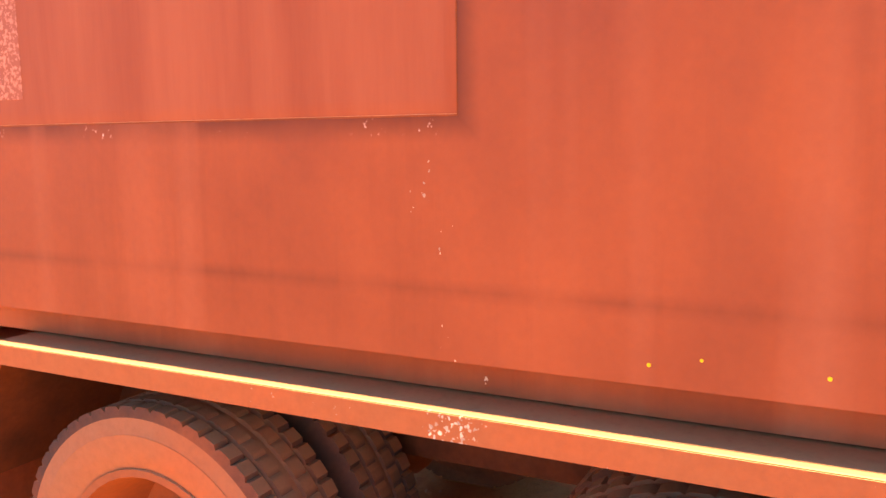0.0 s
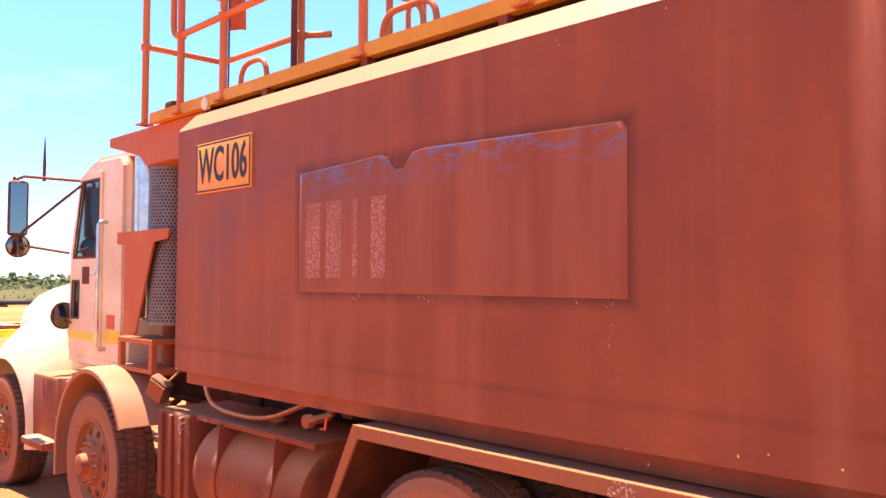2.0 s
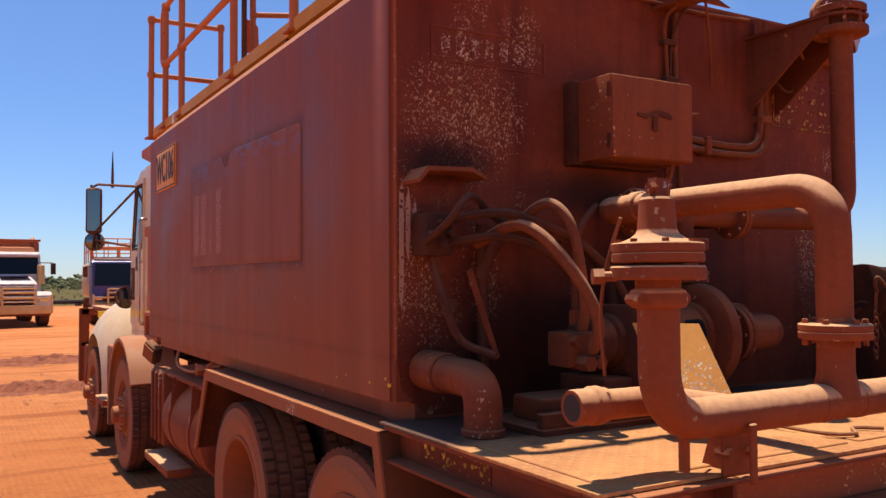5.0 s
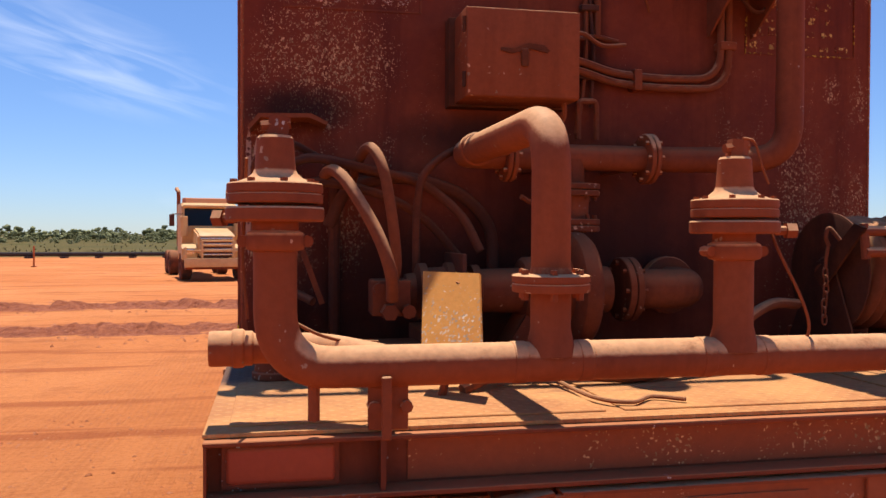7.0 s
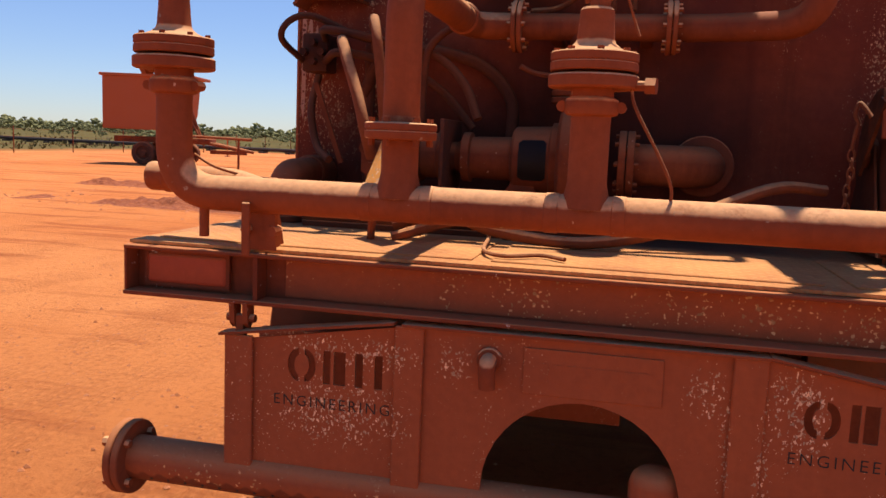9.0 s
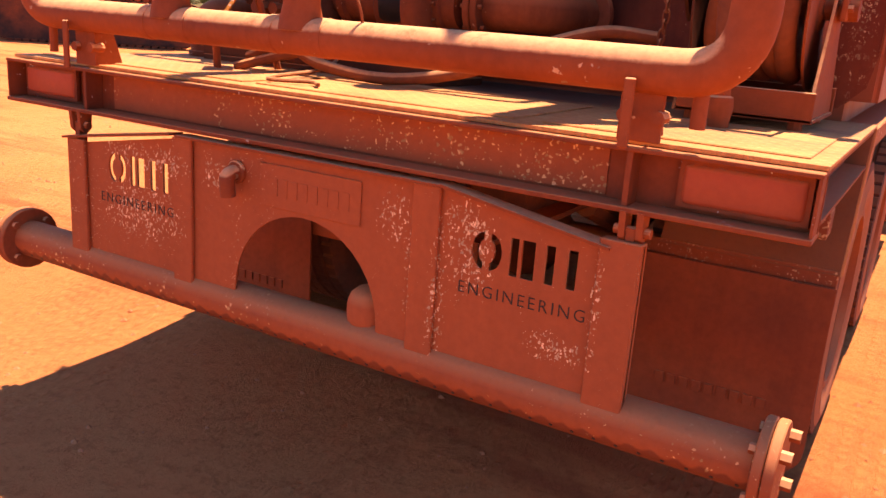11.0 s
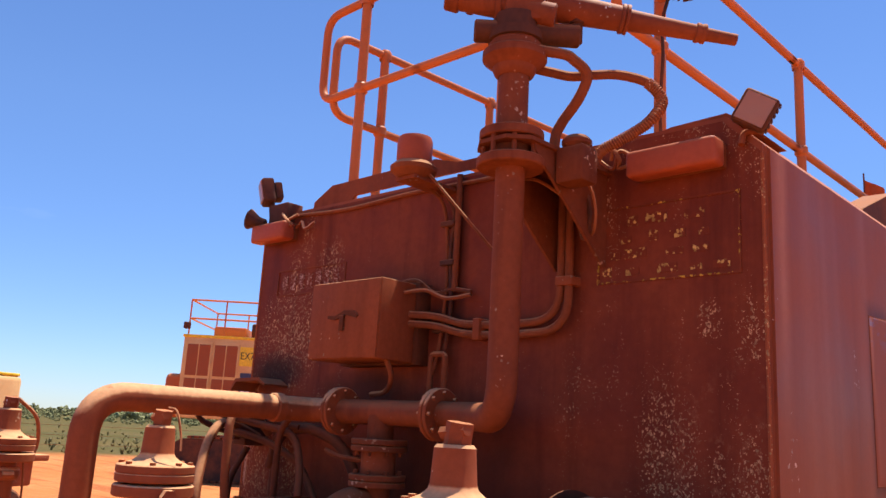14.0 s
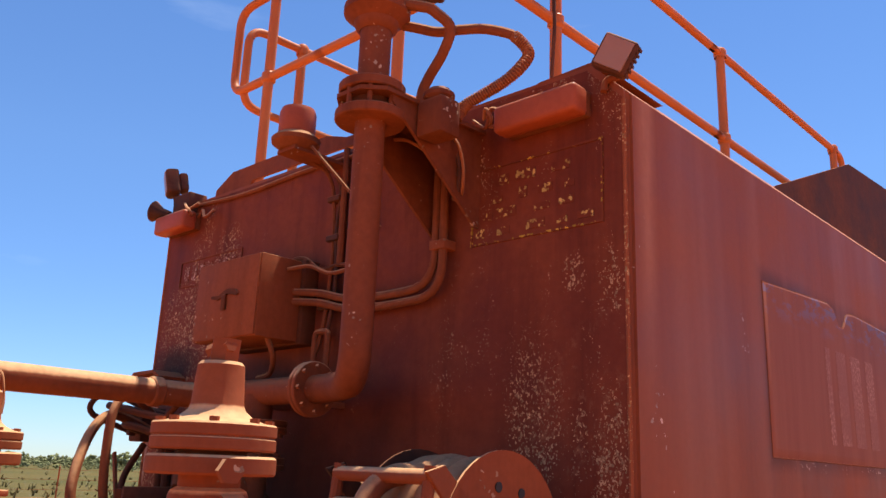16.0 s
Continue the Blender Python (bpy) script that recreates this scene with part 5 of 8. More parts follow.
def build_underbody():
    """Fuel tank, lamps, tool boxes and taps below the water tank."""
    for s in (-1, 1):
        bm = lathe(B(), (s * 0.86, 2.77, 0.66), (0, 1, 0), [(0, 0), (0.25, 0), (0.29, 0.02), (0.30, 0.05), (0.30, 1.10), (0.29, 1.13), (0.25, 1.15), (0, 1.15)], 36)
        fuel = part("fuel_tank", bm, "steel", truck, "round dusty fuel tank")
        for y in (3.03, 3.61):
            part("strap", lathe(B(), (s * 0.86, y, 0.66), (0, 1, 0), [(0.301, 0), (0.309, 0), (0.309, 0.055), (0.301, 0.055), (0.301, 0)], 36), "pipe", fuel)
        part("top_step", boxed(*sorted((s * 0.62, s * 1.12)), 2.70, 3.92, 0.965, 0.995, 0.006), "steel", fuel, "dusty tread plate on the fuel tank")
        part("filler_cap", cyl(B(), (s * 0.95, 3.30, 0.96), (s * 0.95, 3.30, 1.03), 0.05, seg=16, edge=0.008), "pipe", fuel)
        for y in (3.02, 3.60):
            part("strap_gusset", prism(B(), [(s * 0.86, 0.98), (s * 1.14, 0.98), (s * 1.16, 0.70), (s * 1.10, 0.66)], "y", y, y + 0.008), "steel", fuel)
        # battery box with ribs
        part("battery_box", boxed(*sorted((s * 0.60, s * 1.12)), 4.02, 4.46, 0.42, 0.98, 0.025), "steel", truck, "ribbed dusty battery box")
        bm = B()
        for k in range(3):
            box(bm, *sorted((s * 1.115, s * 1.14)), 4.08 + k * 0.13, 4.12 + k * 0.13, 0.44, 0.96, 0.008)
        part("battery_rib", bm, "steel", truck)
        # low side rail under the tanks
        part("lower_rail", boxed(*sorted((s * 1.02, s * 1.20)), 3.5, 4.3, 0.30, 0.36, 0.01), "pipe", truck)
        # diamond shaped work lamp
        m = at(s * 1.12, 4.42, 1.10) @ Matrix.Rotation(radians(35), 4, "X") @ Matrix.Rotation(radians(-25 * s), 4, "Z")
        lamp = part("work_lamp", box(B(), -0.04, 0.04, -0.075, 0.075, -0.075, 0.075, 0.02, 3, m=m), "black", truck, "square lamp with dusty glass")
        part("lamp_glass", box(B(), *sorted((s * 0.041, s * 0.046)), -0.06, 0.06, -0.06, 0.06, m=m), "rim", lamp)
        part("lamp_bracket", tube(B(), [(s * 1.08, 4.42, 1.12), (s * 0.95, 4.40, 1.24)], 0.012, 8), "steel", lamp)
        # drain tap
        bm = tube(B(), rounded([(s * 1.05, 2.66, 1.23), (s * 1.05, 2.66, 1.13), (s * 1.17, 2.66, 1.12)], 0.03), 0.022, 10)
        cyl(bm, (s * 1.17, 2.66, 1.12), (s * 1.205, 2.66, 1.12), 0.034, seg=8)
        tap = part("drain_tap", bm, "pipe", truck, "small drain tap under the tank")
        part("tap_handle", tube(B(), [(s * 1.14, 2.62, 1.085), (s * 1.15, 2.57, 1.09), (s * 1.15, 2.56, 1.15)], 0.007, 6), "redtape", tap)
        # hanging hose under the tank
        part("loose_hose", tube(B(), smooth_path([(s * 0.98, 4.1, 1.16), (s * 1.06, 3.8, 1.05), (s * 1.05, 3.3, 1.04), (s * 0.98, 2.9, 1.17)]), 0.014, 8), "pipe", truck)
    # assumed gearbox and drive shaft, unseen, added to block the view to lit ground
    case = part("gearbox", lathe(B(), (0, 2.45, 0.72), (0, 1, 0), [(0, 0), (0.16, 0), (0.26, 0.06), (0.36, 0.18), (0.40, 0.5), (0.38, 1.1), (0.30, 1.3), (0.14, 1.45), (0, 1.46)], 18), "under", truck, "assumed dusty gearbox filling the gap between the rails")
    part("drive_shaft", cyl(B(), (0, 0.5, 0.64), (0, 2.47, 0.70), 0.06, seg=14), "under", case)
    # tool box on the right, ahead of the wheels
    tb = part("tool_box", boxed(1.0, 1.20, 2.62, 2.95, 0.52, 1.06, 0.012), "steel", truck, "dusty steel tool box")
    part("tool_box_lid", boxed(0.99, 1.215, 2.60, 2.97, 1.04, 1.075, 0.006), "pipe", tb)


build_underbody()

# ---------------------------------------------------------------- rails on top of the truck
RT = 3.945      # height of the upper rail
RM = 3.44


def build_rails():
    kick = part("edge_beam", prism(B(), [(-1.055, 2.868), (-1.0, 2.868), (-1.0, 2.938), (-1.055, 2.938)], "y", 0.35, 4.80, 0.004), "yellow", truck, "worn yellow edge beam along the walkway")
    bm = B()
    for y in (0.6, 1.5, 2.4, 3.3, 4.0):
        box(bm, -1.05, -1.0, y, y + 0.05, 2.80, 2.869)
    part("beam_packer", bm, "steel", kick)
    part("end_cap", cyl(B(), (-1.065, 4.0, 2.885), (-1.03, 4.0, 2.885), 0.042, seg=18, edge=0.006), "cream", kick, "pale round cap")
    part("walkway", boxed(-1.0, 0.62, 0.35, 4.80, 2.875, 2.895), "deck", truck, "dusty walkway plate")
    bm = B()
    for x in (-0.9, -0.2, 0.5):
        box(bm, x - 0.03, x + 0.03, 0.36, 4.01, 2.803, 2.876)
    part("walkway_bearer", bm, "steel", truck)

    def post(x, y, top=RT, mid=RM, foot=2.87):
        bm = cyl(B(), (x, y, foot), (x, y, top), 0.024, seg=12)
        lathe(bm, (x, y, top), (0, 0, 1), [(0.031, -0.03), (0.034, -0.01), (0.034, 0.012), (0.024, 0.028), (0, 0.033)], 14)
        if mid:
            lathe(bm, (x, y, mid), (0, 0, 1), [(0.024, -0.03), (0.034, -0.018), (0.034, 0.018), (0.024, 0.03)], 14)
        box(bm, x - 0.045, x + 0.045, y - 0.045, y + 0.045, foot, foot + 0.012)
        return part("post", bm, "orange", truck)

    def rail(pts, rad=0.10, r=0.021):
        return part("rail", tube(B(), rounded(pts, rad, 8), r, 12), "orange", truck)
    # left side
    x, lt, lm = -1.045, 3.855, 3.39
    for y in (4.36, 3.80, 2.44, 1.40, 0.52):
        dip = max(0.0, 2.05 - y) / 1.86
        post(x, y, lt - 0.055 * dip, lm - 0.018 * dip)
    rail([(x, 2.0, lm), (x, 4.47, lm), (x, 4.47, lt), (x, 2.0, lt)])
    rail([(x, 2.05, lt), (x, 0.19, lt - 0.055), (x, 0.19, lm - 0.018), (x, 2.05, lm)])
    # rear, across
    post(-0.82, 0.18, 3.915, 3.445, 2.80)
    post(0.075, 0.18, 3.925, 3.445, 2.80)
    rail([(-0.4, 0.18, 3.92), (-1.12, 0.18, 3.91), (-1.12, 0.18, 3.445), (-0.4, 0.18, 3.445)])
    rail([(-0.45, 0.18, 3.92), (0.425, 0.18, 3.93), (0.425, 0.18, 3.445), (-0.45, 0.18, 3.445)])
    # right side
    x, lt, lm = 0.572, 3.895, 3.40
    for y in (0.56, 2.07, 3.80):
        post(x, y, lt, lm, 2.88)
    rail([(x, 2.0, lt), (x, 0.225, lt), (x, 0.225, lm), (x, 2.0, lm)])
    rail([(x, 1.95, lt), (x, 3.97, lt), (x, 3.97, lm), (x, 1.95, lm)])
    # front cage beside the hood
    yf = 4.86
    post(-1.06, yf, 3.885, 3.41, 2.86)
    post(-0.47, yf, 3.90, 3.41, 2.86)
    rail([(-1.06, yf, 3.885), (-0.47, yf, 3.885)])
    rail([(-1.06, yf, 3.41), (-0.47, yf, 3.41)])
    rail([(-0.47, yf, 3.41), (-0.52, 3.76, 3.37), (-0.40, 3.60, 3.37)], 0.05)
    post(-0.52, 3.76, 3.92, 3.37, 2.89)
    rail([(-0.52, 3.76, 3.70), (-0.06, 3.43, 3.67), (0.12, 3.30, 3.62), (0.12, 3.30, 3.40)], 0.12)
    post(-0.06, 3.43, 3.67, 0, 2.89)
    # low grab loops on the walkway
    for y0, y1 in ((4.12, 4.46), (2.9, 2.45)):
        rail([(-0.55, y0, 2.89), (-0.55, y0, 3.30), (-0.55, y1, 3.30), (-0.55, y1, 2.89)], 0.14, 0.019)
    rail([(0.45, 3.05, 2.93), (0.45, 3.05, 3.16), (0.45, 3.95, 3.16), (0.45, 3.95, 2.93)], 0.14, 0.019)
    # filler hood at the front right of the walkway
    hood = [(1.50, 2.835), (1.55, 2.90), (2.60, 3.32), (4.10, 3.42), (4.15, 3.36), (4.05, 2.835)]
    bin_ = part("filler_hood", prism(B(), [(y, z if z < 2.85 else z - 0.06) for y, z in hood], "x", 0.70, 0.998, 0.006), "under", truck, "dusty sheet filler hood")
    part("side_sheet", prism(B(), hood, "x", 1.0, 1.012), "under", bin_)
    # black pole and whip with pennant
    part("dark_pole", tube(B(), [(-0.60, 3.72, 2.89), (-0.60, 3.72, 4.10)], 0.021, 8), "black", truck)
    whip = part("whip_aerial", tube(B(), [(-0.10, 5.45, 2.9), (-0.10, 5.45, 4.30)], 0.008, 6), "black", truck, "whip aerial with a faded pennant")
    bm = B()
    rows = []
    for i in range(7):
        t = i / 6
        rows.append([bm.verts.new((-0.10 + t * 0.16, 5.45 + 0.02 * math.sin(t * 7), 4.24 - 0.10 * t)), bm.verts.new((-0.10 + t * 0.17, 5.45 + 0.02 * math.sin(t * 7 + 0.6), 3.86 + 0.04 * t))])
    for a, b in zip(rows, rows[1:]):
        bm.faces.new((a[0], b[0], b[1], a[1]))
    bmesh.ops.solidify(bm, geom=bm.faces[:], thickness=0.003)
    part("pennant", bm, "orange_dull", whip)
    # small lamp and clutter at the front corner
    part("corner_lamp", boxed(-0.98, -0.86, 4.62, 4.74, 2.895, 3.02, 0.02), "black", truck, "small black lamp on the walkway")


build_rails()

# ---------------------------------------------------------------- rear manifold with spray heads
PY, PZ, PR = -1.09, 1.343, 0.0465


def spray_head(manifold, x, y, flip, drop=0.0, big=1.0):
    """Flanged spray head on a riser: clamp, flange pair, cone, neck and nut."""
    R = 0.105 * big
    prof = [(0.047, 1.585), (0.047, 1.60), (0.060, 1.604), (0.064, 1.612), (0.064, 1.632), (0.060, 1.640), (0.050, 1.645), (0.050, 1.664)]
    head = part("spray_head", lathe(B(), (x, y, 0), (0, 0, 1), prof + [(R - 0.004, 1.664), (R, 1.668), (R, 1.691), (R - 0.004, 1.695), (0.056, 1.695), (0.056, 1.702)], 32), "pipe", manifold, "dusty flanged spray head")
    up = lathe(B(), (x, y, 0), (0, 0, 1), [(0.05, 1.702), (R - 0.006, 1.702), (R - 0.003, 1.705), (R - 0.003, 1.721), (R - 0.006, 1.723), (R - 0.006, 1.725), (R - 0.003, 1.727), (R - 0.003, 1.743), (R - 0.006, 1.746), (0.082, 1.748), (0.060, 1.757), (0.047, 1.768), (0.0435, 1.778), (0.039, 1.842), (0.034, 1.848), (0, 1.848)], 32)
    part("cap", up, "pipe", head)
    part("flange_bolt", bolts(B(), (x, y, 1.744), (0, 0, 1), R - 0.017, 8, 0.008, 0.010, 0.2), "pipe", head)
    nut = cyl(B(), (x + 0.004, y, 1.846), (x + 0.010, y, 1.888), 0.026, seg=6)
    cyl(nut, (x - 0.03, y - 0.005, 1.868), (x + 0.032, y - 0.005, 1.875), 0.012, seg=6)
    part("actuator_nut", nut, "steel", head)
    # clamp ears and air plug
    bm = B()
    for s in (-1, 1):
        cyl(bm, (x + s * 0.068, y - 0.02, 1.622), (x + s * 0.068, y + 0.02, 1.622), 0.013, seg=8)
    part("clamp_ear", bm, "pipe", head)
    a = radians(flip)
    d = Vector((math.cos(a), math.sin(a), 0))
    p = Vector((x, y, 1.672)) + d * (R - 0.01)
    bm = cyl(B(), p, p + d * 0.028, 0.012, seg=10)
    cyl(bm, p + d * 0.028, p + d * 0.052, 0.020, seg=6)
    part("air_plug", bm, "pipe", head)
    if drop:
        for o in (head, *head.children):
            o.data.transform(Matrix.Translation((0, 0, -drop)))
    return head


def build_manifold():
    mf = thing("spray_manifold", (0, PY, 1.2), "dusty steel spray manifold with three valve heads on the deck", "pipe manifold")
    xl, xm, xr, xt = -1.098, -0.014, 1.062, -0.476
    run = rounded([(xl, PY, 1.60), (xl, PY, PZ), (xr, PY, PZ), (xr, PY, 1.60)], 0.125, 10)
    main = part("manifold_pipe", tube(B(), run, PR, 24), "pipe", mf, "dusty main spray pipe")
    for x, top in ((xm, 1.60), (xt, 1.512)):
        bm = lathe(B(), (x, PY, PZ), (0, 0, 1), [(PR * 1.25, 0.015), (PR * 1.15, 0.045), (PR, 0.075), (PR, top - PZ)], 24)
        part("riser", bm, "pipe", main)
        bm = B()
        for s in (-1, 1):
            cyl(bm, (x + s * 0.062, PY, PZ), (x + s * 0.095, PY, PZ), PR + 0.002, seg=24, edge=0.002)
        part("saddle", bm, "pipe", main)
    for x, fl, drop in ((xl, 152, 0.004), (xm, -12, 0.026), (xr, -20, 0.022)):
        spray_head(mf, x, PY, fl, drop)
    # gooseneck: flange pair, riser, bend and arm running forward to the tank pipe
    fl = part("riser_flange", lathe(B(), (xt, PY, 0), (0, 0, 1), [(0.047, 1.500), (0.088, 1.503), (0.090, 1.507), (0.090, 1.521), (0.087, 1.523), (0.087, 1.525), (0.090, 1.527), (0.090, 1.540), (0.086, 1.543), (0.05, 1.545), (0.046, 1.56)], 32), "pipe", mf, "bolted flange pair")
    part("flange_bolt", bolts(bolts(B(), (xt, PY, 1.542), (0, 0, 1), 0.072, 6, 0.009, 0.013, 0.3), (xt, PY, 1.486), (0, 0, 1), 0.072, 6, 0.009, 0.018, 0.3), "pipe", fl)
    goose = rounded([(xt, PY, 1.54), (xt, PY, 1.90), (xt - 0.008, -0.205, 1.90), (-0.33, -0.20, 1.90)], 0.13, 10)
    part("gooseneck", tube(B(), goose, 0.0455, 24), "pipe", mf, "bent riser pipe reaching to the tank")
    part("coupling", cyl(B(), (xt - 0.006, -0.40, 1.90), (xt - 0.006, -0.36, 1.90), 0.053, seg=24, edge=0.005), "pipe", mf)
    # capped stub at the left end
    stub = rounded([(-1.235, -0.965, 1.372), (-0.99, -0.965, 1.370), (-0.86, -1.06, 1.352)], 0.06)
    st = part("stub_pipe", tube(B(), stub, 0.035, 20), "pipe", mf)
    bm = lathe(B(), (-1.245, -0.965, 1.372), (1, 0, 0), [(0.031, 0.0), (0.039, 0.0), (0.041, 0.006), (0.041, 0.05), (0.045, 0.055), (0.045, 0.075), (0.040, 0.08), (0.040, 0.095), (0.035, 0.1)], 24)
    part("coupling", bm, "pipe", st)
    part("stub_mouth", cyl(B(), (-1.2448, -0.965, 1.372), (-1.2435, -0.965, 1.372), 0.031, seg=24), "blackpaint", st)
    part("drain_stub", cyl(B(), (-1.015, PY + 0.01, 1.225), (-1.015, PY + 0.01, 1.31), 0.013, seg=10), "pipe", mf)
    part("drain_stub", cyl(B(), (0.985, PY + 0.01, 1.238), (0.985, PY + 0.01, 1.31), 0.016, seg=12), "pipe", mf)
    # brackets: upright plate, saddle and bolt, standing on the deck edge
    for x in (-0.862, 0.862):
        bm = prism(B(), [(PY + 0.012, 1.2), (PY + 0.12, 1.2), (PY + 0.085, 1.30), (PY + 0.012, 1.30)], "x", x + 0.02, x + 0.028)
        box(bm, x - 0.035, x + 0.055, PY + 0.0, PY + 0.012, 1.2, 1.31, 0.002, 1)
        br = part("pipe_bracket", bm, "pipe", mf, "bolted pipe bracket on the deck edge")
        bm = B()
        box(bm, x - 0.012, x + 0.010, PY - PR - 0.014, PY - PR - 0.004, 1.19, 1.328, 0.003, 1)
        part("bracket_strap", bm, "pipe", br)
        bm = cyl(B(), (x + 0.05, PY - 0.015, 1.252), (x + 0.05, PY + 0.03, 1.252), 0.014, seg=8)
        cyl(bm, (x - 0.022, PY - 0.015, 1.252), (x - 0.022, PY + 0.03, 1.252), 0.014, seg=8)
        part("bracket_bolt", bm, "pipe", br)
    # thin air lines
    part("air_line", tube(B(), smooth_path([(0.075, -1.10, 1.655), (0.085, -1.12, 1.60), (0.14, -1.12, 1.50), (0.175, -1.11, 1.43), (0.18, -1.10, 1.39), (0.165, -1.09, 1.38)]), 0.0038, 8), "hose", mf)
    part("air_line", tube(B(), smooth_path([(-1.062, -1.05, 1.441), (-1.002, -1.05, 1.41), (-0.938, -1.0, 1.388), (-0.86, -0.96, 1.38)]), 0.004, 8), "hose", mf)
    part("air_line", tube(B(), smooth_path([(-1.16, -1.04, 1.80), (-1.165, -1.0, 1.70), (-1.17, -0.98, 1.58), (-1.16, -0.98, 1.44)]), 0.004, 8), "hose", mf)
    part("air_line", tube(B(), smooth_path([(0.01, -1.085, 1.87), (0.045, -1.08, 1.86), (0.07, -1.075, 1.80), (0.085, -1.08, 1.76)]), 0.003, 6), "hose", mf)
    return mf


build_manifold()


def build_cable():
    """A loose cable lying on the deck."""
    t = thing("loose_cable", (-0.2, -0.8, 1.2), "loose dusty cable lying on the deck", "cable")
    part("cable", tube(B(), smooth_path([(-0.36, -0.50, 1.25), (-0.32, -0.64, 1.225), (-0.29, -0.88, 1.214), (-0.22, -0.965, 1.214), (-0.135, -0.905, 1.214), (-0.065, -0.955, 1.214)]), 0.006, 8), "hose", t)


build_cable()


# ---------------------------------------------------------------- spray bar hung below the rear beam
def build_spray_bar():
    sb = thing("spray_bar", (0, -1.07, 0.5), "dusty steel spray bar with stencilled plates below the rear beam", "spray bar")
    yp = -1.09
    pr = 0.062
    pz, py = 0.573, -1.055
    pipe = part("bar_pipe", cyl(B(), (-1.245, py, pz), (1.20, py, pz), pr, seg=28), "bar", sb, "dusty spray pipe with a row of nozzle holes")
    bm = B()
    for i in range(46):
        x = -1.16 + i * 0.052
        p = Vector((x, py - pr * 0.80, pz - pr * 0.60))
        cyl(bm, p + Vector((0, 0.002, 0.0015)), p + Vector((0, -0.0008, -0.0006)), 0.0045, seg=8)
    part("nozzle_hole", bm, "blackpaint", pipe)
    for x, s in ((-1.235, -1), (1.205, 1)):
        # shade of the left flange put into its colour: the darker flap material
        fl = part("end_flange", cyl(cyl(B(), (x, py, pz), (x + s * 0.022, py, pz), 0.105, seg=28, edge=0.003), (x + s * 0.024, py, pz), (x + s * 0.046, py, pz), 0.105, seg=28, edge=0.003), "flap" if s < 0 else "chipped", pipe, "bolted blank flange")
        bm = bolts(B(), (x + s * 0.046, py, pz), (s, 0, 0), 0.080, 4, 0.014, 0.022, 0.785)
        bolts(bm, (x, py, pz), (-s, 0, 0), 0.080, 4, 0.012, 0.014, 0.785)
        part("flange_bolt", bm, "pipe", fl)
    # plate with arch and stencilled cut-outs
    arc = [(0.01 + 0.245 * math.cos(radians(a)), 0.635 + 0.245 * math.sin(radians(a))) for a in range(180, -1, -10)]
    outline = [(-0.935, 0.60), (-0.235, 0.60)] + arc + [(0.255, 0.60), (0.918, 0.60), (0.918, 0.985), (0.83, 0.965), (0.43, 1.03), (-0.45, 1.03), (-0.87, 0.962), (-0.935, 0.962)]
    holes = []
    half = [(math.cos(radians(a)), math.sin(radians(a))) for a in range(90, 271, 20)]
    for x0 in (-0.766, 0.514):
        zc = 0.902
        for sg in (-1, 1):      # two bracket-shaped cuts
            c = x0 + 0.040 + sg * 0.008
            holes.append([(c - sg * 0.032 * u, zc + 0.045 * v) for u, v in half] + [(c - sg * 0.012 * u, zc + 0.026 * v) for u, v in half[::-1]])
        xa = x0 + 0.100
        holes.append([(xa, zc - 0.045), (xa + 0.021, zc - 0.045), (xa + 0.021, zc + 0.045), (xa, zc + 0.045)])
        holes.append([(xa + 0.029, zc - 0.045), (xa + 0.062, zc - 0.045), (xa + 0.062, zc + 0.045), (xa + 0.029, zc + 0.045)])
        for xa in (x0 + 0.188, x0 + 0.241):
            holes.append([(xa, zc - 0.045), (xa + 0.022, zc - 0.045), (xa + 0.022, zc + 0.045), (xa, zc + 0.045)])
    plate = part("bar_plate", holed_plate([outline] + holes, 0.008, at(0, yp + 0.004, 0) @ FACE_REAR), "bar_plate", sb, "dusty steel plate with stencil cut-outs", smooth=False)
    for xc in (-0.642, 0.648):
        part("stencil_word", words("ENGINEERING", 0.042, at(xc, yp - 0.0008, 0.803) @ FACE_REAR, 0.0006, 1.0, -0.0005, 1.27), "blackpaint", plate)
    # posts
    for xa, xb, zt in ((-0.942, -0.862, 0.970), (-0.470, -0.394, 1.034), (0.352, 0.428, 1.034), (0.825, 0.918, 0.992)):
        bm = box(B(), xa, xb, yp - 0.014, yp + (0.022 if xa > 0.8 else -0.001), 0.598, zt, 0.003, 1)
        part("post", bm, "bar_plate", sb)
    bm = B()
    for xa, za, xb, zb in ((-0.955, 0.966, -0.47, 1.036), (-0.45, 1.034, 0.43, 1.034), (0.43, 1.036, 0.85, 0.968)):
        d = Vector((xb - xa, 0, zb - za))
        m = at(xa, yp + 0.0, za) @ Matrix.Rotation(-math.atan2(d.z, d.x), 4, "Y")
        box(bm, 0, d.length, -0.022, 0.03, 0.0, 0.007, m=m)
    part("top_strip", bm, "pipe", sb)
    part("name_plate", boxed(-0.14, 0.195, yp - 0.005, yp - 0.0005, 0.892, 1.008, 0.001, 1), "bar_plate", sb, "blank dusty name plate")
    for k in range(8):      # worn raised marking
        part("raised_mark", boxed(-0.10 + k * 0.034, -0.078 + k * 0.034, yp - 0.0065, yp - 0.0045, 0.925, 0.972), "bar_plate", sb)
    bm = cyl(B(), (-0.225, yp, 0.968), (-0.225, yp - 0.014, 0.968), 0.032, seg=14, edge=0.003)
    tube(bm, rounded([(-0.225, yp, 0.968), (-0.225, yp - 0.045, 0.966), (-0.222, yp - 0.040, 0.905)], 0.03, 6), 0.021, 12)
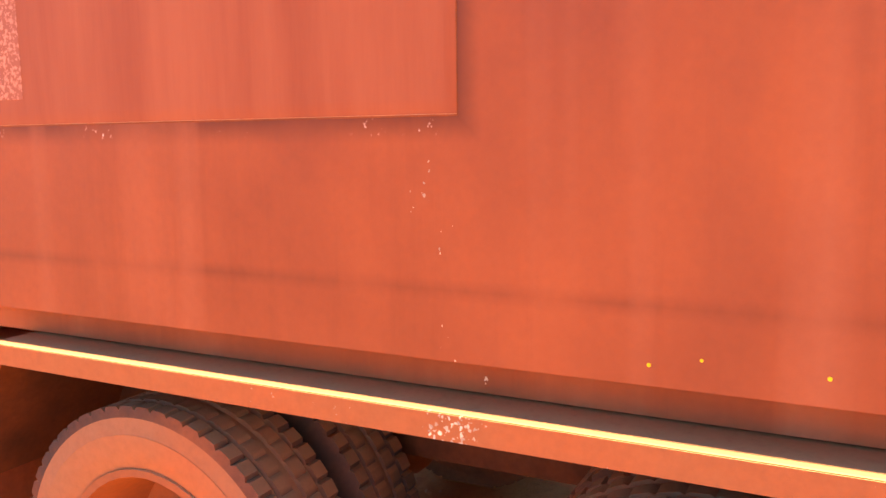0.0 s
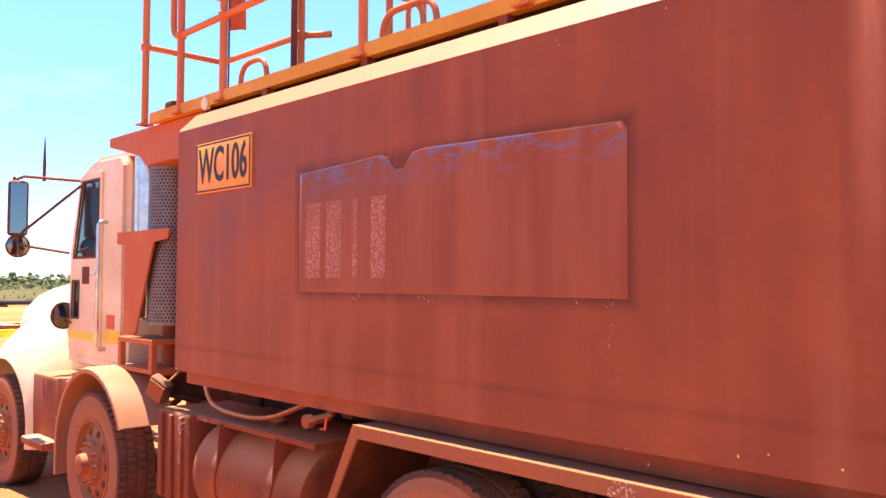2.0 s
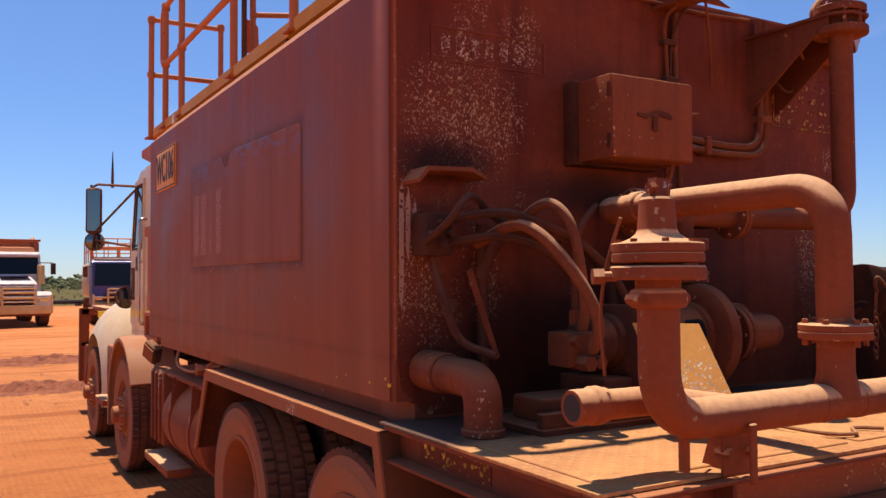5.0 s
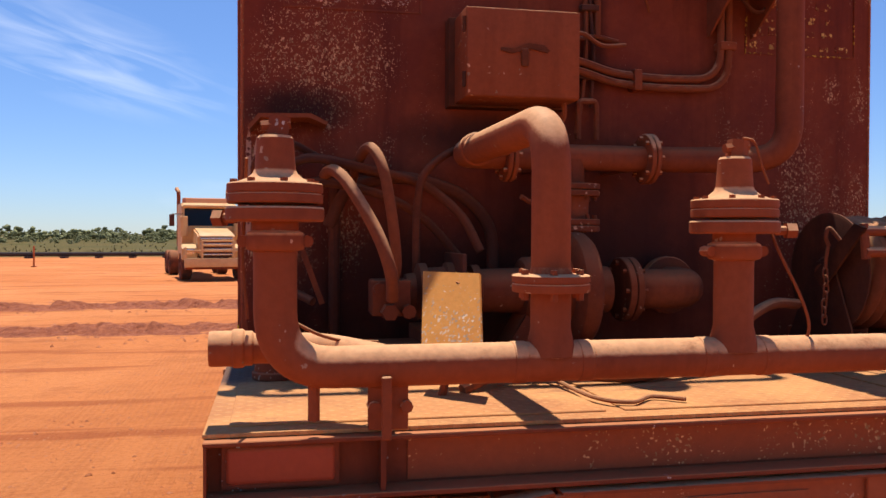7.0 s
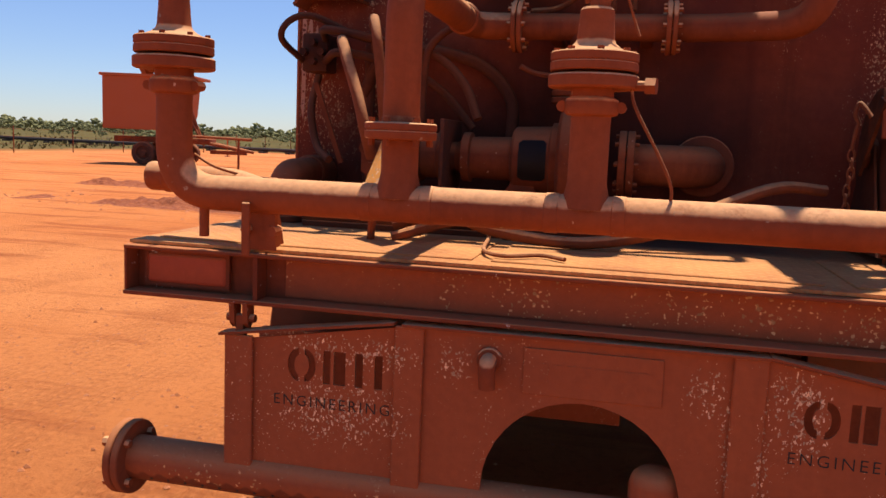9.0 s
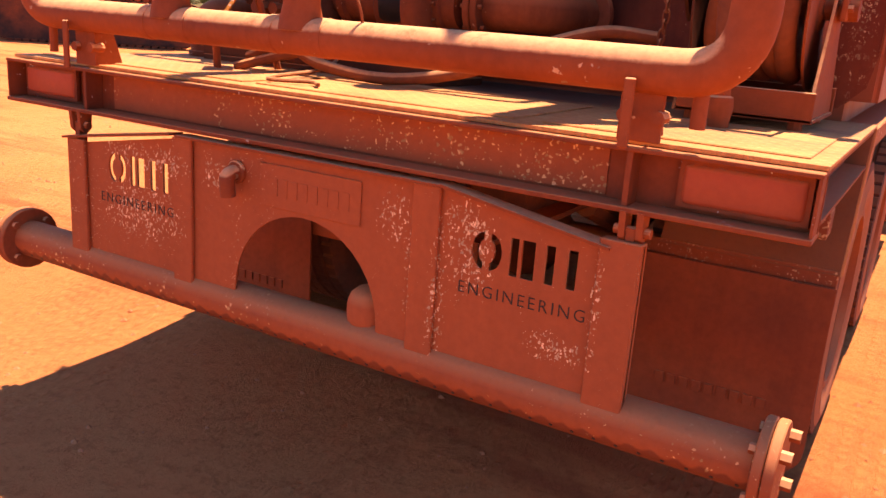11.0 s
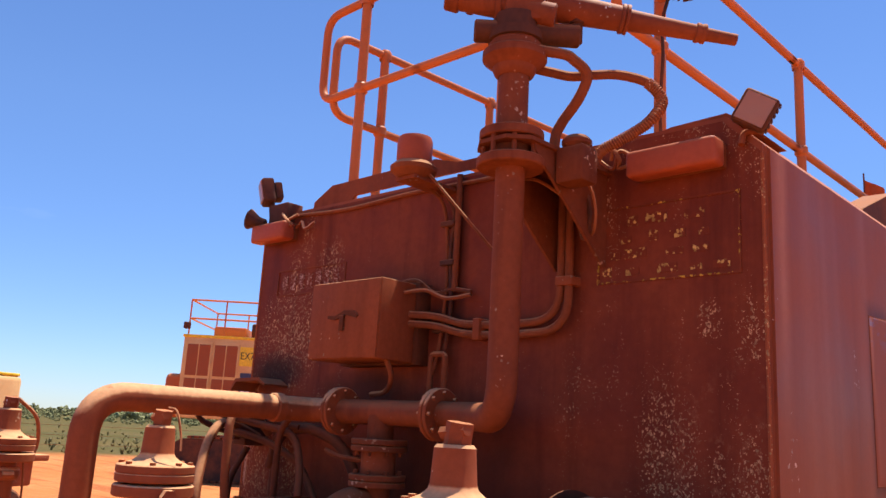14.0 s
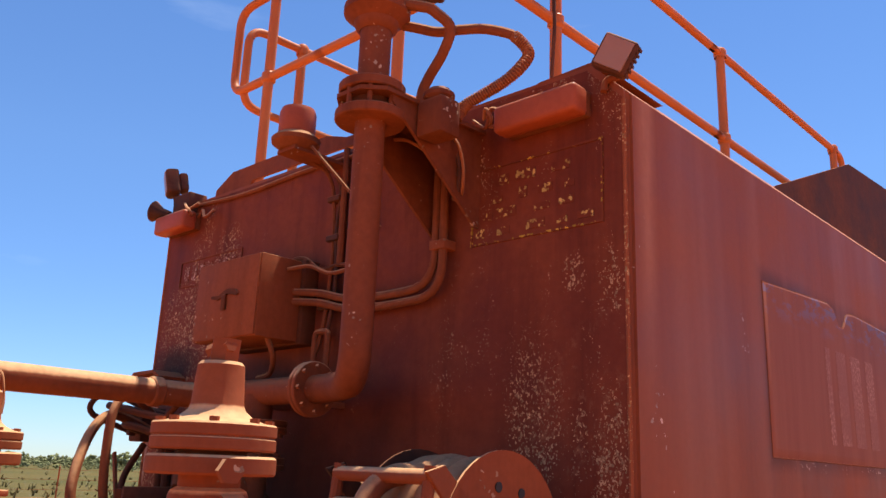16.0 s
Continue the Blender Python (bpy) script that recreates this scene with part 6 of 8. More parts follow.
    part("pipe_elbow", bm, "pipe", sb, "short bent pipe stub")
    bm = lathe(B(), (0.195, -1.03, 0.60), (0, 0, 1), [(0.055, 0), (0.062, 0.03), (0.062, 0.075), (0.055, 0.098), (0.036, 0.115), (0, 0.122)], 20)
    part("feed_boss", bm, "bar_plate", sb, "rounded feed boss behind the arch")
    # hinge lugs up to the beam
    for x in (-0.905, 0.885):
        bm = B()
        for dx in (-0.026, 0.012):
            prism(bm, [(yp - 0.012, 1.056), (yp + 0.035, 1.056), (yp + 0.03, 1.0), (yp + 0.012, 0.985), (yp - 0.006, 1.0)], "x", x + dx, x + dx + 0.014)
        cyl(bm, (x - 0.04, yp + 0.012, 1.012), (x + 0.04, yp + 0.012, 1.012), 0.011, seg=10)
        box(bm, x - 0.010, x + 0.010, yp - 0.002, yp + 0.026, 0.955, 1.02)
        part("hinge_lug", bm, "pipe", sb)


build_spray_bar()


# ---------------------------------------------------------------- pump set on the deck
def build_pump():
    p = thing("water_pump", (-0.15, -0.35, 1.2), "dusty centrifugal water pump with suction pipe bolted on the deck", "pump")
    cx, cy, cz = -0.108, -0.285, 1.452
    part("pump_base", box(box(box(B(), -0.98, 0.02, -0.50, -0.18, 1.2, 1.225, 0.004, 1), -0.98, 0.02, -0.50, -0.47, 1.225, 1.27, 0.003, 1), -0.92, -0.60, -0.42, -0.26, 1.225, 1.30, 0.01, 2), "under", p)
    bm = lathe(B(), (cx - 0.05, cy, cz), (1, 0, 0), [(0, 0), (0.12, 0), (0.165, 0.004), (0.186, 0.016), (0.194, 0.036), (0.190, 0.058), (0.176, 0.074), (0.150, 0.084), (0.118, 0.088), (0.112, 0.082), (0.098, 0.082), (0.094, 0.100), (0.080, 0.104), (0.078, 0.15), (0, 0.15)], 48)
    vol = part("volute", bm, "pump", p, "round cast pump casing")
    part("casing_bolt", bolts(B(), (cx + 0.032, cy, cz), (1, 0, 0), 0.104, 12, 0.008, 0.012), "pump", vol)
    # bearing bracket: open bell, nose and shaft collar
    bm = lathe(B(), (cx - 0.05, cy, cz), (-1, 0, 0), [(0.125, 0), (0.125, 0.02), (0.113, 0.026), (0.109, 0.14), (0.100, 0.150), (0.074, 0.156), (0.070, 0.29), (0.084, 0.295), (0.084, 0.32), (0.06, 0.325), (0.05, 0.345), (0, 0.345)], 32)
    part("bearing_housing", bm, "pump", p)
    for a0 in (0, 180):
        bm = B()
        grid = []
        for k in range(13):
            v = -0.62 + 1.24 * k / 12
            inset = 0.012 if k in (0, 12) else 0.0
            row = []
            for u in (0.032 + inset, 0.055, 0.078, 0.100, 0.122 - inset):
                a, r = radians(a0) + v, 0.1145 - (u - 0.026) * 0.035
                row.append(bm.verts.new((cx - 0.05 - u, cy - r * math.cos(a), cz + r * math.sin(a))))
            grid.append(row)
        for ra, rb in zip(grid, grid[1:]):
            for k in range(4):
                bm.faces.new((ra[k], ra[k + 1], rb[k + 1], rb[k]))
        bmesh.ops.solidify(bm, geom=bm.faces[:], thickness=0.004)
        part("housing_window", bm, "blackpaint", p)
    bm = prism(B(), [(cx - 0.30, 1.226), (cx - 0.09, 1.226), (cx - 0.09, 1.25), (cx - 0.12, 1.38), (cx - 0.20, 1.38), (cx - 0.27, 1.25), (cx - 0.30, 1.25)], "y", cy - 0.07, cy + 0.07, 0.004)
    part("pump_foot", bm, "pump", p)
    bm = B()
    for x in (cx - 0.285, cx - 0.105):
        cyl(bm, (x, cy - 0.10, 1.225), (x, cy - 0.10, 1.275), 0.014, seg=6)
        box(bm, x - 0.02, x + 0.02, cy - 0.12, cy - 0.06, 1.225, 1.248, 0.002, 1)
    part("bracket_bolt", bm, "pump", p)
    # drive motor on its mount
    part("motor_mount", box(box(B(), -0.66, -0.535, -0.40, -0.17, 1.225, 1.34, 0.006), -0.535, -0.520, -0.43, -0.15, 1.225, 1.575, 0.004), "black", p, "black oily motor mount")
    bm = lathe(B(), (-0.50, cy, cz), (-1, 0, 0), [(0, 0), (0.05, 0), (0.05, 0.036), (0.092, 0.037), (0.092, 0.06), (0.078, 0.065), (0.075, 0.12), (0.090, 0.125), (0.090, 0.15), (0.06, 0.16), (0.055, 0.19), (0, 0.19)], 24)
    part("hydraulic_motor", bm, "black", p, "black oily hydraulic motor")
    part("motor_block", boxed(-0.81, -0.69, -0.41, -0.30, 1.385, 1.495, 0.008), "pump", p, "dusty valve block")
    part("motor_fitting", cyl(cyl(cyl(cyl(B(), (-0.70, -0.44, 1.40), (-0.70, -0.36, 1.40), 0.022, seg=8), (-0.79, -0.44, 1.47), (-0.79, -0.38, 1.47), 0.018, seg=8), (-0.76, -0.46, 1.40), (-0.76, -0.38, 1.40), 0.026, seg=6), (-0.73, -0.34, 1.515), (-0.73, -0.34, 1.56), 0.018, seg=6), "pump", p)
    # suction: flange pair, short pipe and bend into the tank
    for x in (cx + 0.145, cx + 0.172):
        part("suction_flange", cyl(B(), (x, cy, cz), (x + 0.024, cy, cz), 0.108, seg=32, edge=0.003), "pump", p)
    part("flange_bolt", bolts(bolts(B(), (cx + 0.196, cy, cz), (1, 0, 0), 0.090, 8, 0.008, 0.014), (cx + 0.145, cy, cz), (-1, 0, 0), 0.090, 8, 0.008, 0.012), "pump", p)
    part("suction_pipe", tube(B(), rounded([(cx + 0.19, cy, cz), (0.315, cy, cz), (0.315, 0.0, cz)], 0.13, 10), 0.068, 28), "pump", p, "dusty suction pipe")
    part("suction_flange", cyl(B(), (0.315, -0.10, cz), (0.315, -0.065, cz), 0.105, seg=28, edge=0.004), "steel", p)
    # discharge: flanged valve and riser to the cross pipe
    dx, dy = cx + 0.005, -0.20
    part("discharge_pipe", cyl(B(), (dx, dy, 1.46), (dx, dy, 1.89), 0.047, seg=22), "pump", p)
    for z in (1.645, 1.668, 1.765, 1.788):
        part("discharge_flange", cyl(B(), (dx, dy, z), (dx, dy, z + 0.020), 0.100, seg=28, edge=0.003), "pump", p)
    part("flange_bolt", bolts(bolts(B(), (dx, dy, 1.688), (0, 0, 1), 0.082, 8, 0.008, 0.014, 0.4), (dx, dy, 1.765), (0, 0, -1), 0.082, 8, 0.008, 0.014, 0.4), "pump", p)
    part("valve_body", cyl(B(), (dx, dy, 1.688), (dx, dy, 1.765), 0.062, seg=20), "steel", p)
    part("valve_lever", tube(B(), rounded([(dx - 0.05, dy - 0.02, 1.73), (dx - 0.16, dy - 0.06, 1.74), (dx - 0.20, dy - 0.08, 1.76)], 0.03), 0.009, 8), "pump", p)


build_pump()


def build_cross_pipe():
    cp = thing("delivery_pipe", (0.1, -0.2, 1.9), "dusty delivery pipe across the tank rear rising to the water cannon", "pipe")
    part("cross_pipe", tube(B(), rounded([(-0.335, -0.20, 1.90), (0.30, -0.20, 1.90), (0.60, -0.395, 1.89), (0.60, -0.395, 2.64)], 0.13, 10), 0.0445, 24), "flow", cp)
    for x in (-0.345, 0.160):
        f = part("pipe_flange", cyl(cyl(B(), (x, -0.20, 1.90), (x + 0.016, -0.20, 1.90), 0.088, seg=26, edge=0.003), (x + 0.019, -0.20, 1.90), (x + 0.035, -0.20, 1.90), 0.088, seg=26, edge=0.003), "pipe", cp)
        part("flange_bolt", bolts(bolts(B(), (x + 0.035, -0.20, 1.90), (1, 0, 0), 0.072, 8, 0.008, 0.013), (x, -0.20, 1.90), (-1, 0, 0), 0.072, 8, 0.008, 0.012), "pipe", f)
    bm = B()
    for x in (-0.2, 0.1):
        box(bm, x - 0.02, x + 0.02, -0.20, -0.005, 1.855, 1.875)
    part("pipe_stay", bm, "steel", cp)
    # side outlet at the lower left of the tank, bending down through the deck
    el = thing("outlet_pipe", (-1.1, -0.2, 1.2), "large dusty outlet elbow between tank and deck", "pipe")
    part("elbow", tube(B(), rounded([(-1.10, -0.005, 1.365), (-1.10, -0.37, 1.36), (-1.10, -0.37, 1.195)], 0.12, 10), 0.058, 24), "flow", el)
    bm = B()
    cyl(bm, (-1.10, -0.02, 1.365), (-1.10, -0.16, 1.363), 0.066, seg=24, edge=0.004)
    cyl(bm, (-1.10, -0.37, 1.2), (-1.10, -0.37, 1.225), 0.066, seg=24, edge=0.004)
    part("elbow_collar", bm, "flow", el)


build_cross_pipe()


def build_cannon():
    c = thing("water_cannon", (0.60, -0.395, 2.62), "dusty remote water cannon on a riser above the tank rear", "water cannon")
    x, y = 0.60, -0.395
    for z, r in ((2.626, 0.104), (2.712, 0.098)):
        part("base_flange", cyl(B(), (x, y, z), (x, y, z + 0.030), r, seg=28, edge=0.004), "flow", c)
    part("neck", cyl(B(), (x, y, 2.655), (x, y, 2.713), 0.066, seg=24), "under", c)
    part("flange_bolt", bolts(B(), (x, y, 2.650), (0, 0, 1), 0.084, 8, 0.008, 0.066), "flow", c)
    part("riser", cyl(B(), (x, y, 2.735), (x, y, 2.97), 0.047, seg=24), "flow", c)
    part("swivel_flange", lathe(B(), (x, y, 2.94), (0, 0, 1), [(0.049, -0.022), (0.060, -0.014), (0.066, -0.002), (0.068, 0.008), (0.096, 0.030), (0.100, 0.034), (0.100, 0.056), (0.096, 0.060), (0.082, 0.062), (0.082, 0.084), (0.076, 0.088), (0.074, 0.104), (0.060, 0.108), (0.060, 0.13)], 28), "flow", c)
    part("swivel_gear", lathe(B(), (x, y, 3.03), (0, 0, 1), [(0.06, 0), (0.085, 0.005), (0.085, 0.035), (0.07, 0.04), (0.068, 0.09), (0.03, 0.10)], 28), "black", c)
    part("dome", lathe(B(), (x - 0.01, y + 0.03, 3.135), (0, 0, 1), [(0.058, 0), (0.066, 0.05), (0.062, 0.10), (0.048, 0.14), (0.025, 0.165), (0, 0.172)], 24), "redtank", c, "rounded red cap")
    # cross-drive motors
    d = Vector((0.72, 0.69, 0)).normalized()
    n = Vector((-d.y, d.x, 0))
    p = Vector((x, y, 3.145))
    tip = Vector((0, 0, 0.24))
    part("drive_motor", cyl(B(), p - d * 0.20 + n * 0.02 + tip * 0.20, p + d * 0.12 - n * 0.03 - tip * 0.12, 0.040, seg=18, edge=0.006), "flow", c)
    for k in (-0.06, -0.015, 0.075, 0.105):
        q = p + d * k - tip * k
        part("motor_collar", cyl(B(), q - d * 0.009, q + d * 0.009, 0.052, seg=18, edge=0.003), "flow", c)
    part("motor_cap", cyl(cyl(cyl(B(), p - d * 0.22 + n * 0.02 + tip * 0.22, p - d * 0.175 + n * 0.02 + tip * 0.175, 0.048, seg=14, edge=0.005), p - d * 0.145 + n * 0.03, p - d * 0.145 + n * 0.03 + Vector((0, 0, 0.135)), 0.014, seg=8), p - d * 0.10 + n * 0.03, p - d * 0.10 + n * 0.03 + Vector((0, 0, 0.122)), 0.014, seg=8), "flow", c)
    part("drive_motor", cyl(B(), p + Vector((0, 0, -0.075)) - d * 0.13, p + Vector((0, 0, -0.075)) + d * 0.20, 0.036, seg=16, edge=0.006), "black", c)
    part("motor_block", box(B(), -0.06, 0.06, -0.055, 0.055, -0.05, 0.07, 0.01, 2, m=Matrix.Translation(p + d * 0.02) @ Matrix.Rotation(math.atan2(d.y, d.x), 4, "Z")), "flow", c)
    q = p + d * 0.19 + Vector((0, 0, -0.10))
    part("cable_gland", cyl(cyl(B(), q, q + Vector((0, 0, 0.07)), 0.018, seg=12, edge=0.003), q + Vector((0, 0, 0.065)), q + Vector((0, 0, 0.08)), 0.026, seg=6), "black", c)
    # barrel
    a, b2 = p + d * 0.10 + Vector((0, 0, 0.025)), Vector((1.10, 0.075, 3.085))
    u = (b2 - a).normalized()
    L = (b2 - a).length
    part("barrel", lathe(B(), a, u, [(0, -0.02), (0.042, -0.01), (0.047, 0.03), (0.045, 0.10), (0.040, L * 0.38), (0.047, L * 0.385), (0.047, L * 0.40), (0.043, L * 0.405), (0.047, L * 0.41), (0.047, L * 0.425), (0.034, L * 0.43), (0.025, L * 0.78), (0.031, L * 0.785), (0.031, L * 0.80), (0.028, L * 0.81), (0.031, L * 0.82), (0.031, L * 0.835), (0.021, L * 0.84), (0.018, L), (0.014, L), (0.014, L - 0.03), (0, L - 0.03)], 22), "steel", c, "long tapered cannon barrel")
    # hydraulic hoses looping from the deck edge to the swivel
    part("hose", tube(B(), smooth_path([(0.62, -0.39, 3.02), (0.688, -0.36, 2.998), (0.735, -0.32, 2.988), (0.752, -0.30, 2.975), (0.776, -0.26, 2.933), (0.741, -0.25, 2.868), (0.672, -0.24, 2.806), (0.648, -0.24, 2.755), (0.655, -0.24, 2.66)]), 0.0165, 10), "hose", c)
    wound = smooth_path([(0.58, -0.36, 3.0), (0.619, -0.33, 2.973), (0.667, -0.29, 2.958), (0.706, -0.24, 2.953), (0.765, -0.20, 2.957), (0.822, -0.16, 2.957), (0.879, -0.12, 2.94), (0.907, -0.10, 2.918), (0.930, -0.08, 2.87), (0.918, -0.12, 2.802), (0.874, -0.145, 2.762), (0.829, -0.17, 2.733), (0.781, -0.19, 2.705), (0.77, -0.21, 2.66)], 26)
    part("hose", tube(B(), wound, 0.0155, 10), "hose", c, "hose with a spiral wrap")
    wrap = []
    tail = wound[int(len(wound) * 0.50):int(len(wound) * 0.97)]
    for k, q in enumerate(tail[:-1]):
        along = (Vector(tail[k + 1]) - Vector(q)).normalized()
        e1 = along.cross(Vector((0, 0, 1))).normalized()
        e2 = along.cross(e1)
        for w in range(4):
            a = k * 1.9 + w * 0.475
            wrap.append(Vector(q).lerp(Vector(tail[k + 1]), w / 4) + (e1 * math.cos(a) + e2 * math.sin(a)) * 0.0168)
    part("spiral_wrap", tube(B(), wrap, 0.0022, 5), "edge", c, "pale spiral wrap round the hose")
    # support bracket back to the tank
    bm = B()
    for dx in (-0.095, 0.085):      # solid gussets down to the bulkhead
        prism(bm, [(-0.40, 2.692), (-0.005, 2.692), (-0.005, 2.385), (-0.03, 2.385), (-0.40, 2.672)], "x", x + dx, x + dx + 0.010)
    prism(bm, [(x - 0.115, -0.005), (x + 0.115, -0.005), (x + 0.105, -0.43), (x + 0.05, -0.485), (x - 0.05, -0.485), (x - 0.105, -0.43)], "z", 2.690, 2.702)
    part("support_bracket", bm, "pump", c, "folded support bracket")
    part("solenoid", cyl(box(B(), 0.70, 0.80, -0.31, -0.225, 2.585, 2.70, 0.012, 2), (0.75, -0.268, 2.695), (0.75, -0.268, 2.735), 0.046, seg=18, edge=0.014), "pump", c)


build_cannon()


def build_control_box():
    c = thing("control_box", (-0.29, -0.25, 2.09), "dusty steel control cabinet on the tank rear", "control box")
    part("cabinet", boxed(-0.485, -0.092, -0.252, -0.075, 2.088, 2.382, 0.004), "pipe", c, "square dusty cabinet")
    part("cabinet_door", boxed(-0.482, -0.095, -0.259, -0.2525, 2.092, 2.378, 0.002), "pipe", c)
    part("cabinet_handle", prism(B(), [(-0.27, 2.25), (-0.33, 2.232), (-0.37, 2.240), (-0.37, 2.250), (-0.325, 2.248), (-0.275, 2.268), (-0.22, 2.262), (-0.20, 2.245), (-0.21, 2.238)], "y", -0.266, -0.26), "under", c)
    part("latch", boxed(-0.30, -0.275, -0.270, -0.26, 2.19, 2.25, 0.005), "under", c)
    for z in (2.12, 2.30):
        part("hinge", tube(B(), [(-0.489, -0.246, z), (-0.489, -0.246, z + 0.05)], 0.007, 8), "under", c)
    part("back_box", boxed(-0.505, -0.075, -0.074, -0.008, 2.08, 2.39, 0.004), "under", c)
    part("side_catch", box(B(), -0.4895, -0.4845, -0.17, -0.145, 2.268, 2.280, 0.001, 1), "edge", c, "bright worn catch")
    # conduits to the tank top
    for k in range(2):
        z, x = 2.225 - k * 0.035, 0.545 + k * 0.032
        part("conduit", tube(B(), rounded([(-0.10, -0.10, z + 0.040), (0.0, -0.05, z + 0.036), (0.11, -0.045, z + 0.002), (0.30, -0.045, z - 0.012), (x, -0.045, z - 0.004), (x, -0.045, 2.78)], 0.11, 8), 0.014, 10), "hose", c, "dusty flexible conduit")
    part("conduit_clamp", box(box(B(), 0.535, 0.60, -0.065, -0.01, 2.33, 2.36, 0.003), 0.19, 0.22, -0.07, -0.01, 2.165, 2.240, 0.003), "pipe", c)
    part("u_strap", tube(B(), rounded([(-0.02, -0.05, 1.98), (-0.02, -0.05, 2.12), (0.05, -0.05, 2.12), (0.05, -0.05, 1.98)], 0.02), 0.011, 8), "hose", c)
    part("cable", tube(B(), smooth_path([(-0.12, -0.18, 2.09), (-0.12, -0.15, 2.03), (-0.20, -0.10, 1.98), (-0.30, -0.08, 1.97)]), 0.010, 8), "hose", c)
    part("cable", tube(B(), smooth_path([(-0.09, -0.14, 2.34), (-0.02, -0.10, 2.35), (0.06, -0.07, 2.32), (0.16, -0.05, 2.33)]), 0.008, 8), "hose", c)
    part("cable", tube(B(), [(0.06, -0.03, 2.80), (0.06, -0.03, 2.36)], 0.012, 8), "hose", c)


build_control_box()


def build_hoses():
    """Hydraulic hoses at the left of the tank rear, with their block and cover."""
    h = thing("hydraulic_hoses", (-1.0, -0.2, 1.3), "bundle of dusty hydraulic hoses looping from a manifold block", "hose")
    block = part("manifold_block", boxed(-1.15, -1.05, -0.12, -0.012, 1.74, 1.88, 0.008), "shade_coat", h, "dark hose manifold block")
    part("block_fitting", bolts(B(), (-1.10, -0.12, 1.81), (0, -1, 0), 0.035, 4, 0.014, 0.03), "shade_coat", block)
    hood = [(-1.185, 1.985), (-1.15, 2.028), (-0.98, 2.032), (-0.925, 2.005), (-0.93, 1.995), (-0.985, 2.018), (-1.145, 2.014), (-1.178, 1.975)]
    cover = prism(B(), hood, "y", -0.135, -0.011)
    part("hose_cover", cover, "flap", h, "small red sheet cover over the hoses")
    paths = [
        (0.015, [(-1.06, -0.11, 1.86), (-0.98, -0.30, 1.87), (-0.80, -0.26, 1.84), (-0.62, -0.20, 1.80), (-0.50, -0.24, 1.70), (-0.44, -0.28, 1.58)]),
        (0.015, [(-1.06, -0.11, 1.78), (-0.95, -0.24, 1.80), (-0.75, -0.20, 1.76), (-0.60, -0.16, 1.68), (-0.48, -0.16, 1.55)]),
        (0.019, [(-0.96, -0.12, 1.78), (-0.935, -0.27, 1.83), (-0.905, -0.35, 1.82), (-0.86, -0.42, 1.75), (-0.80, -0.48, 1.63), (-0.765, -0.50, 1.52), (-0.755, -0.46, 1.44)]),
        (0.017, [(-0.85, -0.14, 1.80), (-0.83, -0.24, 1.88), (-0.805, -0.32, 1.905), (-0.775, -0.38, 1.84), (-0.75, -0.40, 1.70), (-0.735, -0.40, 1.56), (-0.74, -0.38, 1.48)]),
        (0.013, [(-0.42, -0.10, 1.92), (-0.52, -0.20, 1.91), (-0.62, -0.24, 1.83), (-0.645, -0.24, 1.70), (-0.645, -0.24, 1.50)]),
        (0.022, [(-0.92, -0.07, 1.66), (-0.866, -0.08, 1.772), (-0.803, -0.08, 1.809), (-0.674, -0.08, 1.829), (-0.539, -0.08, 1.803), (-0.457, -0.08, 1.768), (-0.388, -0.08, 1.705), (-0.352, -0.08, 1.629), (-0.35, -0.10, 1.50)]),
        (0.014, [(-1.10, -0.07, 1.73), (-1.10, -0.14, 1.60), (-1.06, -0.18, 1.47), (-0.98, -0.26, 1.42)]),
        (0.012, [(-1.15, -0.11, 1.78), (-1.16, -0.28, 1.84), (-1.12, -0.30, 1.90), (-1.05, -0.25, 1.92), (-0.90, -0.16, 1.86), (-0.70, -0.10, 1.83)]),
    ]
    # two hoses keep the lit material, the rest carry painted shade
    for k, (r, pts) in enumerate(paths):
        part("hose", tube(B(), smooth_path(pts, 8), r, 12), "hose" if k in (2, 3) else "shade_coat", h)
    part("flat_bar", box(B(), -0.009, 0.009, -0.005, 0.005, -0.15, 0.15, m=at(-1.0, -0.22, 1.55) @ Matrix.Rotation(radians(-20), 4, "Y")), "pump", h)
    part("steel_tube", tube(B(), [(-0.90, -0.06, 1.85), (-0.90, -0.06, 1.25)], 0.02, 10), "shade_coat", h)
    # rusty guard plate leaning at the motor
    g = thing("guard_plate", (-0.63, -0.75, 1.2), "leaning rusty yellow steel guard plate", "plate")
    top, along, down = Vector((-0.61, -0.622, 1.525)), Vector((0.066, -0.070, 0)), Vector((-0.032, -0.155, -0.205))
    nrm = along.cross(down).normalized() * 0.005
    bm = B()
    vs = [[bm.verts.new(top + q + w) for q in (-along, along, along + down, down - along)] for w in (nrm, -nrm)]
    bm.faces.new(vs[0])
    bm.faces.new(vs[1][::-1])
    for k in range(4):
        bm.faces.new((vs[0][k], vs[0][(k + 1) % 4], vs[1][(k + 1) % 4], vs[1][k]))
    part("plate", bm, "rusty_yellow", g)
    part("plate_stay", tube(B(), [top + along * 0.3 + down * 0.1, (-0.56, -0.56, 1.2)], 0.012, 8), "steel", g)
    part("plate_stay", tube(B(), [top + down * 0.96, (-0.66, -0.74, 1.2)], 0.012, 8), "steel", g)
    # delivery hose from the pump towards the reel
    d = thing("delivery_hose", (0.2, -0.5, 1.2), "dusty rubber hose lying on the deck beside the pump", "hose")
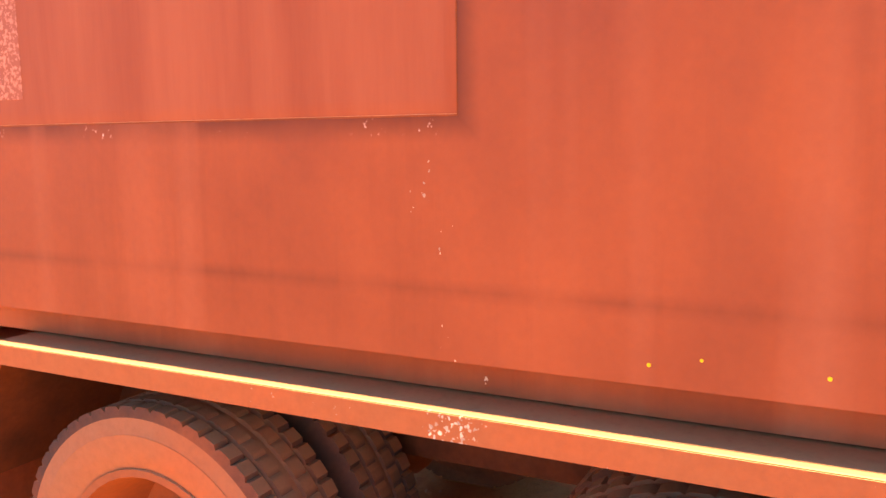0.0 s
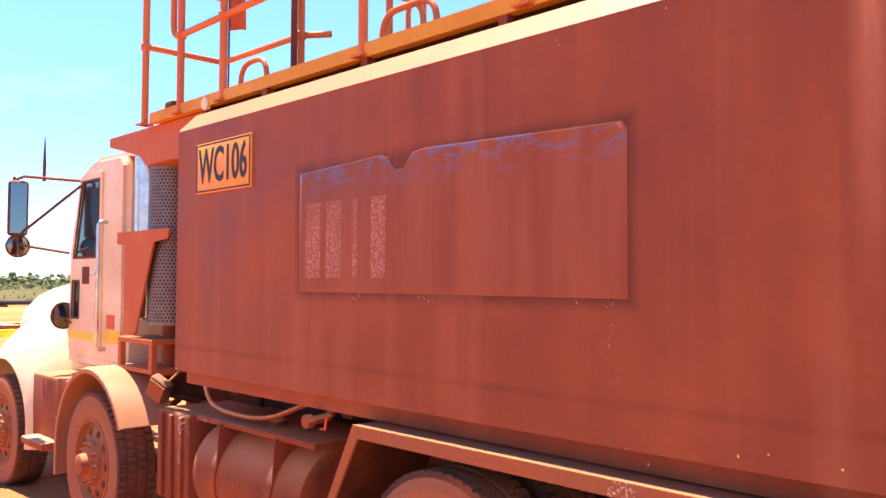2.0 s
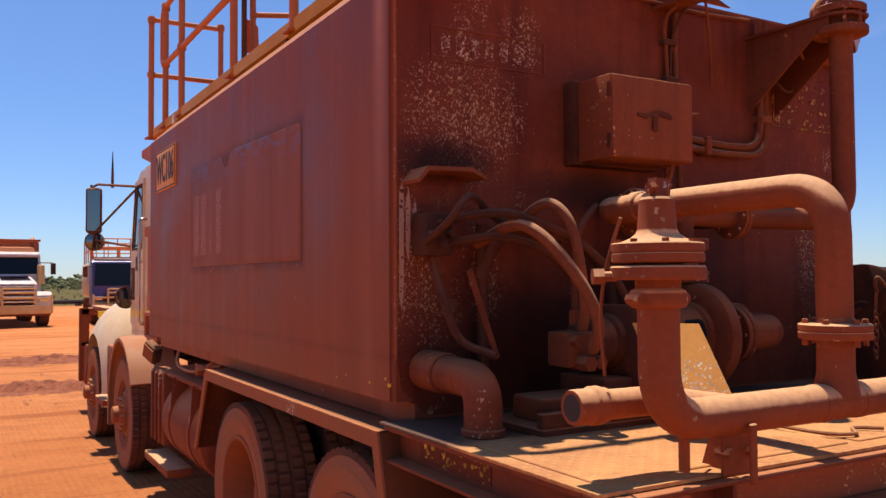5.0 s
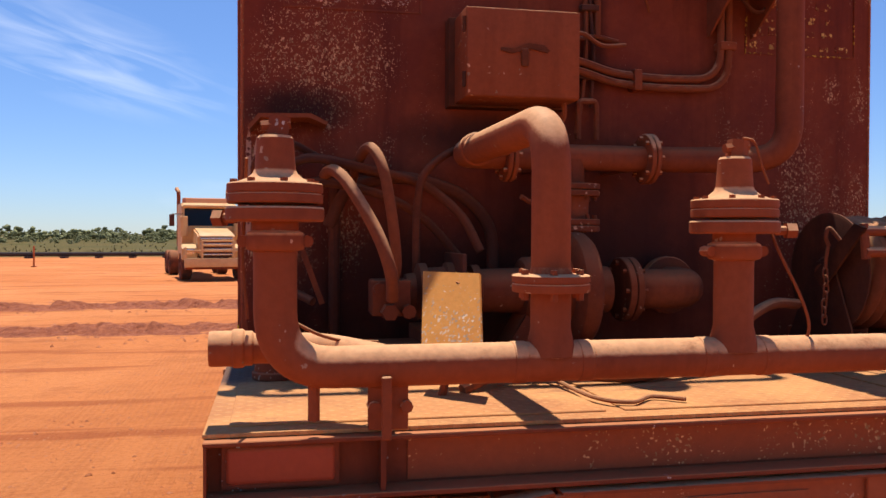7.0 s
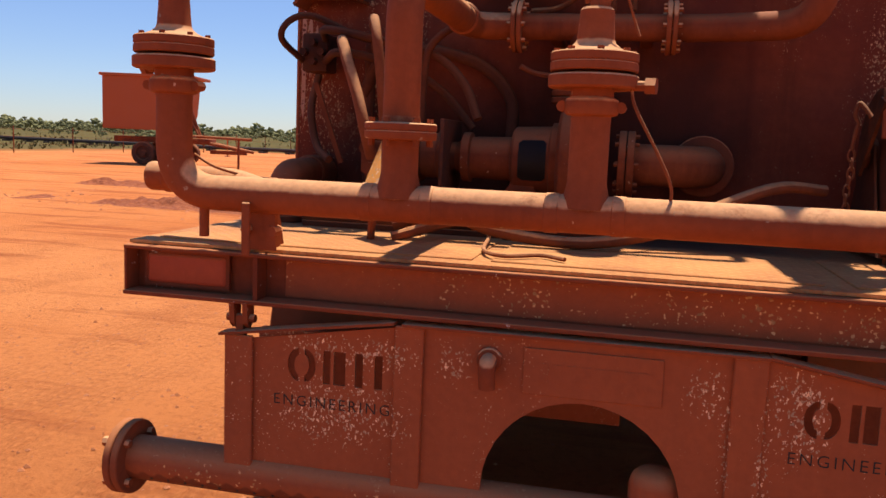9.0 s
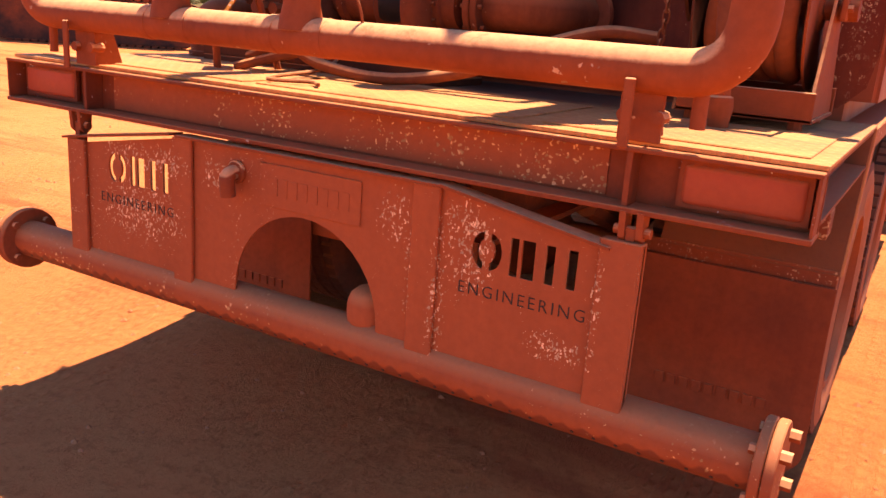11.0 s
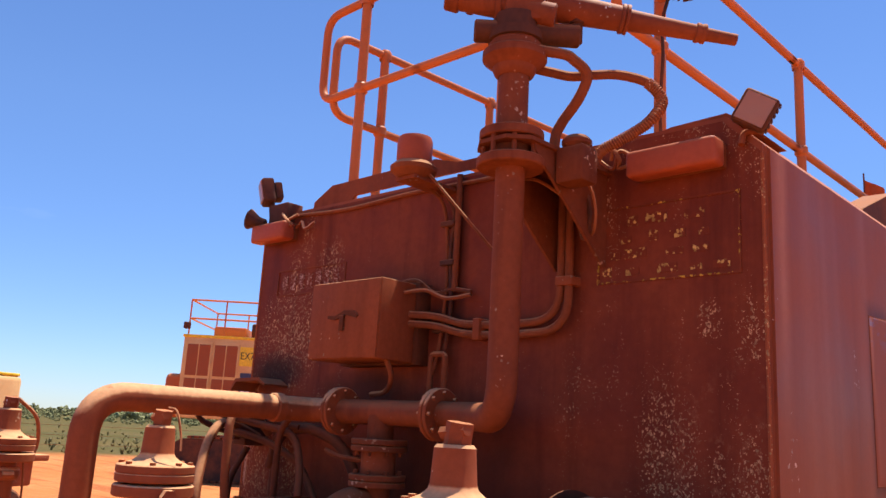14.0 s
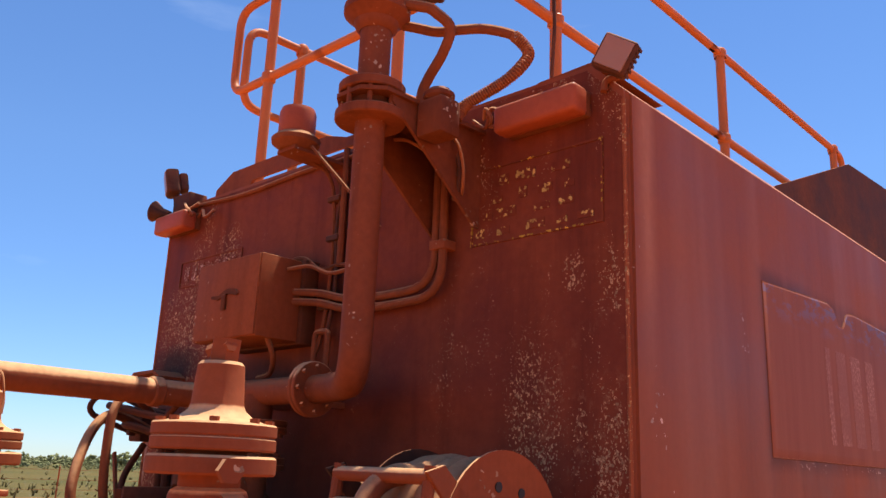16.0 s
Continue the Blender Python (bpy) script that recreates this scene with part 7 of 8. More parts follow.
    part("hose", tube(B(), smooth_path([(-0.62, -0.64, 1.24), (-0.48, -0.62, 1.29), (-0.30, -0.66, 1.245), (-0.05, -0.66, 1.225), (0.18, -0.58, 1.265), (0.36, -0.50, 1.35), (0.52, -0.42, 1.405), (0.66, -0.36, 1.40)], 8), 0.018, 12), "hose", d)
    part("hose", tube(B(), smooth_path([(-0.60, -0.72, 1.212), (-0.45, -0.66, 1.26), (-0.36, -0.62, 1.28)], 8), 0.016, 10), "hose", d)


build_hoses()


def build_reel():
    r = thing("hose_reel", (0.96, -0.33, 1.2), "dusty hose reel with wound fire hose on the rear deck", "hose reel")
    cx0, cx1, cy, cz, R = 0.795, 1.068, -0.335, 1.505, 0.210
    # base tray on feet
    bm = B()
    box(bm, 0.785, 1.12, -0.53, -0.515, 1.225, 1.30, 0.002, 1)
    box(bm, 0.785, 1.12, -0.14, -0.125, 1.225, 1.30, 0.002, 1)
    box(bm, 0.785, 1.12, -0.53, -0.125, 1.225, 1.233)
    part("base_tray", bm, "pipe", r)
    bm = B()
    for x in (0.82, 1.08):
        for y in (-0.50, -0.16):
            cyl(bm, (x, y, 1.2), (x, y, 1.226), 0.018, seg=8)
    part("foot", bm, "pipe", r)
    # left plate, disc and arm are darker: their shade is in the colour
    for x in (0.775, 1.105):
        out = [(-0.53, 1.225), (-0.125, 1.225), (-0.285, 1.545), (-0.385, 1.545)]
        part("side_plate", prism(B(), out, "x", x, x + 0.008, 0.001), "pipe" if x > 1 else "shade_coat", r, "sloping side plate")
    # drum discs
    for x in (cx0, cx1):
        dsc = part("drum_disc", lathe(B(), (x, cy, cz), (1, 0, 0), [(0, -0.012), (0.05, -0.012), (0.06, -0.004), (R - 0.012, -0.004), (R, 0.0), (R, 0.006), (R - 0.012, 0.004), (0.06, 0.004), (0.05, 0.012), (0, 0.012)], 44), "pipe" if x > 1 else "shade_coat", r, "round drum side disc")
        bm = B()
        for a in (62, 100):
            q = Vector((x + 0.0045, cy + 0.13 * math.cos(radians(a)), cz + 0.13 * math.sin(radians(a))))
            cyl(bm, q, q + Vector((0.002, 0, 0)), 0.012, seg=10)
        part("disc_hole", bm, "blackpaint", dsc)
    part("axle", cyl(B(), (0.765, cy, cz), (1.16, cy, cz), 0.03, seg=16), "steel", r)
    part("crank_hub", cyl(cyl(box(cyl(B(), (1.123, cy, cz), (1.158, cy, cz), 0.027, seg=14), 1.123, 1.138, cy - 0.06, cy + 0.06, cz - 0.03, cz + 0.03, 0.004), (1.138, cy - 0.045, cz), (1.15, cy - 0.045, cz), 0.010, seg=6), (1.138, cy + 0.045, cz), (1.15, cy + 0.045, cz), 0.010, seg=6), "pipe", r)
    # wound hose: turns of slightly uneven radius
    bm = B()
    turns, n = 5, 28
    pts = []
    rng = random.Random(4)
    wob = [rng.uniform(-0.014, 0.014) for _ in range(turns + 2)]
    for i in range(turns * n + 1):
        t = i / n
        k = int(t)
        w = wob[k] + (wob[k + 1] - wob[k]) * (t - k)
        a = t * math.tau
        pts.append((cx0 + 0.042 + t / turns * (cx1 - cx0 - 0.084) + 0.014 * math.sin(a + 1.1 * k) + 0.004 * math.sin(3 * a), cy + (0.186 + w) * math.cos(a), cz + (0.178 + w) * math.sin(a)))
    part("wound_hose", tube(bm, pts, 0.0275, 14), "hose", r, "dusty wound rubber hose")
    # fairlead rollers on an arm
    bm = B()
    cyl(bm, (0.755, -0.56, 1.650), (1.057, -0.56, 1.650), 0.017, seg=14)
    cyl(bm, (0.755, -0.57, 1.582), (1.057, -0.57, 1.582), 0.017, seg=14)
    part("roller", bm, "pipe", r)
    bm = B()
    for x in (0.76, 1.052):
        cyl(bm, (x, -0.572, 1.56), (x, -0.558, 1.672), 0.014, seg=10)
    part("roller_pin", bm, "pipe", r)
    for x in (0.742, 1.062):
        m = prism(B(), [(-0.590, 1.66), (-0.535, 1.675), (-0.33, 1.50), (-0.38, 1.45)], "x", x, x + 0.010, 0.001)
        part("fairlead_arm", m, "pipe" if x > 1 else "under", r)
    # free end hanging over the roller down to the nozzle
    h = part("hose_end", tube(B(), smooth_path([(0.91, -0.42, 1.655), (0.905, -0.52, 1.650), (0.895, -0.585, 1.610), (0.90, -0.622, 1.53), (0.912, -0.640, 1.43), (0.922, -0.645, 1.34)], 8), 0.0250, 14), "hose", r)
    noz = lathe(B(), (0.921, -0.647, 1.35), (0.05, -0.02, -1), [(0.02, -0.01), (0.03, 0), (0.03, 0.03), (0.022, 0.035), (0.022, 0.07), (0.030, 0.075), (0.032, 0.10), (0.026, 0.13), (0.024, 0.168), (0, 0.168)], 16)
    tube(noz, [(0.905, -0.665, 1.32), (0.97, -0.695, 1.325)], 0.008, 6)
    part("nozzle", noz, "pipe", h, "metal hose nozzle")
    # short latch chain hanging from the fairlead arm
    part("arm_hook", tube(B(), smooth_path([(0.742, -0.47, 1.62), (0.712, -0.455, 1.66), (0.703, -0.45, 1.63), (0.715, -0.45, 1.60)]), 0.007, 8), "hose", r)
    for k in range(7):
        z = 1.51 - k * 0.026
        m = at(0.702 + 0.004 * math.sin(k), -0.45, z) @ Matrix.Rotation(radians(90 * (k % 2)), 4, "Z")
        ring = [m @ Vector((0.009 * math.cos(q), 0, 0.018 * math.sin(q))) for q in (i * math.tau / 10 for i in range(11))]
        part("chain_link", tube(B(), ring, 0.0035, 6), "hose", r)
    part("chain_hook", tube(B(), smooth_path([(0.712, -0.45, 1.60), (0.705, -0.45, 1.56), (0.702, -0.45, 1.525)]), 0.006, 8), "hose", r)


build_reel()


def build_top_gear():
    """Work lamps, marker lamps, beacon and the folded plate along the upper rear edge."""
    part("edge_plate", prism(B(), [(-0.87, 2.775), (-0.86, 2.835), (-0.74, 2.895), (-0.10, 2.90), (0.02, 2.865), (0.30, 2.865), (0.42, 2.825), (-0.58, 2.825), (-0.63, 2.775)], "y", -0.005, 0.006), "steel", tank, "folded plate along the top edge")
    part("edge_plate", prism(B(), [(0.74, 2.775), (0.92, 2.812), (1.10, 2.818), (1.16, 2.775)], "y", -0.005, 0.30), "steel", tank)
    bm = tube(B(), smooth_path([(-1.0, -0.02, 2.785), (-0.6, -0.022, 2.762), (-0.2, -0.022, 2.772), (0.2, -0.022, 2.765), (0.5, -0.03, 2.775)]), 0.009, 8)
    part("wiring", bm, "hose", tank)
    for r, mat, pts in (
        (0.007, "black", [(0.61, -0.13, 2.69), (0.668, -0.12, 2.636), (0.701, -0.12, 2.557), (0.689, -0.11, 2.478), (0.657, -0.09, 2.47), (0.624, -0.06, 2.524), (0.60, -0.045, 2.60)]),
        (0.005, "edge", [(0.63, -0.16, 2.68), (0.71, -0.15, 2.63), (0.735, -0.14, 2.55), (0.72, -0.12, 2.49), (0.68, -0.08, 2.47)]),
        (0.006, "edge", [(0.49, -0.22, 2.662), (0.569, -0.21, 2.642), (0.646, -0.19, 2.587)]),
        (0.008, "hose", [(-0.02, -0.18, 2.76), (-0.01, -0.05, 2.70), (0.009, -0.03, 2.556), (0.016, -0.03, 2.342), (0.0, -0.035, 2.14), (-0.03, -0.05, 2.0)]),
        (0.007, "black", [(0.03, -0.15, 2.76), (0.045, -0.04, 2.66), (0.030, -0.03, 2.50), (0.045, -0.03, 2.30), (0.03, -0.04, 2.10)]),
        (0.006, "hose", [(0.046, -0.20, 2.773), (0.158, -0.12, 2.617), (0.264, -0.03, 2.461)]),
        (0.008, "hose", [(-0.20, -0.09, 2.385), (-0.11, -0.06, 2.40), (-0.03, -0.04, 2.35), (0.05, -0.03, 2.36), (0.14, -0.03, 2.345)]),
        (0.006, "edge", [(0.72, -0.03, 2.735), (0.745, -0.055, 2.755), (0.765, -0.05, 2.72), (0.75, -0.035, 2.70), (0.79, -0.04, 2.70)]),
    ):
        part("wiring", tube(B(), smooth_path(pts, 8), r, 7), mat, tank)
    for cx, cz in ((0.012, 2.60), (0.02, 2.45), (0.0, 2.20)):
        part("cable_tie", boxed(cx - 0.028, cx + 0.040, -0.048, -0.012, cz, cz + 0.022, 0.003, 1), "black", tank)
    for xa, xb, dz in ((-1.20, -0.945, 0.0), (0.815, 1.108, -0.022)):
        lamp = thing("marker_lamp", ((xa + xb) / 2, -0.06, 2.66), "dust-caked red marker lamp on the upper rear edge", "lamp", "rear marker lamps")
        part("lens", boxed(xa, xb, -0.105, -0.035, 2.660 + dz, 2.745 + dz, 0.014, 3), "lens", lamp)
        part("housing", boxed(xa + 0.006, xb - 0.006, -0.036, -0.008, 2.664 + dz, 2.741 + dz, 0.006), "hose", lamp)
        part("lamp_wire", tube(B(), smooth_path([(xb, -0.03, 2.72), (xb + 0.05, -0.04, 2.74), (xb + 0.09, -0.05, 2.70), (xb + 0.13, -0.03, 2.73)] if xa < 0 else [(xa, -0.03, 2.72), (xa - 0.05, -0.05, 2.75), (xa - 0.08, -0.04, 2.70), (xa - 0.14, -0.03, 2.74)]), 0.007, 6), "pipe", lamp)
    # square work lamp, right
    wl = thing("work_lamp", (1.20, -0.03, 2.70), "square dusty work lamp tilted on the tank corner", "lamp")
    m = at(1.20, -0.035, 2.79) @ Matrix.Rotation(radians(24), 4, "Z") @ Matrix.Rotation(radians(30), 4, "Y") @ Matrix.Rotation(radians(8), 4, "X")
    part("housing", box(B(), -0.051, 0.051, -0.03, 0.022, -0.051, 0.051, 0.010, 3, m=m), "black", wl)
    part("glass", box(B(), -0.042, 0.042, -0.034, -0.029, -0.042, 0.042, m=m), "lamp_glass", wl)
    bm = B()
    for i in range(6):
        box(bm, 0.050, 0.055, -0.015, 0.018, -0.043 + i * 0.016, -0.036 + i * 0.016, m=m)
    part("cooling_fin", bm, "black", wl)
    part("bracket", tube(B(), rounded([(1.155, -0.03, 2.70), (1.155, -0.02, 2.74), (1.20, -0.01, 2.74)], 0.02), 0.010, 8), "steel", wl)
    # round work lamp and reversing horn, left
    wl = thing("work_lamp", (-1.12, -0.03, 2.75), "black work lamp with dusty glass on the tank corner", "lamp")
    a, u = Vector((-1.16, -0.06, 2.915)), Vector((-0.35, -0.9, -0.15)).normalized()
    m = Matrix.Translation(a) @ Matrix.Rotation(radians(-26), 4, "Z") @ Matrix.Rotation(radians(-12), 4, "Y") @ Matrix.Rotation(radians(10), 4, "X")
    part("housing", box(box(B(), -0.045, 0.045, -0.03, 0.03, -0.062, 0.062, 0.014, 3, m=m), -0.032, 0.032, 0.03, 0.07, -0.045, 0.045, 0.012, 2, m=m), "black", wl)
    part("glass", box(B(), -0.034, 0.034, -0.034, -0.029, -0.050, 0.050, 0.002, 1, m=m), "lamp_glass", wl)
    part("stem", cyl(B(), (-1.13, -0.03, 2.75), (-1.15, -0.04, 2.88), 0.016, seg=8), "black", wl)
    part("base_box", boxed(-1.13, -0.99, -0.06, 0.03, 2.752, 2.845, 0.006), "black", wl)
    part("wire", tube(B(), smooth_path([(-1.02, -0.06, 2.79), (-0.97, -0.08, 2.76), (-0.93, -0.07, 2.72), (-0.99, -0.07, 2.74), (-0.90, -0.06, 2.77)]), 0.007, 6), "pipe", wl)
    horn = thing("reversing_horn", (-1.2, -0.05, 2.74), "small dusty reversing horn on the tank corner", "horn")
    part("horn", lathe(B(), (-1.17, -0.05, 2.765), (-0.8, -0.5, 0.25), [(0.02, 0), (0.025, 0.04), (0.05, 0.085), (0.045, 0.086), (0.018, 0.03)], 16), "black", horn)
    part("bracket", boxed(-1.19, -1.13, -0.055, -0.01, 2.735, 2.765, 0.004), "hose", horn)
    # amber beacon, dusted over
    bc = thing("beacon", (-0.02, -0.21, 2.74), "dust-covered rotating beacon on a bracket", "beacon")
    bx, by = -0.005, -0.215
    part("bracket", boxed(bx - 0.05, bx + 0.05, by - 0.04, -0.005, 2.735, 2.748), "steel", bc)
    part("base", lathe(B(), (bx, by, 2.748), (0, 0, 1), [(0, 0), (0.055, 0), (0.085, 0.022), (0.088, 0.038), (0.070, 0.055)], 28), "hose", bc)
    part("dome", lathe(B(), (bx, by, 2.795), (0, 0, 1), [(0.062, 0), (0.066, 0.02), (0.066, 0.09), (0.060, 0.108), (0.04, 0.114), (0, 0.115)], 28), "lens", bc)
    # lamp on the right-hand rail post
    wl = thing("work_lamp", (0.62, 0.485, 3.65), "black ribbed work lamp on the handrail post", "lamp")
    a, u = Vector((0.735, 0.47, 3.585)), Vector((0.9, 0.35, 0.12)).normalized()
    part("housing", lathe(B(), a - u * 0.06, u, [(0, -0.02), (0.03, -0.015), (0.036, 0.0), (0.046, 0.0), (0.046, 0.008), (0.040, 0.008), (0.042, 0.018), (0.054, 0.018), (0.054, 0.026), (0.047, 0.026), (0.050, 0.038), (0.062, 0.038), (0.064, 0.075), (0.055, 0.082), (0, 0.082)], 20), "black", wl)
    part("bracket", boxed(0.605, 0.70, 0.455, 0.50, 3.56, 3.61, 0.006), "orange_dull", wl)
    part("wire", tube(B(), smooth_path([(0.67, 0.46, 3.57), (0.640, 0.455, 3.45), (0.645, 0.45, 3.3), (0.63, 0.455, 3.1), (0.64, 0.45, 2.92)]), 0.007, 6), "black", wl)


build_top_gear()


# ---------------------------------------------------------------- other vehicles in the yard
def far_wheel(bm, x, y, z, r, w, s):
    lathe(bm, (x, y, z), (s, 0, 0), [(0.0, -w), (r * 0.9, -w), (r, -w * 0.8), (r, w * 0.8), (r * 0.9, w), (r * 0.62, w), (r * 0.55, w * 0.5), (r * 0.3, w * 0.5), (r * 0.25, w), (0, w)], 20)
    return bm


def yard_truck(name, x, y, turn, label, style):
    """A parked truck facing -y, built round its own origin and then turned into place."""
    t = thing(name, (0, 0, 0), label, "truck", "parked trucks")
    body = "blue" if style == "flat" else ("white" if style == "tipper" else "exc")
    w = 1.16
    if style == "flat":
        bm = prism(B(), [(0.0, 0.62), (-0.05, 1.55), (0.12, 2.62), (0.25, 2.72), (1.9, 2.72), (1.9, 0.75), (1.2, 0.75)], "x", -w, w, 0.05)
        cab = part("cab", bm, body, t, "blue cab with white band")
        v = [(-1.03, 0.075, 2.55), (1.03, 0.075, 2.55), (1.08, -0.075, 1.62), (-1.08, -0.075, 1.62)]
        bm = B()
        bm.faces.new([bm.verts.new((a, b - 0.02, c)) for a, b, c in v])
        bmesh.ops.solidify(bm, geom=bm.faces[:], thickness=0.01)
        part("windscreen", bm, "glass", cab)
        part("lower_front", boxed(-1.12, 1.12, -0.055, 0.02, 0.66, 0.95, 0.02), "exc", cab)
        for s in (-1, 1):
            part("head_lamp", boxed(*sorted((s * 0.74, s * 1.10)), -0.10, -0.02, 1.0, 1.2, 0.03), "chrome", cab)
        part("roof_panel", boxed(-1.08, 1.08, 0.2, 1.8, 2.72, 2.77, 0.02), "white", cab)
        part("lower_grille", boxed(-0.7, 0.7, -0.09, 0.0, 0.95, 1.25, 0.02), "black", cab)
        bz, by = 0.55, -0.42
        tank_z0, tank_z1, y0, y1 = 1.05, 2.65, 2.1, 7.6
        part("water_tank", boxed(-1.2, 1.2, y0, y1, tank_z0, tank_z1, 0.18, 4), "cream", t)
    else:
        bm = prism(B(), [(1.6, 0.95), (1.5, 1.95), (1.75, 2.78), (1.95, 2.88), (3.3, 2.88), (3.3, 0.95)], "x", -1.02, 1.02, 0.05)
        cab = part("cab", bm, body, t, "cab with dark windscreen")
        v = [(-0.92, 1.735, 2.66), (0.92, 1.735, 2.66), (0.95, 1.53, 2.0), (-0.95, 1.53, 2.0)]
        bm = B()
        bm.faces.new([bm.verts.new((a, b - 0.03, c)) for a, b, c in v])
        bmesh.ops.solidify(bm, geom=bm.faces[:], thickness=0.01)
        part("windscreen", bm, "glass", cab)
        part("visor", boxed(-0.98, 0.98, 1.55, 1.85, 2.70, 2.78, 0.02), body, cab)
        part("bonnet", prism(B(), [(0.0, 0.9), (-0.02, 1.62), (0.1, 1.72), (1.55, 1.95), (1.55, 0.9)], "x", -0.66, 0.66, 0.06), body, t)
        part("grille", boxed(-0.55, 0.55, -0.06, -0.01, 0.85, 1.58, 0.02), "black", t)
        bm = B()
        for k in range(4):
            box(bm, -0.57, 0.57, -0.085, -0.055, 0.92 + k * 0.19, 0.98 + k * 0.19, 0.01)
        part("grille_bar", bm, "chrome", t)
        if style == "tipper":
            part("bonnet_stripe", boxed(-0.5, 0.5, 0.3, 1.3, 1.90, 1.915), "blue", t)
        for s in (-1, 1):
            bm = prism(B(), [(0.0, 0.75), (0.02, 1.18), (0.25, 1.32), (1.1, 1.32), (1.35, 0.85), (1.2, 0.7), (1.05, 1.02), (0.35, 1.02), (0.25, 0.75)], "x", *sorted((s * 0.67, s * 1.2)), 0.03)
            part("guard", bm, body, t)
            part("head_lamp", boxed(*sorted((s * 0.75, s * 1.1)), -0.04, 0.02, 0.95, 1.15, 0.02), "chrome", t)
            part("exhaust_stack", tube(B(), rounded([(s * 0.95, 3.5, 1.2), (s * 0.95, 3.5, 3.35), (s * 1.0, 3.75, 3.5)], 0.08), 0.075, 12), "pipe", t)
            part("air_cleaner", cyl(B(), (s * 0.98, 1.35, 1.6), (s * 0.98, 1.35, 2.35), 0.14, seg=14, edge=0.02), "exc", t)
        bz, by = 0.5, -0.45
        if style == "tipper":
            part("tipper_body", prism(B(), [(3.6, 1.25), (3.5, 3.35), (8.4, 3.35), (8.6, 1.25)], "x", -1.22, 1.22, 0.04), "redtank", t, "red tipper body")
            part("body_rim", boxed(-1.27, 1.27, 3.45, 8.45, 3.35, 3.45, 0.02), "orange_dull", t)
        else:
            part("turntable", boxed(-0.6, 0.6, 4.6, 6.2, 1.0, 1.15, 0.02), "black", t)
        part("roof_deflector", prism(B(), [(2.0, 2.88), (2.1, 3.05), (3.2, 3.12), (3.2, 2.88)], "x", -0.85, 0.85, 0.03), "orange_dull", t)
    bb = part("bull_bar", box(box(B(), -w, w, by, by + 0.12, bz, bz + 0.32, 0.03), -w, w, by + 0.02, by + 0.1, bz + 0.55, bz + 0.62, 0.02), "exc", t, "steel bull bar")
    bm = B()
    for xx in (-1.12, -0.55, 0.55, 1.12):
        box(bm, xx - 0.04, xx + 0.04, by + 0.02, by + 0.1, bz + 0.3, bz + (0.95 if abs(xx) < 1 else 0.72), 0.01)
    for zz in (0.78, 0.94):
        tube(bm, [(-0.55, by + 0.05, bz + zz), (0.55, by + 0.05, bz + zz)], 0.03, 8)
    part("bar_hoop", bm, "exc", bb)
    part("chassis", boxed(-0.45, 0.45, 0.0, 7.8, 0.7, 0.98, 0.02), "black", t)
    part("front_skirt", boxed(-1.1, 1.1, by + 0.12, 0.3, 0.42, 0.75, 0.03), "steel", t)
    for yy in ((0.9, 5.2, 6.5) if style != "flat" else (1.2, 5.0, 6.3)):
        for s in (-1, 1):
            part("wheel", far_wheel(B(), s * 0.98, yy, 0.5, 0.5, 0.2, s), "tyre", t)
    for s in (-1, 1):
        arm = part("mirror", box(B(), -0.09, 0.09, -0.05, 0.05, -0.22, 0.22, 0.02, m=at(s * 1.42, 1.3 if style != "flat" else 0.0, 2.2)), "black", t)
        part("mirror_arm", tube(B(), [(s * 1.0, 1.55 if style != "flat" else 0.15, 2.45), (s * 1.42, 1.3 if style != "flat" else 0.0, 2.43)], 0.02, 6), "black", arm)
    if style != "prime":
        bm = B()
        zt = (2.75 if style == "flat" else 3.45)
        ys = (2.2, 4.0, 5.8, 7.4) if style == "flat" else (3.7, 5.2, 6.8, 8.2)
        for xx in (-1.1, 1.1):
            for yy in ys:
                tube(bm, [(xx, yy, zt - 0.12), (xx, yy, zt + 0.95)], 0.03, 6)
            for zz in (zt + 0.45, zt + 0.95):
                tube(bm, [(xx, ys[0], zz), (xx, ys[-1], zz)], 0.03, 6)
        for yy in (ys[0], ys[-1]):
            for zz in (zt + 0.45, zt + 0.95):
                tube(bm, [(-1.1, yy, zz), (1.1, yy, zz)], 0.03, 6)
            for xx in (-0.55, 0.0, 0.55):
                tube(bm, [(xx, yy, zt - 0.12), (xx, yy, zt + 0.95)], 0.025, 6)
        if style == "flat":
            part("handrail", bm, "orange", t, "orange handrails")
            bm = B()
            tube(bm, rounded([(-1.0, 1.9, 2.65), (-1.15, 1.2, 3.25), (1.15, 1.2, 3.25), (1.0, 1.9, 2.65)], 0.1), 0.07, 8)
            tube(bm, [(0, 1.2, 3.25), (0, 1.5, 2.75)], 0.05, 8)
            box(bm, -1.1, 1.1, 1.1, 2.0, 2.75, 2.85)
            part("roof_guard", bm, "orange", t, "orange cab roof guard")
    t.matrix_basis = at(x, y, ground_z(x, y)) @ Matrix.Rotation(radians(turn), 4, "Z") @ Matrix.Scale(0.94 if style == "flat" else 1.0, 4)
    return t


yard_truck("prime_mover", -3.15, 28.4, 12, "cream prime mover parked facing the camera on red earth", "prime")
yard_truck("tipper_truck", -0.60, 32.4, 4, "white truck with red tipper body parked on red earth", "tipper")
yard_truck("blue_water_truck", 3.1, 32.6, -4, "blue and white water truck with orange rails", "flat")


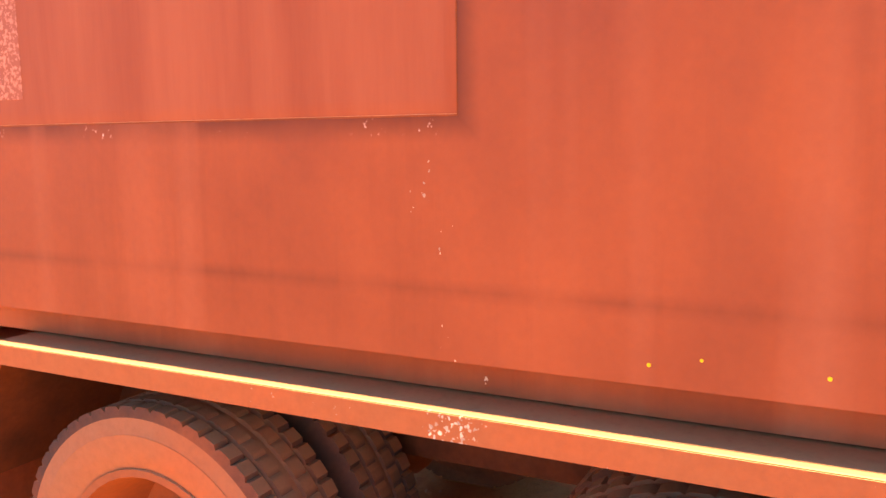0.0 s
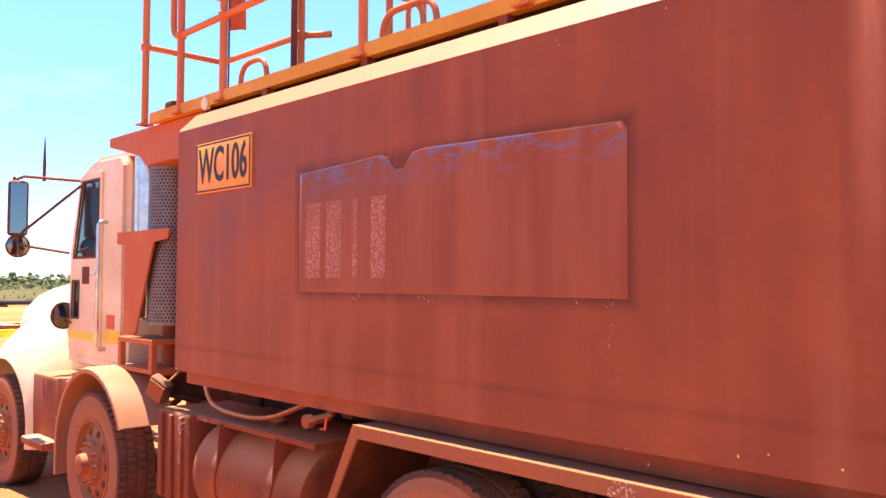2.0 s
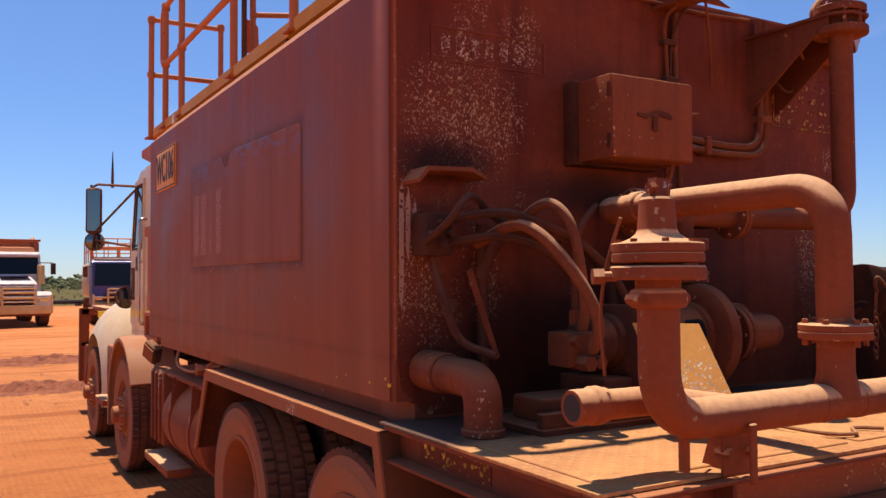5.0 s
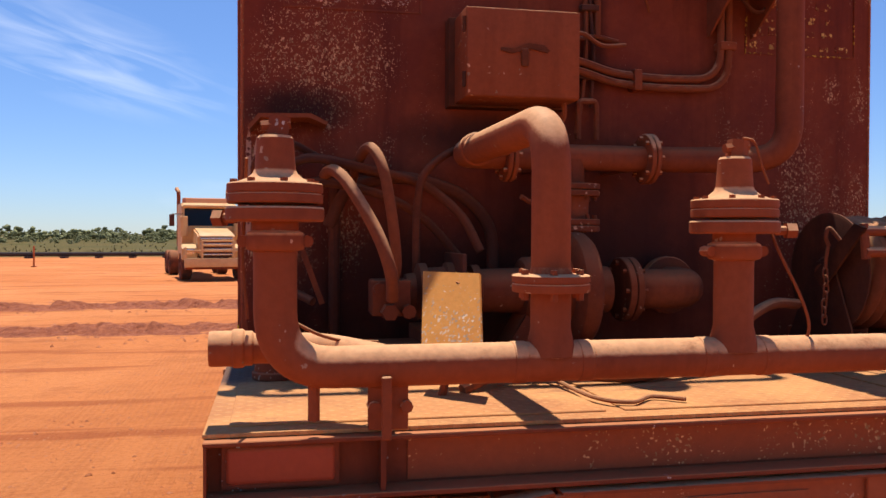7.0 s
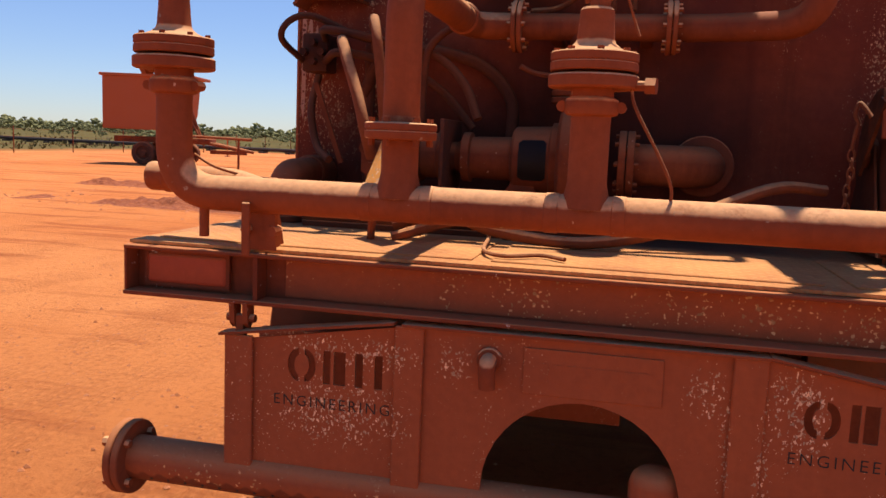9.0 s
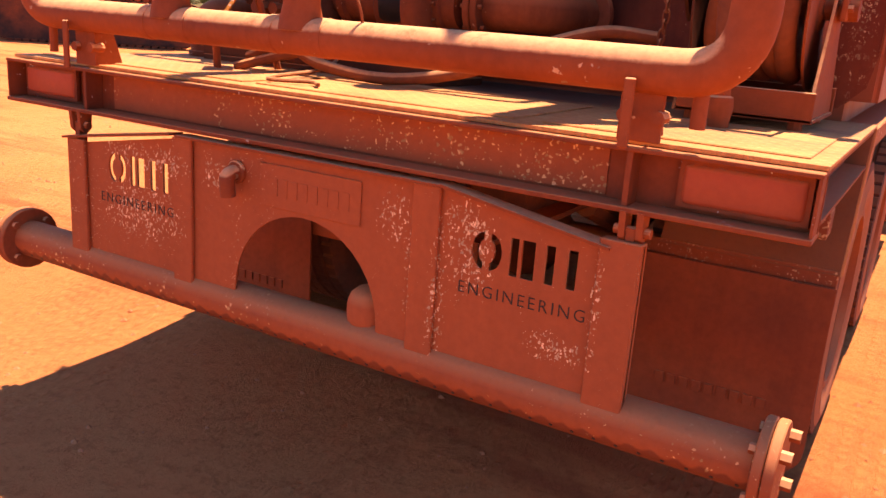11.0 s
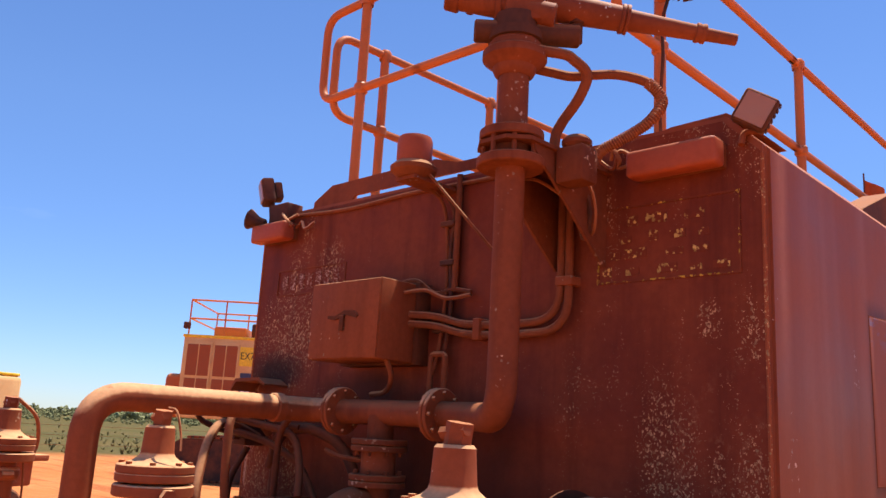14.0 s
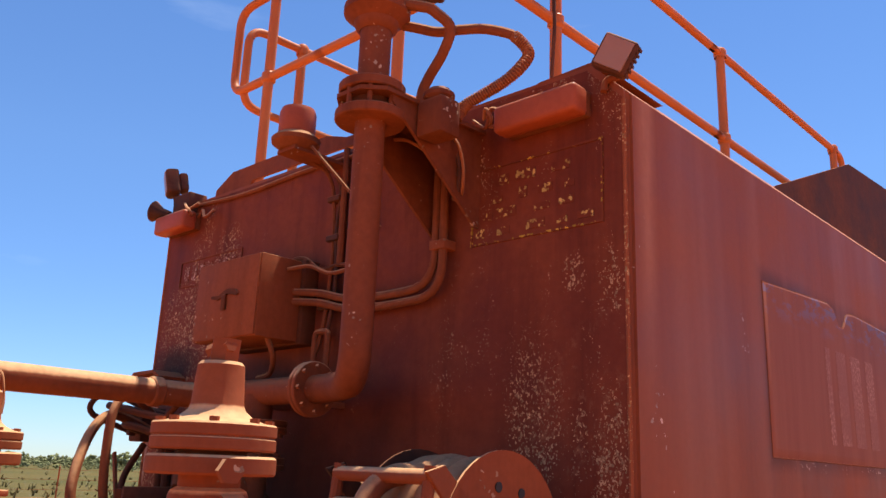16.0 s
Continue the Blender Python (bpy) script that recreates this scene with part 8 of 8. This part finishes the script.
def build_trailer():
    t = thing("rusty_trailer", (0, 0, 0), "rusty tipping trailer with drawbar standing in the yard", "trailer")
    part("tray", prism(B(), [(-3.6, 1.5), (-3.6, 3.75), (-0.1, 3.75), (-0.25, 2.2), (-0.5, 1.5)], "x", -1.2, 1.2, 0.04), "redtank", t)
    part("tray_lip", boxed(-1.28, 1.28, -3.7, 0.30, 3.72, 3.84, 0.02), "redtank", t)
    part("chassis", box(box(B(), -0.5, 0.5, -3.4, 0.8, 0.95, 1.2, 0.03), -0.12, 0.12, 0.7, 2.3, 0.55, 0.72, 0.02), "steel", t)
    part("drawbar", tube(tube(B(), [(-0.45, 0.2, 1.1), (0, 2.6, 0.68)], 0.07, 8), [(0.45, 0.2, 1.1), (0, 2.6, 0.68)], 0.07, 8), "steel", t)
    part("hoist", tube(tube(B(), [(0, 0.3, 1.1), (0, -0.2, 2.4)], 0.09, 10), [(0.3, 0.5, 0.9), (0.2, -0.1, 1.9)], 0.05, 8), "steel", t)
    for yy in (-0.6, -1.9):
        for s in (-1, 1):
            part("wheel", far_wheel(B(), s * 0.95, yy, 0.5, 0.5, 0.2, s), "tyre", t)
    x, y = -19.0, 30.5
    t.matrix_basis = at(x, y, ground_z(x, y)) @ Matrix.Rotation(radians(-78), 4, "Z")
    st = thing("pipe_stand", (0, 0, 0), "long rusty pipe laid on a thin stand", "pipe stand")
    part("pipe", tube(B(), [(-3.0, 0, 1.32), (1.2, 0, 1.25)], 0.06, 8), "steel", st)
    part("stand_leg", tube(B(), [(0.6, 0, 0), (0.6, 0, 1.24)], 0.05, 8), "steel", st)
    part("stand_leg", tube(B(), [(-2.4, 0, 0), (-2.4, 0, 1.3)], 0.05, 8), "steel", st)
    st.matrix_basis = at(-17.0, 29.5, ground_z(-17, 29.5))


build_trailer()


def build_marker_posts():
    first = thing("marker_post", (0, 0, 0), "thin orange marker post standing in the yard", "marker post", "marker posts")
    part("post", cyl(B(), (0, 0, 0), (0, 0, 1.05), 0.045, seg=8), "orange_dull", first)
    part("foot", cyl(B(), (0, 0, 0), (0, 0, 0.05), 0.16, seg=12), "redtank", first)
    spots = ((-13.0, 42.5), (-18.6, 43.0), (-25.0, 45.0), (9.0, 48.0))
    first.matrix_basis = at(spots[0][0], spots[0][1], ground_z(*spots[0]))
    for x, y in spots[1:]:
        copy_thing(first, at(x, y, ground_z(x, y)))


build_marker_posts()


def build_pipeline():
    """Long black pipe on sleepers at the edge of the yard."""
    p = thing("pipeline", (0, 58, 0), "long black pipe lying on sleepers along the yard edge", "pipeline")
    part("pipe", tube(B(), [(-90 + i * 6, 58.5 + 1.2 * math.sin(i * 0.5), 0.22) for i in range(36)], 0.14, 8), "wood", p)
    bm = B()
    for i in range(90):
        x = -88 + i * 2.2
        yy = 58.5 + 1.2 * math.sin((x + 90) / 6 * 0.5)
        box(bm, x, x + 0.35, yy - 0.5, yy + 0.5, -0.08, 0.08)
    tagged(part("sleeper", bm, "wood", p), kind="stuff")


build_pipeline()


def build_excavator():
    e = thing("excavator", (0, 0, 0), "cream and orange mining excavator with louvred engine house", "excavator")
    L = 5.6
    part("house", boxed(-L / 2, L / 2, -1.7, 1.7, 1.75, 4.10, 0.06), "exc", e, "cream engine house")
    part("yellow_edge", boxed(-L / 2 - 0.02, L / 2 + 0.02, -1.73, 1.73, 4.06, 4.14, 0.01), "yellowclean", e)
    for k in range(2):
        x0 = -L / 2 + 0.12 + k * 0.84
        d = part("louvre_door", boxed(x0, x0 + 0.79, -1.735, -1.69, 1.9, 3.95, 0.01), "exc", e)
        for i in range(2):
            for j in range(2):
                bm = B()
                xa, za = x0 + 0.04 + i * 0.37, 1.98 + j * 0.98
                for q in range(11):
                    box(bm, xa, xa + 0.33, -1.76, -1.736, za + q * 0.082, za + q * 0.082 + 0.045, m=None)
                part("louvre", bm, "exc_red", d)
                part("louvre_back", boxed(xa, xa + 0.33, -1.742, -1.735, za, za + 0.9), "exc_red", d)
    part("unit_sign", boxed(-1.02, -0.30, -1.72, -1.70, 3.30, 3.85), "yellowclean", e, "yellow sign with black unit number")
    part("lettering", words("EX704", 0.30, at(-0.66, -1.722, 3.58) @ FACE_REAR, 0.002, 0.85), "blackpaint", e)
    part("name_board", boxed(-0.95, 0.2, -1.72, -1.70, 2.45, 3.10), "navy", e, "navy board with white bars")
    bm = B()
    for i in range(7):
        box(bm, -0.88 + i * 0.15, -0.77 + i * 0.15, -1.73, -1.72, 2.52, 2.80)
    part("white_bar", bm, "white", e)
    part("lower_bar", boxed(-0.3, 1.3, -1.72, -1.70, 2.0, 2.15), "blackpaint", e)
    part("counterweight", boxed(-L / 2 - 0.5, -L / 2 + 0.1, -1.5, 1.5, 1.75, 3.0, 0.15, 4), "orange_dull", e)
    bm = B()
    zt = 4.12
    for yy in (-1.62, 1.62):
        for i in range(5):
            tube(bm, [(-L / 2 + 0.1 + i * 1.1, yy, zt), (-L / 2 + 0.1 + i * 1.1, yy, zt + 1.05)], 0.028, 6)
        for zz in (zt + 0.5, zt + 1.05):
            tube(bm, [(-L / 2 + 0.1, yy, zz), (-L / 2 + 4.5, yy, zz)], 0.028, 6)
    for zz in (zt + 0.5, zt + 1.05):
        tube(bm, [(-L / 2 + 0.1, -1.62, zz), (-L / 2 + 0.1, 1.62, zz)], 0.028, 6)
    part("handrail", bm, "orange", e, "orange handrails")
    part("roof_box", boxed(-2.0, -1.0, -1.3, -0.2, 4.13, 4.45, 0.04), "orange", e)
    part("roof_drum", cyl(B(), (-0.5, -0.9, 4.13), (-0.5, -0.9, 4.6), 0.4, seg=18, edge=0.03), "black", e)
    part("cab_block", boxed(0.3, 2.4, -1.5, 1.2, 4.13, 4.75, 0.05), "orange", e)
    part("roof_lamp", boxed(-L / 2 - 0.05, -L / 2 + 0.15, -1.75, -1.6, 4.3, 4.5, 0.03), "black", e)
    part("turret", cyl(B(), (0, 0, 1.25), (0, 0, 1.78), 1.1, seg=24), "steel", e)
    for yy in (-1.5, 1.5):
        tr = []
        for i in range(24):
            a = i * math.tau / 24
            tr.append((2.3 * (1 if math.cos(a) > 0 else -1) + 0.58 * math.cos(a), 0.62 + 0.58 * math.sin(a)))
        part("track", prism(B(), tr, "y", yy - 0.35, yy + 0.35, 0.03), "black", e)
        bm = B()
        for i in range(22):
            for z in (0.0, 1.2):
                box(bm, -2.3 + i * 0.21, -2.3 + i * 0.21 + 0.15, yy - 0.38, yy + 0.38, z, z + 0.06)
        part("track_shoe", bm, "steel", e)
    x, y = -20.2, 14.2
    e.matrix_basis = at(x - 0.4, y, ground_z(x, y)) @ Matrix.Rotation(radians(44), 4, "Z") @ Matrix.Diagonal((1, 1, 1.06, 1))


build_excavator()


def build_plant():
    """Cream machine with a red beacon at the edge of the yard."""
    t = thing("lighting_plant", (0, 0, 0), "cream trailer plant with a red-topped beacon", "machine")
    part("body", boxed(-0.7, 0.7, -0.75, 0.75, 1.3, 2.45, 0.08, 3), "exc", t)
    part("yellow_edge", boxed(-0.66, 0.66, -0.71, 0.71, 2.45, 2.50, 0.02), "yellowclean", t)
    part("chassis", boxed(-0.8, 0.8, -1.1, 1.1, 0.75, 1.3, 0.04), "pipe", t)
    part("outrigger", boxed(-1.0, 1.0, 0.6, 1.2, 1.15, 1.25, 0.02), "pipe", t)
    part("beacon_base", cyl(B(), (0.0, 0.35, 2.49), (0.0, 0.35, 2.64), 0.11, seg=16, edge=0.01), "black", t)
    part("beacon", cyl(B(), (0.0, 0.35, 2.64), (0.0, 0.35, 2.76), 0.085, seg=16, edge=0.03), "beacon_red", t)
    part("hanging_hose", tube(B(), smooth_path([(0.5, 0.9, 2.1), (0.6, 1.2, 1.8), (0.55, 1.3, 1.3), (0.4, 1.1, 0.9)]), 0.03, 8), "hose", t)
    for yy in (-0.5, 0.5):
        for s in (-1, 1):
            part("wheel", far_wheel(B(), s * 0.85, yy, 0.38, 0.38, 0.13, s), "tyre", t)
    x, y = -10.75, 1.55
    t.matrix_basis = at(x, y, ground_z(x, y)) @ Matrix.Rotation(radians(20), 4, "Z") @ Matrix.Diagonal((0.9, 0.9, 0.88, 1))


build_plant()


def build_fence():
    """Thin wire fence at the edge of the grass."""
    f = thing("field_fence", (-40, 10, 0), "thin wire fence with steel posts at the field edge", "fence")
    for i in range(22):
        x, y = -37.0 + 0.4 * i, -20 + 4.2 * i
        part("post", cyl(B(), (x, y, -0.1), (x, y, 1.35), 0.03, seg=6), "steel", f)
    bm = B()
    for z in (0.4, 0.8, 1.2):
        tube(bm, [(-37.0, -20, z), (-37.0 + 0.4 * 21, -20 + 4.2 * 21, z)], 0.008, 4)
    part("wire", bm, "steel", f)


build_fence()


def build_scrub():
    """Low scrub and small trees along the horizon."""
    rng = random.Random(11)
    verts, faces = [], []
    ico = bmesh.new()
    bmesh.ops.create_icosphere(ico, subdivisions=1, radius=1.0)
    iv = [v.co.copy() for v in ico.verts]
    fi = [[v.index for v in f.verts] for f in ico.faces]
    ico.free()
    for i in range(3600):
        ang = radians(rng.uniform(-75, 150))
        d = rng.uniform(230, 340) if i % 3 else rng.uniform(140, 235)
        cx, cy = -math.sin(ang) * d, math.cos(ang) * d
        h = rng.uniform(1.4, 3.0) if rng.random() < 0.8 else rng.uniform(3.0, 4.6)
        if i % 3 == 0:
            h = rng.uniform(0.5, 1.3)
        w = h * rng.uniform(0.55, 1.0)
        for k in range(rng.randint(16, 22)):
            a, q = rng.uniform(0, math.tau), rng.uniform(0, 1) ** 0.6
            zz = h * (0.12 + 0.78 * rng.uniform(0, 1) * (1 - 0.45 * q * q))
            r = h * rng.uniform(0.08, 0.17)
            ox, oy = cx + w * q * math.cos(a), cy + w * q * math.sin(a)
            n0 = len(verts)
            for v in iv:
                j = rng.uniform(0.65, 1.3)
                verts.append((ox + v.x * r * 1.3 * j, oy + v.y * r * 1.3 * j, zz + v.z * r * 1.05 * j))
            faces += [[n0 + t for t in f] for f in fi]
        n0 = len(verts)
        verts += [(cx - 0.09, cy, -0.1), (cx + 0.09, cy, -0.1), (cx + 0.05, cy, h * 0.6), (cx - 0.05, cy, h * 0.6), (cx, cy + 0.12, -0.1)]
        faces += [[n0, n0 + 1, n0 + 2, n0 + 3], [n0 + 1, n0 + 4, n0 + 2]]
    me = bpy.data.meshes.new("scrub")
    me.from_pydata(verts, [], faces)
    me.materials.append(M["leaf"])
    tagged(new("scrub", me), "low green scrub and small trees along the horizon", "scrub", kind="stuff")
    # grass tufts at the field edge
    verts, faces = [], []
    for i in range(2600):
        if i % 2:
            cx, cy = rng.uniform(-90, 70), 62 + rng.expovariate(0.05)
        else:
            cx, cy = -36 - rng.expovariate(0.06), rng.uniform(-30, 70)
        h = rng.uniform(0.12, 0.38)
        for k in range(5):
            a = rng.uniform(0, math.tau)
            b = Vector((math.cos(a), math.sin(a), 0)) * rng.uniform(0.1, 0.3)
            n0 = len(verts)
            s = Vector((-b.y, b.x, 0)).normalized() * 0.06
            c = Vector((cx, cy, -0.08))
            for p in (c - s, c + s, c + b + Vector((0, 0, h))):
                verts.append(tuple(p))
            faces.append([n0, n0 + 1, n0 + 2])
    me = bpy.data.meshes.new("grass_tufts")
    me.from_pydata(verts, [], faces)
    me.materials.append(leaf_mat("dry_grass", (0.15, 0.12, 0.05)))
    tagged(new("grass_tufts", me), "dry grass tufts at the edge of the yard", "grass", kind="stuff")


build_scrub()


def build_stones():
    """Loose pebbles and clods on the yard."""
    rng = random.Random(5)
    verts, faces = [], []
    for i in range(11000):
        x, y = rng.uniform(-9, 8), rng.uniform(-6, 18)
        r = 0.006 + 0.016 * rng.random() ** 3
        if i % 3 == 0:
            x, y = rng.choice((rng.uniform(1.3, 4.5), rng.uniform(-4.5, -1.3))), rng.uniform(-3.5, 5)
        if i % 12 == 0:
            r = 0.02 + 0.035 * rng.random() ** 2
            y = rng.choice((12.3, 17.3)) + rng.gauss(0, 1.0)
            x = rng.uniform(-14, 3)
        z = ground_z(x, y)
        n0 = len(verts)
        for dx, dy, dz in ((1, 0, 0), (-1, 0, 0), (0, 1, 0), (0, -1, 0), (0, 0, 1), (0, 0, -1)):
            j = rng.uniform(0.6, 1.2) * r
            verts.append((x + dx * j, y + dy * j, z + dz * j * 0.7))
        faces += [[n0 + a, n0 + b, n0 + c] for a, b, c in ((0, 2, 4), (2, 1, 4), (1, 3, 4), (3, 0, 4), (2, 0, 5), (1, 2, 5), (3, 1, 5), (0, 3, 5))]
    me = bpy.data.meshes.new("pebbles")
    me.from_pydata(verts, [], faces)
    me.materials.append(M["redtank"])
    tagged(new("pebbles", me), "loose red clods and pebbles on the yard", "pebbles", kind="stuff")


build_stones()


def build_windrow(y0, x0, x1, h, seed):
    """A long low heap of loose soil left by a grader."""
    verts, faces = [], []
    nx, ny = int((x1 - x0) / 0.07), 30
    for j in range(ny + 1):
        for i in range(nx + 1):
            x = x0 + (x1 - x0) * i / nx
            v = -1.25 + 2.5 * j / ny
            y = y0 + v + 0.35 * noise.noise((x * 0.35, seed, 0))
            ends = smoothstep(x0, x0 + 0.6, x) * (1 - smoothstep(x1 - 0.6, x1, x))
            gap = smoothstep(-0.38, -0.1, noise.noise((x * 0.3 + 7, seed * 3, 1)))
            lump = 0.75 + 0.7 * noise.noise((x * 1.7, y * 1.7, seed)) + 0.45 * noise.noise((x * 5, y * 5, seed + 3)) + 0.25 * noise.noise((x * 12, y * 12, seed + 5))
            d = v / 0.58
            verts.append((x, y, ground_z(x, y) - 0.03 + h * ends * gap * math.exp(-d * d) * max(lump, 0.1)))
    w = nx + 1
    for j in range(ny):
        for i in range(nx):
            faces.append((j * w + i, j * w + i + 1, (j + 1) * w + i + 1, (j + 1) * w + i))
    me = bpy.data.meshes.new("soil_windrow")
    me.from_pydata(verts, [], faces)
    me.materials.append(M["soil"])
    tagged(new("soil_windrow", me), "long low heap of loose red soil", "soil heap", "soil windrows")


build_windrow(12.3, -13.0, 2.5, 0.18, 2)
build_windrow(17.3, -15.0, 1.5, 0.18, 5)


def build_mast():
    """Thin lattice mast far off on the horizon."""
    t = thing("radio_mast", (0, 0, 0), "thin grey lattice mast far off on the horizon", "mast")
    bm = B()
    for dx, dy in ((-0.5, 0), (0.5, 0), (0, 0.8)):
        tube(bm, [(dx, dy, 0), (dx * 0.3, dy * 0.3, 11)], 0.08, 5)
    for k in range(10):
        a, b = 1 - 0.07 * k, 1 - 0.07 * (k + 1)
        tube(bm, [(-0.5 * a, 0, k * 1.1), (0.5 * b, 0, k * 1.1 + 1.1)], 0.05, 4)
    part("lattice", bm, "steel", t)
    t.matrix_basis = at(-128, 300, -0.1)


build_mast()
